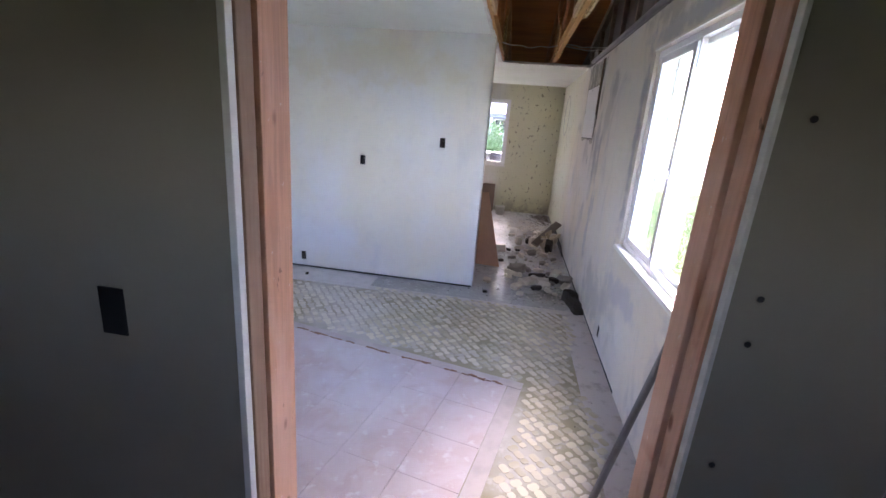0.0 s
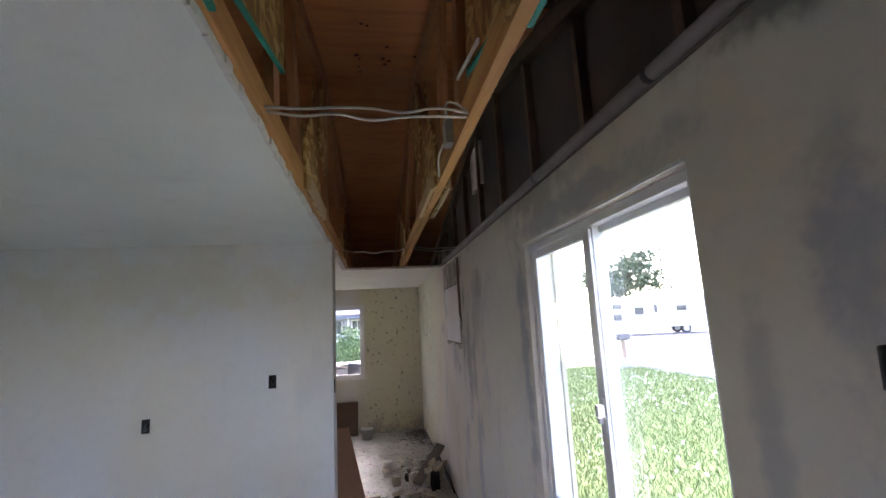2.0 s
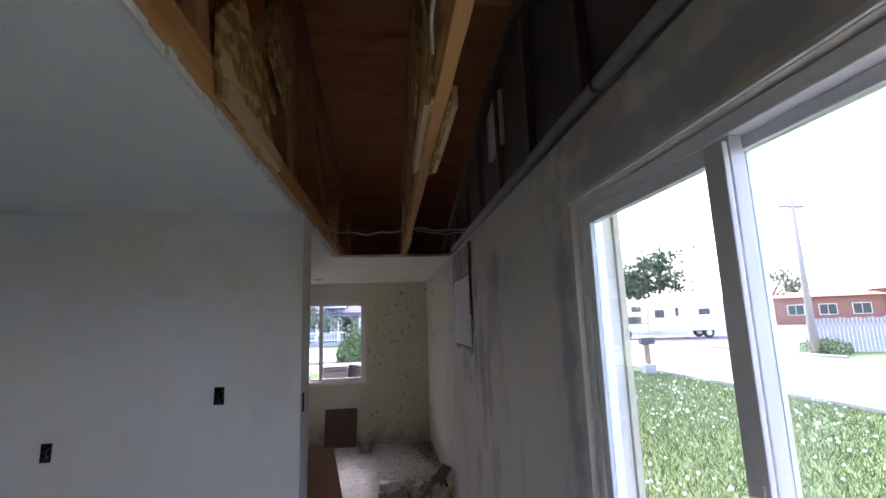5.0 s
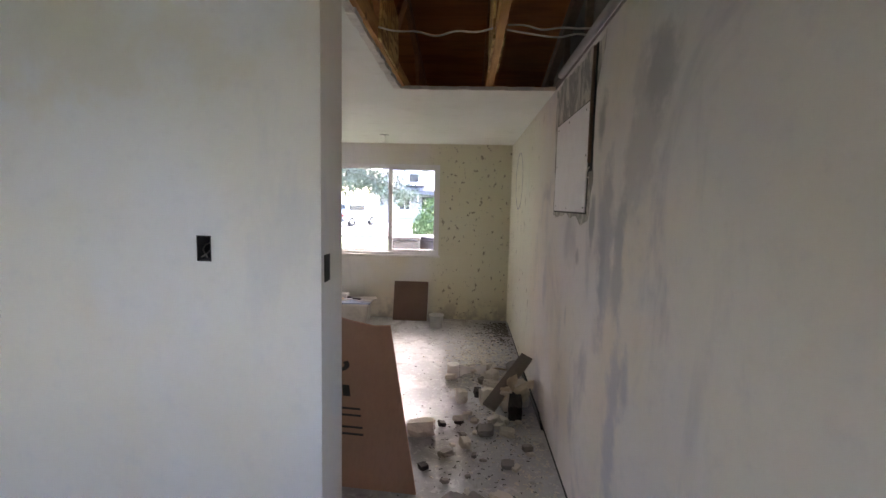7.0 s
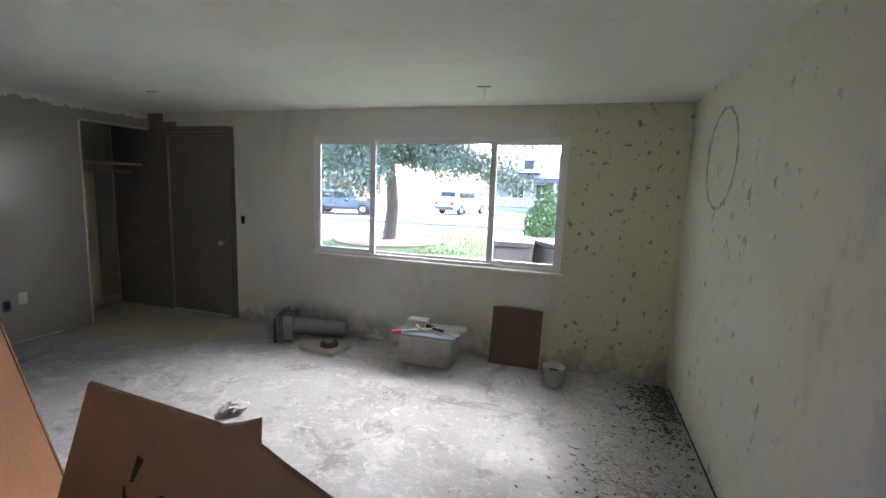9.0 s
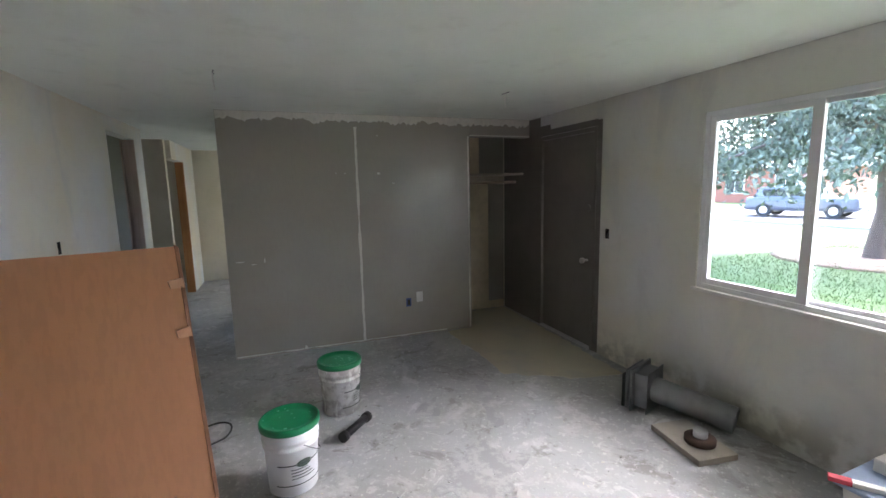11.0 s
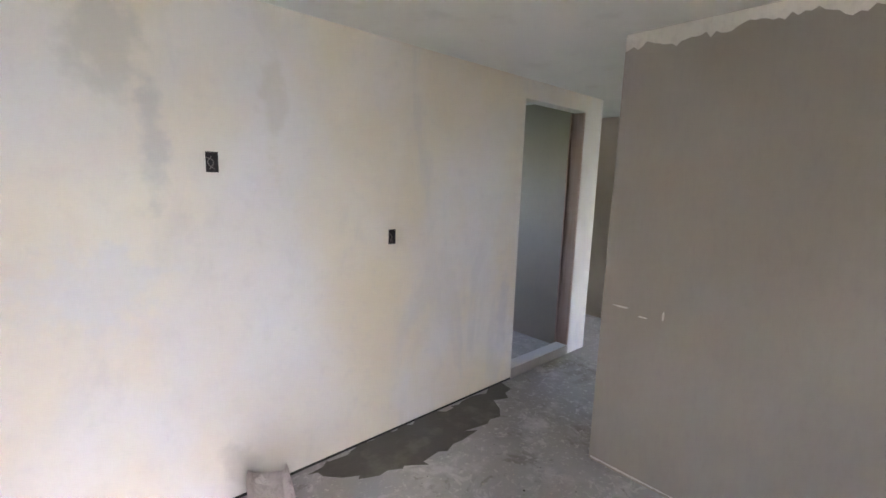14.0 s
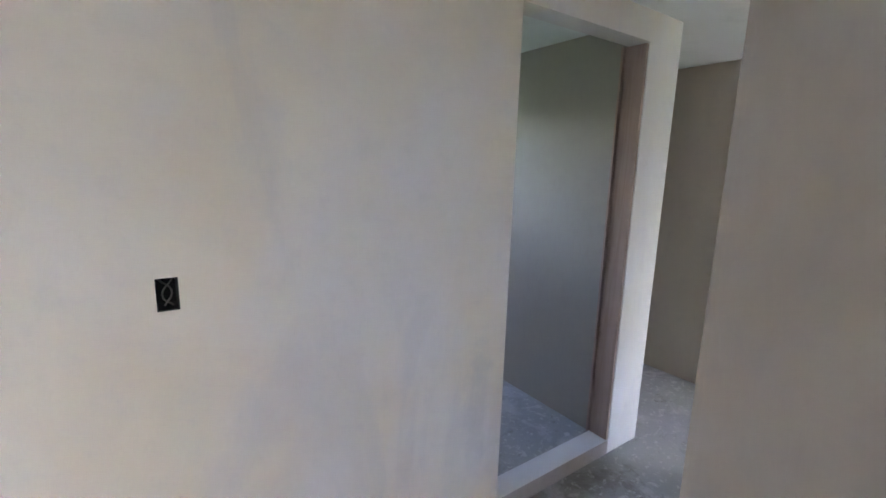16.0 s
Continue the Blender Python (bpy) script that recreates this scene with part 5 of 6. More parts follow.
m.mix(m.ramp(m.noise(5, 5, 0.6, distort=0.8), 0.45, 0.62), (0.5, 0.39, 0.375), 0.75)
m.mix(m.ramp(m.noise(1.6, 4), 0.45, 0.65), (0.6, 0.56, 0.575), 0.8)
m.mix(m.ramp(m.noise(16, 4), 0.58, 0.7), (0.62, 0.6, 0.6), 0.7)
m.bump(m.noise(20, 4), 0.15, 0.003)
PINK = m.done()
TILT10 = radians(-12)
ca, sa = math.cos(TILT10), math.sin(TILT10)
CX, CY = 0.15, 1.955


def turn(u, v):
    return (CX + u * ca - v * sa, CY + u * sa + v * ca)


pink = thing("pink_vinyl_floor", None, None, "dusty pinkish vinyl tiles laid over the old floor", "floor", kind="structure")
T = 0.305
for i in range(10):
    for j in range(7):
        u1, v1 = -i * T - 0.09, -j * T - 0.08
        u0, v0 = u1 - T + 0.003, v1 - T + 0.002
        cs = [turn(u, v) for u, v in ((u0, v0), (u1, v0), (u1, v1), (u0, v1))]
        if any(x < -3.38 or x > 0.6 or y < 0.465 for x, y in cs):
            continue
        bm = bmesh.new()
        lo = [bm.verts.new((x, y, 0.005)) for x, y in cs]
        hi = [bm.verts.new((x, y, 0.0095)) for x, y in cs]
        bm.faces.new(hi)
        for k in range(4):
            bm.faces.new((lo[k], lo[(k + 1) % 4], hi[(k + 1) % 4], hi[k]))
        part("vinyl_tile", bm, PINK, pink)
bm = bmesh.new()
for u0, u1, v0, v1 in ((-3.0, 0.0, -0.075, 0.0), (-0.085, 0.0, -1.7, -0.08)):
    vs = [bm.verts.new((*turn(u, v), z)) for z in (0.004, 0.008) for u, v in ((u0, v0), (u1, v0), (u1, v1), (u0, v1))]
    for f in ((0, 1, 2, 3), (4, 5, 6, 7), (0, 1, 5, 4), (1, 2, 6, 5), (2, 3, 7, 6), (3, 0, 4, 7)):
        bm.faces.new([vs[i] for i in f])
part("border_strip", bm, plain("glue_strip", (0.5, 0.44, 0.42), 0.8, var=0.2, scale=8), pink, "torn glue strip along the vinyl edge")
rng = random.Random(77)
bm = bmesh.new()
for i in range(60):
    u = -rng.uniform(0.1, 1.9)
    x, y = turn(u, -0.075 + rng.gauss(0, 0.006))
    s = rng.uniform(0.006, 0.03)
    box(bm, -s, s, -0.004, 0.004, 0.0, 0.004, m=pose(x, y, 0.008, 0, 0, -12 + rng.uniform(-12, 12)))
thing("torn_backing", bm, plain("brown_backing", (0.25, 0.13, 0.08), 0.9), "brown torn backing along the vinyl seam", "scraps", kind="stuff")
thing("floor_board_strip", boxes((-3.0, -1.28, 3.17, 3.50, 0.004, 0.012), bevel=0.002), plain("pale_board", (0.62, 0.59, 0.59), 0.8), "pale flat board lying along the wall foot", "board")
ROOM = Vector((-0.045, 0.135, 0))
# rags of beige vinyl, damp patch and plaster spill in the living room


def blob(name, pts, z, mat, label, seed, jag=0.03, cat="stain"):
    """A thin uneven patch on the floor round the corner points."""
    bm = bmesh.new()
    r = random.Random(seed)
    ring = []
    n = len(pts)
    for i in range(n):
        a, b = Vector(pts[i]), Vector(pts[(i + 1) % n])
        k = max(1, int((b - a).length / 0.06))
        for j in range(k):
            p = a.lerp(b, j / k)
            ring.append(bm.verts.new((p.x + r.gauss(0, jag), p.y + r.gauss(0, jag), z)))
    f = bm.faces.new(ring)
    e = bmesh.ops.extrude_face_region(bm, geom=[f])
    bmesh.ops.translate(bm, vec=(0, 0, -z + 0.0003), verts=[v for v in e["geom"] if isinstance(v, bmesh.types.BMVert)])
    bmesh.ops.triangulate(bm, faces=bm.faces)
    return thing(name, bm, mat, label, cat, kind="structure")


m = Mat("beige_vinyl", (0.5, 0.45, 0.33), 0.7)
m.mix(m.ramp(m.noise(2.5, 5), 0.45, 0.65), (0.43, 0.4, 0.33), 0.8)
m.mix(m.ramp(m.voronoi(13), 0.06, 0.03), (0.25, 0.2, 0.13), 0.6)
blob("beige_floor_patch", [(-4.87, 6.74), (-4.0, 6.78), (-3.62, 6.8), (-3.3, 7.3), (-3.25, 7.7), (-5.5, 7.78), (-5.5, 7.06), (-4.87, 7.04)], 0.003, m.done(), "beige worn vinyl remnant before the front door", 2, 0.012, "floor")
blob("damp_patch", [(-3.6, 3.69), (-5.28, 3.69), (-5.2, 3.8), (-4.7, 4.0), (-4.25, 4.02), (-3.85, 3.98)], 0.003, WET, "dark damp patch along the wall foot", 3, 0.025)
m = Mat("plaster_spill", (0.45, 0.44, 0.44), 0.85)
m.mix(m.ramp(m.noise(9, 6, 0.7), 0.42, 0.56), (0.335, 0.33, 0.335), 1.0)
SPILL = m.done()
for k, pts in enumerate(([(-2.45, 5.75), (-2.2, 5.95), (-2.5, 6.35), (-2.8, 6.2)], [(-2.9, 6.3), (-3.0, 6.4), (-3.6, 6.6), (-3.62, 6.5)], [(-3.3, 5.9), (-3.2, 6.05), (-3.5, 6.12)])):
    blob("plaster_spill", pts, 0.0025, SPILL, "dried white plaster spill on the concrete", 50 + k, 0.035)

# ---- living room things ----
LID = plain("green_lid_plastic", (0.005, 0.19, 0.075), 0.4, var=0.1)
PAIL = plain("white_pail_plastic", (0.7, 0.7, 0.7), 0.45, var=0.1)
SPLASH = plain("thin_plaster_film", (0.2, 0.42, 0.3), 0.6, var=0.3)
LABEL_DARK = plain("label_ink", (0.03, 0.04, 0.04), 0.5)


def wrap(bm, r, a0, a1, z0, z1, n=16, taper=0.0):
    """A thin printed band round a pail."""
    rows = []
    for i in range(n + 1):
        a = a0 + (a1 - a0) * i / n
        rows.append([bm.verts.new((rr * math.cos(a), rr * math.sin(a), z)) for z, rr in ((z0, r - taper), (z1, r))])
    for p, q in zip(rows, rows[1:]):
        f = bm.faces.new((p[0], q[0], q[1], p[1]))
        f.smooth = True


def pail(at, turn_z, dirty, label):
    b = thing("plaster_bucket", None, None, label, "bucket", "joint compound buckets", at=pose(*at, 0, 0, turn_z))
    part("body", lathe(bmesh.new(), [(0.118, 0), (0.126, 0.004), (0.138, 0.27), (0.144, 0.272), (0.144, 0.284), (0.139, 0.286), (0.14, 0.31), (0.147, 0.312), (0.147, 0.33), (0.142, 0.345), (0.143, 0.395)], 40), MUDDY if dirty else PAIL, b)
    part("lid", lathe(bmesh.new(), [(0.152, 0.372), (0.156, 0.375), (0.157, 0.402), (0.15, 0.412), (0.142, 0.41), (0.138, 0.399), (0.1, 0.397), (0.001, 0.398)], 40), LID, b, "green plastic snap lid")
    cable("handle", [(0.145 * math.cos(a), 0.145 * math.sin(a) * 1.04, 0.30 - 0.13 * math.sin(a)) for a in [math.pi * i / 8 for i in range(9)]], 0.0025, plain("handle_wire", (0.2, 0.2, 0.2), 0.4, 0.8), b)
    bm = bmesh.new()
    wrap(bm, 0.1355, -1.1, 1.1, 0.07, 0.076, 20, 0.0002)
    wrap(bm, 0.1375, -1.0, 1.0, 0.19, 0.197, 20, 0.0002)
    wrap(bm, 0.1372, 1.35, 1.6, 0.06, 0.2, 6, 0.006)
    for k in range(4):
        wrap(bm, 0.137, -0.5, 0.45 - 0.1 * k, 0.11 + 0.018 * k, 0.115 + 0.018 * k, 10, 0.0002)
    part("printed_label", bm, LABEL_DARK, b, "dark printed label bands")
    bm = bmesh.new()
    rows = []
    for i in range(24):
        a = math.tau * i / 24
        p = 0.3 * math.cos(a)
        z = 0.195 + 0.022 * math.sin(a)
        rr = 0.1385
        rows.append(bm.verts.new((rr * math.cos(p), rr * math.sin(p), z)))
    bm.faces.new(rows)
    part("emblem", bm, plain("emblem_ink", (0.05, 0.07, 0.06), 0.5), b, "dark oval emblem")
    bm = bmesh.new()
    r = random.Random(int(abs(at[0]) * 100))
    for _ in range(26 if dirty else 12):
        a, d = r.uniform(0, math.tau), r.uniform(0.02, 0.14)
        s = r.uniform(0.002, 0.009)
        lathe(bm, [(s, 0), (s * 0.8, 0.0015)], 7, (d * math.cos(a), d * math.sin(a), 0.3985 if d < 0.13 else 0.411))
    b.scale.z = 0.93
    part("plaster_splashes", bm, SPLASH, b, "white plaster splashes on the lid", kind="stuff")
    return b


m = Mat("muddy_pail", (0.62, 0.6, 0.58), 0.7)
m.mix(m.ramp(m.noise(14, 5, 0.6), 0.42, 0.58), (0.4, 0.375, 0.35), 0.9)
m.mix(m.ramp(m.noise(30, 4, 0.6, (1, 1, 0.3)), 0.55, 0.7), (0.8, 0.79, 0.76), 0.8)
m.bump(m.noise(18, 4), 0.6, 0.01)
MUDDY = m.done()
pail((-2.825, 5.07, 0.003), 25, False, "white plastic bucket of joint compound with a green lid")
pail((-3.55, 5.42, 0.003), 60, True, "plaster-smeared white bucket with a green lid")
bm = bmesh.new()
tube(bm, (-3.105, 5.367, 0.035), (-3.325, 5.575, 0.035), 0.026, 0.026, 16)
for f in (0.05, 0.9):
    p, q = Vector((-3.105, 5.367, 0.035)), Vector((-3.325, 5.575, 0.035))
    tube(bm, p.lerp(q, f - 0.05), p.lerp(q, f + 0.07), 0.034, 0.034, 16)
thing("pipe_piece", bm, BLACK, "short black plastic drain pipe with collars on the floor", "pipe")

# paper sack of plaster
m = Mat("paper_sack", (0.72, 0.66, 0.66), 0.8)
m.mix(m.ramp(m.noise(7, 4, 0.6, distort=1), 0.45, 0.65), (0.58, 0.51, 0.52), 0.6)
m.bump(m.noise(9, 4, 0.6, distort=1.5), 0.8, 0.03)
SACK = m.done()
bm = bmesh.new()
rows = []
for k in range(15):
    f = k / 14
    z = 0.40 * f
    w, d = 0.128 - 0.02 * f + 0.008 * math.sin(f * 9), 0.088 - 0.03 * max(0.0, f - 0.6) + 0.006 * math.sin(f * 7)
    ring = []
    for i in range(20):
        a = math.tau * i / 20
        sx = math.copysign(abs(math.cos(a)) ** 0.28, math.cos(a)) * w
        sy = math.copysign(abs(math.sin(a)) ** 0.28, math.sin(a)) * d
        n3 = noise.noise((sx * 16, sy * 16, z * 16)) * 0.02
        top = max(0.0, f - 0.85) * 0.35 * noise.noise((math.cos(a) * 2.5, math.sin(a) * 2.5, 3))
        ring.append(bm.verts.new((sx + n3, sy + n3 - 0.05 * f, z + top)))
    rows.append(ring)
# the mouth folds inwards
ring = [bm.verts.new((v.co.x * 0.8, -0.05 + (v.co.y + 0.05) * 0.7, v.co.z - 0.045)) for v in rows[-1]]
rows.append(ring)
for a, b in zip(rows, rows[1:]):
    for i in range(20):
        bm.faces.new((a[i], a[(i + 1) % 20], b[(i + 1) % 20], b[i])).smooth = True
bm.faces.new(rows[0][::-1])
bm.faces.new(rows[-1])
sack = thing("plaster_sack", bm, SACK, "crumpled pale paper sack of plaster powder standing open", "sack", at=pose(-3.265, 4.22, 0.002, 0, 0, 70))
bm = boxes((0.135, 0.14, -0.02, 0.035, 0.27, 0.285), (0.136, 0.141, -0.02, 0.035, 0.30, 0.32), (0.136, 0.141, -0.02, 0.03, 0.335, 0.35), (0.04, 0.075, -0.09, -0.083, 0.345, 0.375))
part("print", bm, plain("sack_blue_print", (0.06, 0.07, 0.2), 0.7), sack, "dark blue print bars")

# corded drill lying by the sack
dr = thing("corded_drill", None, None, "dusty red and grey corded drill lying on the floor", "drill", at=pose(-3.235, 4.50, 0.002, 0, 0, 98))
REDD = plain("dusty_red_plastic", (0.27, 0.15, 0.13), 0.75, var=0.35)
bm = bmesh.new()
tube(bm, (-0.13, 0, 0.04), (0.06, 0, 0.04), 0.036, 0.032, 14)
part("motor_body", bm, REDD, dr)
bm = bmesh.new()
tube(bm, (0.06, 0, 0.04), (0.14, 0, 0.04), 0.024, 0.018, 12)
part("chuck", bm, plain("chuck_metal", (0.25, 0.24, 0.24), 0.45, 0.8), dr)
part("grip", boxes((-0.12, -0.075, 0.02, 0.15, 0.012, 0.052), bevel=0.012), REDD, dr)
cord = [(-3.36, 4.55, 0.012), (-3.48, 4.68, 0.008), (-3.62, 4.66, 0.02), (-3.62, 4.5, 0.008), (-3.45, 4.42, 0.01), (-3.4, 4.28, 0.008), (-3.25, 4.05, 0.008), (-3.0, 3.95, 0.008), (-2.9, 4.05, 0.012), (-2.98, 4.2, 0.008), (-3.08, 4.25, 0.008), (-3.3, 4.0, 0.008), (-3.32, 3.85, 0.01), (-3.1, 3.78, 0.008)]
cable("power_cord", cord, 0.006, BLACK, None, "black power cord coiled loosely on the floor", "cord")

# cartons
m = Mat("cardboard", (0.43, 0.2, 0.1), 0.8)
m.mix(m.ramp(m.noise(1.5, 3), 0.4, 0.7), (0.38, 0.17, 0.085), 0.7)
m.mix(m.ramp(m.noise(60, 2, 0.5, (1, 1, 0.05)), 0.45, 0.6), (0.36, 0.165, 0.085), 0.4)
CARD = m.done()
m = Mat("cardboard_dark", (0.4, 0.235, 0.16), 0.8)
m.mix(m.ramp(m.noise(1.8, 4), 0.4, 0.7), (0.34, 0.2, 0.135), 0.7)
m.mix(m.ramp(m.noise(50, 2, 0.5, (1, 1, 0.05)), 0.45, 0.6), (0.35, 0.205, 0.14), 0.4)
CARD_D = m.done()
INK = plain("carton_ink", (0.035, 0.028, 0.026), 0.7)


def quad_solid(bm, pts, depth):
    """A sheet with the corner points pts, thickened by the vector depth."""
    a = [bm.verts.new(p) for p in pts]
    b = [bm.verts.new(Vector(p) + Vector(depth)) for p in pts]
    bm.faces.new(a)
    bm.faces.new(b[::-1])
    n = len(pts)
    for i in range(n):
        j = (i + 1) % n
        bm.faces.new((a[i], b[i], b[j], a[j]))


tall = thing("tall_carton", None, None, "tall flattened brown carton leaning in the living room", "carton")
bm = bmesh.new()
pts = [(-1.73, 4.915, 0.006), (-1.26, 3.89, 0.006), (-1.635, 3.745, 1.43), (-2.105, 4.77, 1.41)]
quad_solid(bm, pts, (-0.012, -0.005, -0.003))
part("panel", bm, CARD, tall)
bm = bmesh.new()
quad_solid(bm, [(-1.728, 4.917, 0.006), (-1.734, 4.926, 0.006), (-2.108, 4.782, 1.405), (-2.104, 4.771, 1.416)], (-0.012, -0.005, 0))
part("torn_edge", bm, plain("torn_card_edge", (0.2, 0.09, 0.05), 0.85, var=0.3, scale=30), tall, "torn darker edge flap")
TAPE = plain("packing_tape", (0.45, 0.23, 0.13), 0.35)
for f in (0.93, 0.82):
    p = Vector((-1.73, 4.915, 0)).lerp(Vector((-2.105, 4.77, 1.39)), f)
    bm = bmesh.new()
    quad_solid(bm, [p + Vector(d) for d in ((0.022, -0.03, 0.012), (0.0, 0.006, 0.016), (0.002, 0.012, -0.016), (0.02, -0.025, -0.014))], (0.004, 0.003, 0))
    part("tape_tab", bm, TAPE, tall, "loose strip of packing tape")

carton = thing("printed_carton", None, None, "brown bathtub carton with dark printing leaning back on the floor", "carton")
A, B_, C_, D_ = Vector((-0.05, 4.19, 0.002)), Vector((-1.30, 4.30, 0.002)), Vector((-1.58, 4.818, 0.868)), Vector((-0.275, 4.65, 0.775))


def face(u, v, lift=0.0):
    """A place on the carton's front: u along it from the east edge (0 to 1), v up it."""
    n = (D_ - A).cross(B_ - A).normalized()
    n = n if n.y < 0 else -n
    return A + (B_ - A) * (u + 0.02 * u * v) + (D_ - A) * v + n * lift


bm = bmesh.new()
prof = [(0.0, 1.0), (0.08, 0.992), (0.2, 1.02), (0.34, 1.07), (0.41, 1.1), (0.415, 1.17), (0.47, 1.14), (0.52, 1.12), (0.8, 1.12), (1.0, 1.12)]
front = [face(0, 0), face(1, 0)] + [face(u, v) for u, v in prof[::-1]]
quad_solid(bm, front, (0, 0.012, 0.004))
part("front_panel", bm, CARD_D, carton)
bm = bmesh.new()
quad_solid(bm, [face(0, 0) + Vector((-0.01, 0.02, 0)), face(0, 1.0) + Vector((-0.01, 0.012, -0.01)), face(0, 1.0) + Vector((-0.05, 0.06, -0.03)), Vector((-0.18, 4.70, 0.002))], (-0.008, 0, 0))
part("side_panel", bm, CARD_D, carton)
bm = bmesh.new()
quad_solid(bm, [face(1, 0) + Vector((0.01, 0.02, 0)), face(1, 1.0) + Vector((0.01, 0.012, -0.01)), face(1, 1.0) + Vector((0.06, 0.1, -0.03)), Vector((-1.35, 5.0, 0.002))], (0.008, 0, 0))
part("side_panel", bm, CARD_D, carton)
bm = bmesh.new()
quad_solid(bm, [Vector((-0.18, 4.73, 0.002)), Vector((-1.33, 5.0, 0.002)), face(0.97, 0.98) + Vector((0, 0.05, -0.03)), face(0.03, 0.98) + Vector((0, 0.05, -0.03))], (0, -0.008, 0))
part("back_panel", bm, CARD_D, carton)


def ink(polys, name="print", label="dark printed shapes"):
    bm = bmesh.new()
    for poly in polys:
        bm.faces.new([bm.verts.new(face(u, v, 0.002)) for u, v in poly])
    part(name, bm, INK, carton, label)


def oval(cu, cv, ru, rv, a0, a1, w0, w1, n=16):
    out = []
    for i in range(n):
        quad = []
        for k, (f, e) in enumerate(((i / n, 1), ((i + 1) / n, 1), ((i + 1) / n, 0), (i / n, 0))):
            a = a0 + (a1 - a0) * f
            w = (w0 + (w1 - w0) * f) * (0.5 if e else -0.5)
            quad.append((cu + (ru + w) * math.cos(a), cv + (rv + w) * math.sin(a)))
        out.append(quad)
    return out


def logo(cu, cv, s):
    ink(oval(cu, cv, 0.075 * s, 0.05 * s, 2.6, 6.5, 0.035 * s, 0.012 * s) + [[(cu + 0.06 * s, cv + 0.03 * s), (cu + 0.045 * s, cv + 0.035 * s), (cu + 0.02 * s, cv + 0.12 * s), (cu + 0.05 * s, cv + 0.13 * s)]], "emblem", "dark swoosh emblem")


logo(0.30, 0.72, 0.8)
logo(0.72, 0.86, 0.8)
ink([[(0.24 + 0.05 * i, 0.52), (0.275 + 0.05 * i, 0.52), (0.275 + 0.05 * i, 0.59), (0.24 + 0.05 * i, 0.59)] for i in range(4)], "print", "bold dark printed bars")
ink([[(0.62 + 0.06 * i, 0.66), (0.66 + 0.06 * i, 0.66), (0.66 + 0.06 * i, 0.75), (0.62 + 0.06 * i, 0.75)] for i in range(4)], "print", "bold dark printed bars")
ink([[(0.2, v), (0.2 + w, v), (0.2 + w, v + 0.013), (0.2, v + 0.013)] for v, w in ((0.44, 0.22), (0.40, 0.17), (0.33, 0.23), (0.29, 0.19))], "print", "fine dark printed lines")

# tub of tools under the window
TUBM = plain("tub_cloudy_plastic", (0.52, 0.5, 0.45), 0.5, var=0.35, scale=6)
LIDB = plain("tub_lid_blue", (0.3, 0.37, 0.5), 0.5, var=0.2)
tub = thing("storage_tub", None, None, "dirty translucent storage tub with a blue lid by the wall", "tub", at=pose(-1.27, 7.47, 0.002, 0, 0, 3))
bm = bmesh.new()
vs = box(bm, -0.25, 0.25, -0.17, 0.17, 0, 0.27, bevel=0.02)
for v in vs:
    k = 0.9 + 0.1 * v.co.z / 0.27
    v.co.x *= k
    v.co.y *= k
part("body", bm, TUBM, tub)
part("lid", boxes((-0.275, 0.275, -0.19, 0.19, 0.272, 0.292), bevel=0.008), LIDB, tub, "chalky blue lid")


def blade_tool(x, y, z, a, L, w, hm, bmmat, label, name):
    t = thing(name, None, None, label, "hand tool", at=pose(x, y, z, 0, 0, a))
    part("grip", boxes((-L * 0.5, -L * 0.1, -0.016, 0.016, 0.0, 0.028), bevel=0.007), hm, t)
    part("blade", boxes((-L * 0.1, L * 0.5, -w / 2, w / 2, 0.008, 0.012)), bmmat, t)


STEEL = plain("dull_steel", (0.45, 0.45, 0.46), 0.4, 0.9)
PALEW = plain("pale_wood_grip", (0.5, 0.4, 0.27), 0.6)
blade_tool(-1.42, 7.52, 0.297, 120, 0.34, 0.09, PALEW, STEEL, "drywall taping knife with a wooden grip", "taping_knife")
blade_tool(-1.22, 7.45, 0.297, -35, 0.32, 0.1, BLACK, STEEL, "black-handled trowel with a dusty blade", "trowel")
blade_tool(-1.10, 7.40, 0.297, -20, 0.28, 0.07, BLACK, STEEL, "small black-handled putty knife", "putty_knife")
lv = thing("paint_roller_stick", None, None, "white stick with a red dipped end on the tub", "hand tool", at=pose(-1.36, 7.37, 0.345, 0, 0, 35))
part("stick", boxes((-0.14, 0.2, -0.018, 0.018, -0.048, -0.028), bevel=0.004), WHITE, lv)
part("red_end", boxes((-0.22, -0.141, -0.019, 0.019, -0.049, -0.027), bevel=0.004), plain("red_paint", (0.5, 0.03, 0.06), 0.5), lv, "red painted end")
thing("mud_pan", boxes((-1.50, -1.32, 7.48, 7.60, 0.298, 0.36), bevel=0.008), WHITE, "white mud pan on the tub", "pan")
bm = bmesh.new()
quad_solid(bm, [(-1.32, 7.60, 0.30), (-0.98, 7.66, 0.295), (-0.94, 7.5, 0.30), (-1.12, 7.38, 0.298)], (0, 0, 0.006))
thing("plaster_hawk", bm, plain("dusty_board", (0.4, 0.39, 0.34), 0.8), "dusty grey board lying across the tub", "board")

bm = bmesh.new()
box(bm, -0.225, 0.225, -0.006, 0.006, 0.0, 0.515, bevel=0.002)
bo = thing("hardboard_panel", bm, plain("brown_hardboard", (0.17, 0.11, 0.08), 0.75, var=0.2, scale=5), "square brown hardboard panel leaning on the wall", "board", at=pose(-0.53, 7.64, 0.002, -15, 0, 0))
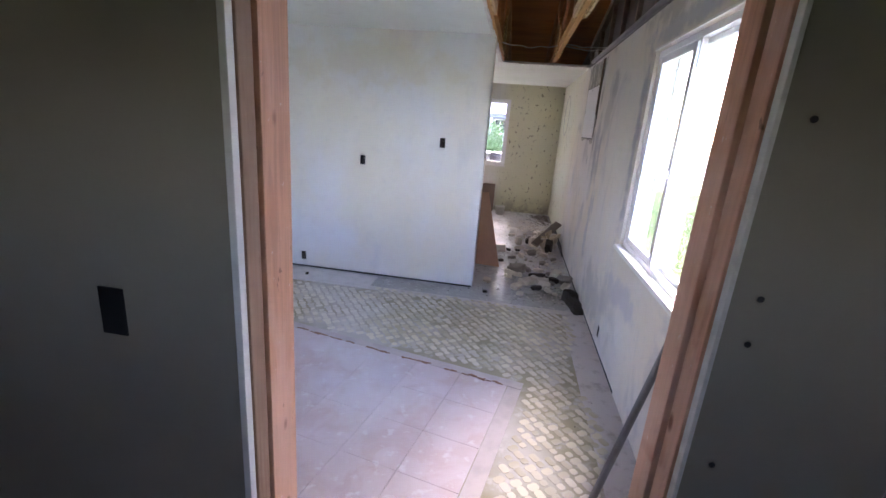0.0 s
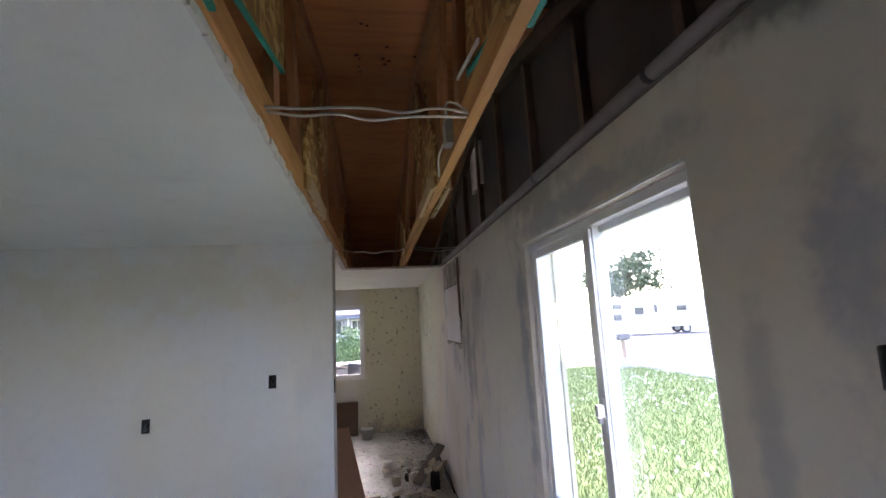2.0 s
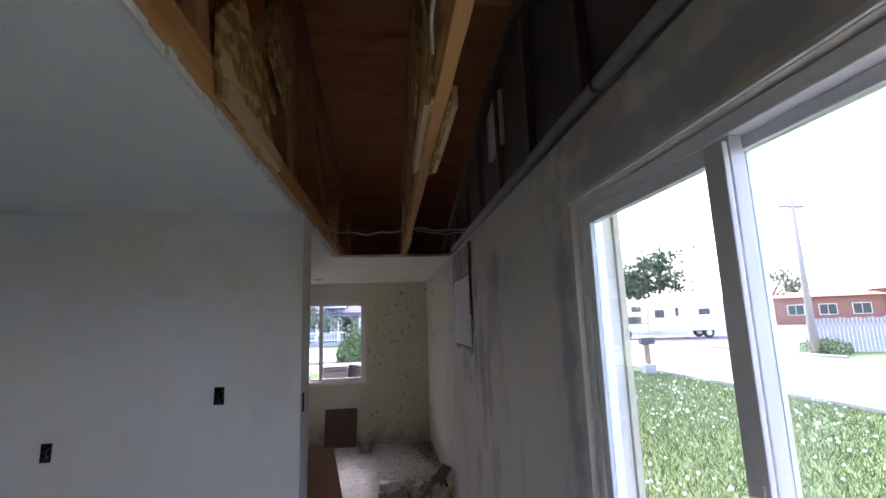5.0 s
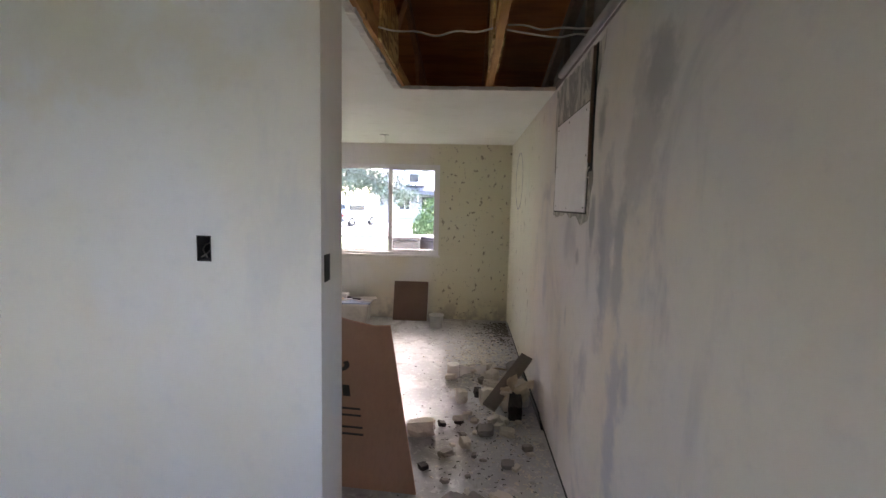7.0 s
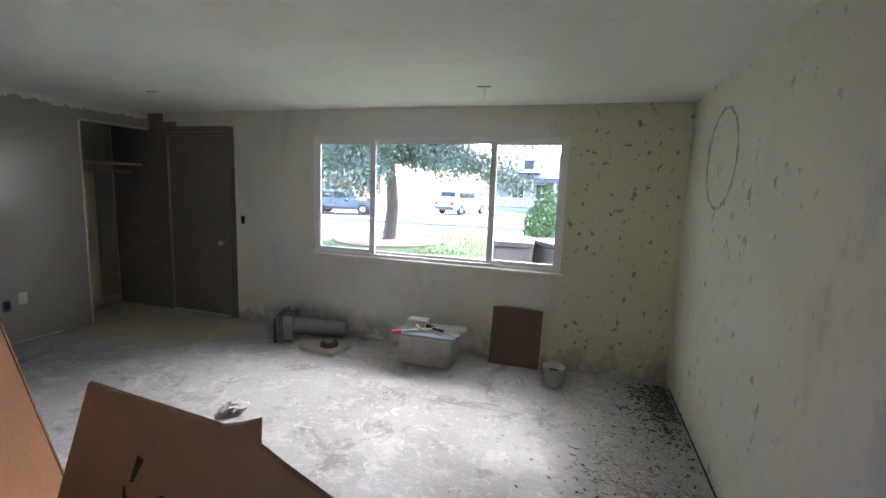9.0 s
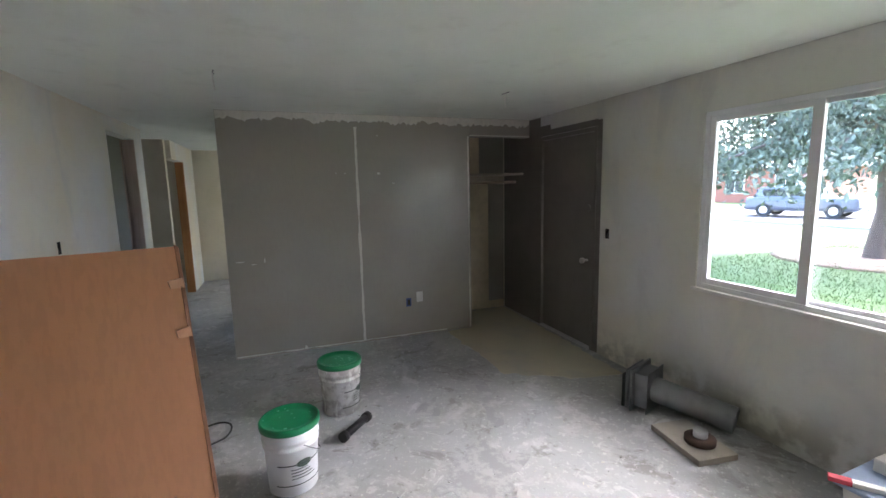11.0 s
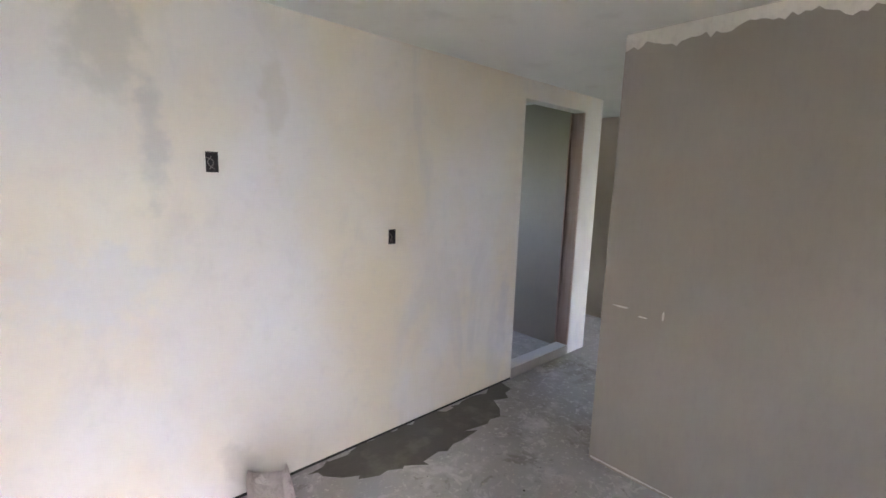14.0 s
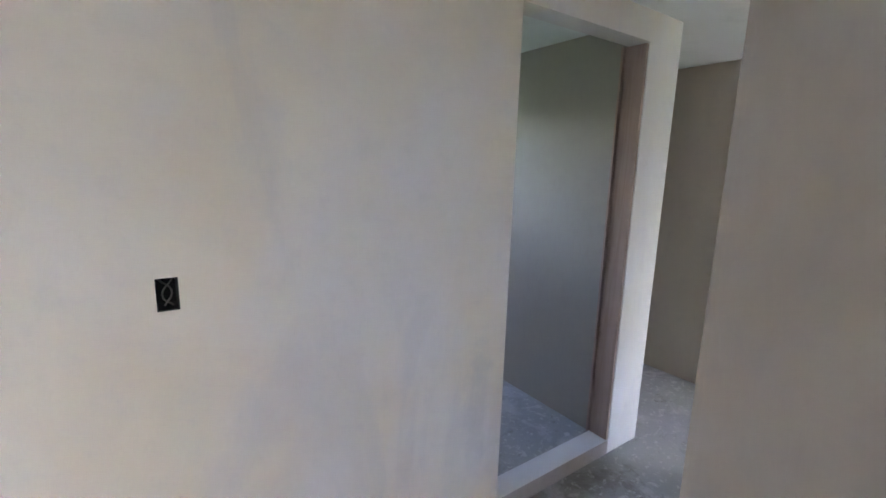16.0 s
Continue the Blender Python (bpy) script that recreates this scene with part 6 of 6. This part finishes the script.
part("pale_edge", boxes((0.2255, 0.231, -0.006, 0.006, 0.0, 0.515), (-0.225, 0.225, -0.006, 0.006, 0.5155, 0.521)), MUD, bo, "pale dusty edge")
ob = thing("white_pail", None, None, "small open white pail with dark residue", "pail")
part("body", lathe(bmesh.new(), [(0.07, 0), (0.09, 0.145), (0.097, 0.15), (0.095, 0.155), (0.088, 0.153), (0.075, 0.1)], 28, (-0.165, 7.39, 0.002)), plain("pail_white", (0.62, 0.62, 0.58), 0.5, var=0.2), ob)
part("residue", lathe(bmesh.new(), [(0.078, 0.1), (0.05, 0.115), (0.001, 0.12)], 20, (-0.165, 7.39, 0.002)), plain("dark_residue", (0.08, 0.07, 0.06), 0.9), ob)

# sheet-metal duct boot
GALV = plain("galvanised_sheet", (0.26, 0.275, 0.275), 0.36, 0.9, var=0.2)
ob = thing("duct_boot", None, None, "galvanised round duct with a square flanged boot lying by the wall", "duct", at=pose(-2.73, 7.46, 0.002, 0, 0, 22))
bm = bmesh.new()
tube(bm, (0.02, 0, 0.15), (0.52, 0.03, 0.09), 0.085, 0.085, 28, caps=False)
tube(bm, (0.02, 0, 0.15), (0.52, 0.03, 0.09), 0.08, 0.08, 28, caps=False)
part("pipe", bm, GALV, ob)
bm = bmesh.new()
box(bm, -0.06, 0.03, -0.11, 0.11, 0.03, 0.27, bevel=0.004)
part("boot", bm, GALV, ob)
for d in ((-0.075, -0.06, -0.15, 0.15, 0.0, 0.30), (-0.115, -0.10, -0.13, 0.13, 0.004, 0.285), (0.03, 0.037, -0.13, 0.13, 0.0, 0.29)):
    part("flange", boxes(d, bevel=0.002), GALV, ob)
part("grille", boxes((-0.145, -0.125, -0.12, 0.12, 0.0, 0.24), bevel=0.003), BLACK, ob, "dark register grille")
ob = thing("register_tray", None, None, "flat metal tray with a coil of tape on it", "tray", at=pose(-2.285, 7.35, 0.002, 0, 0, -8))
part("pan", boxes((-0.2, 0.2, -0.13, 0.13, 0.03, 0.036), (-0.2, 0.2, -0.13, -0.124, 0.0, 0.03), (-0.2, 0.2, 0.124, 0.13, 0.0, 0.03), (-0.2, -0.194, -0.124, 0.124, 0.0, 0.03), (0.194, 0.2, -0.124, 0.124, 0.0, 0.03), bevel=0.001), plain("tray_metal", (0.42, 0.38, 0.33), 0.5, 0.4), ob)
co = thing("tape_coil", None, None, "brown tape coil with a metal core on the tray", "tape roll", at=pose(-2.24, 7.36, 0.04))
part("coil", lathe(bmesh.new(), [(0.05, 0), (0.085, 0), (0.085, 0.03), (0.05, 0.035)], 24), plain("brown_coil", (0.09, 0.05, 0.035), 0.7), co)
part("core", lathe(bmesh.new(), [(0.04, 0.0), (0.04, 0.075), (0.034, 0.078), (0.034, 0.02)], 20), STEEL, co)

# crumpled rag
bm = bmesh.new()
bmesh.ops.create_icosphere(bm, subdivisions=3, radius=0.08)
for v in bm.verts:
    n1 = noise.noise(v.co * 28) * 0.04 + noise.noise(v.co * 60) * 0.015
    v.co += v.co.normalized() * n1
    v.co.z = max(v.co.z * 0.4 + 0.028, 0.0)
for f in bm.faces:
    f.smooth = False
thing("crumpled_rag", bm, plain("rag_cloth", (0.5, 0.48, 0.47), 0.9, var=0.25, scale=20), "crumpled pale paper rag on the floor", "rag", at=pose(-2.2, 6.12, 0.001))

# ceiling hooks with wire ends
for x, y in ((-3.525, 4.775), (-3.645, 6.805), (-0.775, 7.04), (-0.695, 4.665)):
    h = thing("ceiling_wire", None, None, "short bent wire end hanging from the ceiling", "wire", "ceiling wires")
    cable("wire", [(x - 0.05, y, 2.296), (x, y, 2.293), (x + 0.05, y + 0.01, 2.294)], 0.004, plain("grey_wire", (0.25, 0.25, 0.25), 0.6), h)
    cable("wire_end", [(x, y, 2.294), (x + 0.01, y, 2.25), (x - 0.005, y + 0.005, 2.19)], 0.004, WHITE, h)

ROOM = Vector((0, 0, 0))
# grey pole with black cap in the kitchen corner
ob = thing("grey_pole", None, None, "grey plastic pole with a black cap leaning on the wall", "pole")
P0, P1 = Vector((0.23, 0.70, 0.006)), Vector((0.668, 0.93, 1.61))
bm = bmesh.new()
tube(bm, P0, P1, 0.0125, 0.0125, 18)
part("tube", bm, plain("grey_pvc", (0.15, 0.15, 0.155), 0.5), ob)
bm = bmesh.new()
d = (P1 - P0).normalized()
tube(bm, P1 - d * 0.03, P1 + d * 0.03, 0.019, 0.02, 18)
part("cap", bm, BLACK, ob, "black end cap")


# ---- rubble along the gable wall ----
ROOM = Vector((0, 0.06, 0))
def chunk(at, size, rot, mat, seed, name="plaster_chunk", label="broken lump of white plaster on the floor", cat="rubble"):
    bm = bmesh.new()
    bmesh.ops.create_cube(bm, size=1.0)
    bmesh.ops.subdivide_edges(bm, edges=bm.edges, cuts=2, use_grid_fill=True)
    r = random.Random(seed)
    for v in bm.verts:
        k = 1 - 0.16 * (abs(v.co.x) + abs(v.co.y) + abs(v.co.z) - 0.75)
        v.co *= k
        v.co += Vector((r.gauss(0, 0.035), r.gauss(0, 0.035), r.gauss(0, 0.035)))
        v.co = Vector((v.co.x * size[0], v.co.y * size[1], v.co.z * size[2]))
    M = Euler([radians(a) for a in rot]).to_matrix()
    for v in bm.verts:
        v.co = M @ v.co
    low = min(v.co.z for v in bm.verts)
    for v in bm.verts:
        v.co.z -= low
    return thing(name, bm, mat, label, cat, "rubble", at=pose(*at))


m = Mat("broken_plaster", (0.62, 0.58, 0.5), 0.9)
m.mix(m.ramp(m.noise(9, 4), 0.45, 0.65), (0.48, 0.44, 0.37), 0.8)
m.bump(m.noise(30, 4), 0.5, 0.01)
CHUNK = m.done()
DKCHUNK = plain("dark_debris", (0.045, 0.036, 0.03), 0.9, var=0.3)
GREYCH = plain("grey_debris", (0.26, 0.24, 0.22), 0.9, var=0.3)
big = [((0.22, 3.78), (0.19, 0.12, 0.06)), ((0.10, 3.62), (0.12, 0.08, 0.04)), ((0.36, 3.86), (0.16, 0.1, 0.05)), ((0.38, 3.72), (0.1, 0.12, 0.05)), ((0.06, 4.0), (0.2, 0.1, 0.05)), ((0.52, 4.05), (0.1, 0.09, 0.09)),
       ((-0.20, 3.72), (0.14, 0.08, 0.03)), ((0.13, 5.38), (0.09, 0.08, 0.1)), ((-0.13, 4.86), (0.18, 0.13, 0.1)), ((0.38, 5.70), (0.1, 0.09, 0.14)), ((0.42, 5.58), (0.24, 0.1, 0.07)), ((0.3, 3.9), (0.08, 0.1, 0.04)),
       ((0.16, 4.75), (0.07, 0.06, 0.05)), ((0.47, 5.3), (0.14, 0.1, 0.16)), ((0.57, 5.35), (0.1, 0.12, 0.2)), ((0.33, 5.35), (0.12, 0.1, 0.12))]
rng = random.Random(60)
for i, ((x, y), s) in enumerate(big):
    chunk((x, y, 0.002), s, (rng.uniform(-15, 15), rng.uniform(-15, 15), rng.uniform(0, 180)), CHUNK, 100 + i)
for i, ((x, y), s, g) in enumerate([((0.1, 4.06), (0.18, 0.14, 0.1), 1), ((0.32, 4.0), (0.2, 0.05, 0.04), 0), ((0.47, 3.9), (0.14, 0.08, 0.05), 0), ((0.30, 3.62), (0.1, 0.07, 0.04), 0), ((0.12, 5.05), (0.06, 0.05, 0.04), 0), ((0.0, 5.0), (0.05, 0.05, 0.03), 0), ((0.26, 5.5), (0.08, 0.06, 0.06), 0),
                                    ((0.52, 5.18), (0.17, 0.1, 0.13), 0), ((0.3, 4.9), (0.1, 0.08, 0.05), 1), ((0.62, 6.05), (0.1, 0.16, 0.1), 1), ((0.6, 3.95), (0.12, 0.16, 0.05), 1), ((-0.08, 4.5), (0.05, 0.05, 0.03), 0)]):
    chunk((x, y, 0.002), s, (rng.uniform(-15, 15), rng.uniform(-15, 15), rng.uniform(0, 180)), GREYCH if g else DKCHUNK, 200 + i, "debris_piece", "dark broken debris piece on the floor")
for i in range(60):
    x, y = rng.uniform(0.0, 0.66), rng.uniform(3.55, 6.3)
    if i < 30:
        x, y = 0.66 - abs(rng.gauss(0, 0.22)), rng.gauss(5.3, 0.35) if i % 2 else rng.gauss(3.85, 0.18)
    k = rng.uniform(0.02, 0.075)
    chunk((x if x < 0.6 else 0.6, y, 0.002), (k * 1.4, k, k * 0.6), (rng.uniform(-20, 20), rng.uniform(-20, 20), rng.uniform(0, 180)), CHUNK if i % 3 else GREYCH, 300 + i)
# torn insulation and boards on the pile
WOOLM = plain("insulation_wool", (0.6, 0.52, 0.38), 0.95, var=0.3, scale=14)
for i, (x, y, z, l) in enumerate(((0.5, 5.34, 0.17, 0.2), (0.44, 5.28, 0.12, 0.16), (0.57, 5.27, 0.14, 0.22))):
    bm = bmesh.new()
    bmesh.ops.create_icosphere(bm, subdivisions=2, radius=0.5)
    for v in bm.verts:
        v.co += v.co.normalized() * noise.noise(v.co * 5 + Vector((i, 0, 0))) * 0.35
        v.co = Vector((v.co.x * 0.09, v.co.y * 0.1, v.co.z * l))
    thing("insulation_tuft", bm, WOOLM, "cream torn insulation tuft on the rubble", "insulation", "rubble", at=pose(x, y, z, 20 * i, 25, 40 * i))
bm = bmesh.new()
box(bm, -0.05, 0.05, -0.30, 0.30, -0.012, 0.012, bevel=0.003)
thing("broken_board", bm, plain("grey_old_board", (0.2, 0.17, 0.15), 0.85, var=0.2), "grey broken board propped on the rubble", "board", "rubble", at=pose(0.49, 5.37, 0.2, 24, 18, -28))
bm = bmesh.new()
box(bm, -0.006, 0.006, -0.36, 0.36, -0.07, 0.07, bevel=0.002)
thing("black_strip", bm, BLACK, "black flat strip leaning on the wall foot", "strip", "rubble", at=pose(0.645, 5.35, 0.13, 10, -14, 2))
# coil of paper tape
ob = thing("paper_coil", None, None, "curled roll of pale wallpaper on the floor", "paper roll", at=pose(0.05, 5.91, 0.002, 0, 0, 15))
part("roll", lathe(bmesh.new(), [(0.05, 0), (0.055, 0.0), (0.055, 0.11), (0.05, 0.11), (0.035, 0.10)], 20), WHITE, ob)
bm = bmesh.new()
rows = []
for i in range(13):
    f = i / 12
    rows.append([bm.verts.new((0.055 + 0.24 * f, -0.03 + 0.06 * math.sin(f * 3.4), z * (1 - 0.5 * math.sin(f * 3.0)) + 0.002)) for z in (0.0, 0.11)])
for a, b in zip(rows, rows[1:]):
    bm.faces.new((a[0], b[0], b[1], a[1]))
bmesh.ops.solidify(bm, geom=bm.faces, thickness=0.002)
part("loose_end", bm, WHITE, ob)
cable("bent_hose", [(0.50, 5.75, 0.01), (0.38, 5.78, 0.02), (0.34, 5.92, 0.03), (0.42, 6.05, 0.03), (0.54, 6.06, 0.02)], 0.009, plain("tan_hose", (0.25, 0.18, 0.12), 0.6), None, "bent brown strip of trim on the floor", "strip")
# old shoe-like dark clod by the wall
for i, (x, y, s, z) in enumerate(((0.6, 3.42, (0.1, 0.13, 0.11), 0.0), (0.62, 3.30, (0.1, 0.16, 0.07), 0.0), (0.64, 3.18, (0.09, 0.1, 0.05), 0.0))):
    chunk((x, y, 0.002), s, (rng.uniform(-15, 15), rng.uniform(-15, 15), rng.uniform(0, 40)), DKCHUNK, 300 + i, "dark_clod", "dark sooty clod against the wall foot")

# fine litter
def litter(name, n, place, mat, seed, size, label):
    r = random.Random(seed)
    verts, faces = [], []
    for _ in range(n):
        x, y = place(r)
        if x > 0.685:
            continue
        a, l, w, h = r.uniform(0, math.tau), size * r.uniform(0.4, 1.8), size * r.uniform(0.2, 0.7), size * r.uniform(0.1, 0.5)
        c, s = math.cos(a), math.sin(a)
        i = len(verts)
        for zz in (0.001, 0.001 + h):
            for u, v in ((-l, -w), (l, -w * 0.7), (l * 0.8, w), (-l * 0.9, w)):
                k = 1 if zz < 0.0015 else 0.75
                verts.append((x + (u * c - v * s) * k, y + (u * s + v * c) * k, zz))
        faces += [(i + 4, i + 5, i + 6, i + 7), (i, i + 1, i + 5, i + 4), (i + 1, i + 2, i + 6, i + 5), (i + 2, i + 3, i + 7, i + 6), (i + 3, i, i + 4, i + 7)]
    me = bpy.data.meshes.new(name)
    me.from_pydata(verts, [], faces)
    me.materials.append(mat)
    tagged(new(name, me), label, "litter", kind="stuff").location = ROOM


DIRT = plain("brown_dirt", (0.12, 0.1, 0.08), 0.95)
litter("plaster_crumbs", 900, lambda r: (0.66 - abs(r.gauss(0, 0.25)), r.uniform(3.3, 6.3)), CHUNK, 1, 0.009, "scattered plaster crumbs along the wall")
litter("wall_shavings", 700, lambda r: (0.36 + r.gauss(0, 0.17), r.gauss(6.45, 0.35)), CHUNK, 2, 0.014, "pale scraped paper shavings near the corner")
litter("dark_grit", 700, lambda r: (0.6 - abs(r.gauss(0, 0.4)), r.uniform(3.3, 7.6)), DKCHUNK, 3, 0.007, "dark grit scattered over the floor")
litter("corner_dirt", 420, lambda r: (0.68 - abs(r.gauss(0, 0.16)), 7.75 - abs(r.gauss(0, 0.45))), DIRT, 4, 0.014, "dark heap of dirt in the corner")
litter("floor_specks", 260, lambda r: (r.uniform(-4.8, 0.5), r.uniform(4.2, 7.6)), CHUNK, 5, 0.006, "white plaster specks on the concrete")
litter("floor_grit", 200, lambda r: (r.uniform(-4.8, 0.5), r.uniform(4.2, 7.6)), DKCHUNK, 6, 0.005, "dark grit on the concrete")
litter("kitchen_grit", 160, lambda r: (r.uniform(-2.5, 0.6), r.uniform(1.5, 3.5)), DKCHUNK, 7, 0.006, "dark grit on the old vinyl")
chunk((-0.2, 3.4, 0.004), (0.04, 0.03, 0.02), (0, 0, 30), DKCHUNK, 401, "debris_piece", "small dark debris on the vinyl")
chunk((-1.95, 3.25, 0.013), (0.03, 0.03, 0.02), (0, 0, 30), DKCHUNK, 402, "debris_piece", "small dark debris on the pale board")

ROOM = Vector((0, 0, 0))
# ---- mosaic pattern cells of the old vinyl, last ----
S = 0.068
cells = {}
for kind, (w, h, c) in {"long": (0.056, 0.04, 0.01), "square": (0.036, 0.036, 0.008)}.items():
    bm = bmesh.new()
    pts = [(-w / 2 + c, -h / 2), (w / 2 - c, -h / 2), (w / 2, -h / 2 + c), (w / 2, h / 2 - c), (w / 2 - c, h / 2), (-w / 2 + c, h / 2), (-w / 2, h / 2 - c), (-w / 2, -h / 2 + c)]
    quad_solid(bm, [(x, y, 0.0) for x, y in pts], (0, 0, 0.0035))
    cells[kind] = bm
mosaic = thing("mosaic_vinyl_floor", None, None, "worn olive and cream mosaic-pattern sheet vinyl", "floor", kind="structure")
meshes = {}
for kind, bm in cells.items():
    meshes[kind] = mesh_of("vinyl_cell_" + kind, bm, MOSAIC)
rest_v, rest_f = [], []
count = 0
rng = random.Random(8)
R = radians(36)
for i in range(-70, 70):
    for j in range(-70, 70):
        x0, y0 = i * 0.06, j * 0.048
        x = -1.2 + x0 * math.cos(R) - y0 * math.sin(R)
        y = 1.9 + x0 * math.sin(R) + y0 * math.cos(R)
        if not (-3.3 < x < 0.52 + 0.05 * math.sin(y * 5) and 0.45 < y < 3.22 and (y < 3.12 or x > -1.2)):
            continue
        u, v = (x - CX) * ca + (y - CY) * sa, -(x - CX) * sa + (y - CY) * ca
        if u < 0.05 and v < 0.05:
            continue
        if rng.random() < 0.06:
            continue
        square = (i + j) % 3 == 0
        me = meshes["square" if square else "long"]
        rot = R + (math.pi / 2 if (i + j) % 3 == 1 else 0.0)
        near_strip = x > -0.15 and 1.2 < y < 2.9
        if near_strip and count < 300:
            count += 1
            o = new("vinyl_cell", me)
            o.parent = mosaic
            o.matrix_world = Matrix.Translation((x, y, 0.0022)) @ Matrix.Rotation(rot, 4, "Z")
        else:
            M = Matrix.Translation((x, y, 0.0022)) @ Matrix.Rotation(rot, 4, "Z")
            k = len(rest_v)
            rest_v += [tuple(M @ w.co) for w in me.vertices]
            rest_f += [tuple(k + q for q in p.vertices) for p in me.polygons]
me = bpy.data.meshes.new("vinyl_pattern")
me.from_pydata(rest_v, [], rest_f)
me.materials.append(MOSAIC_REST)
o = new("vinyl_pattern", me)
o.parent = mosaic
tagged(o, "worn mosaic vinyl pattern", kind="stuff")
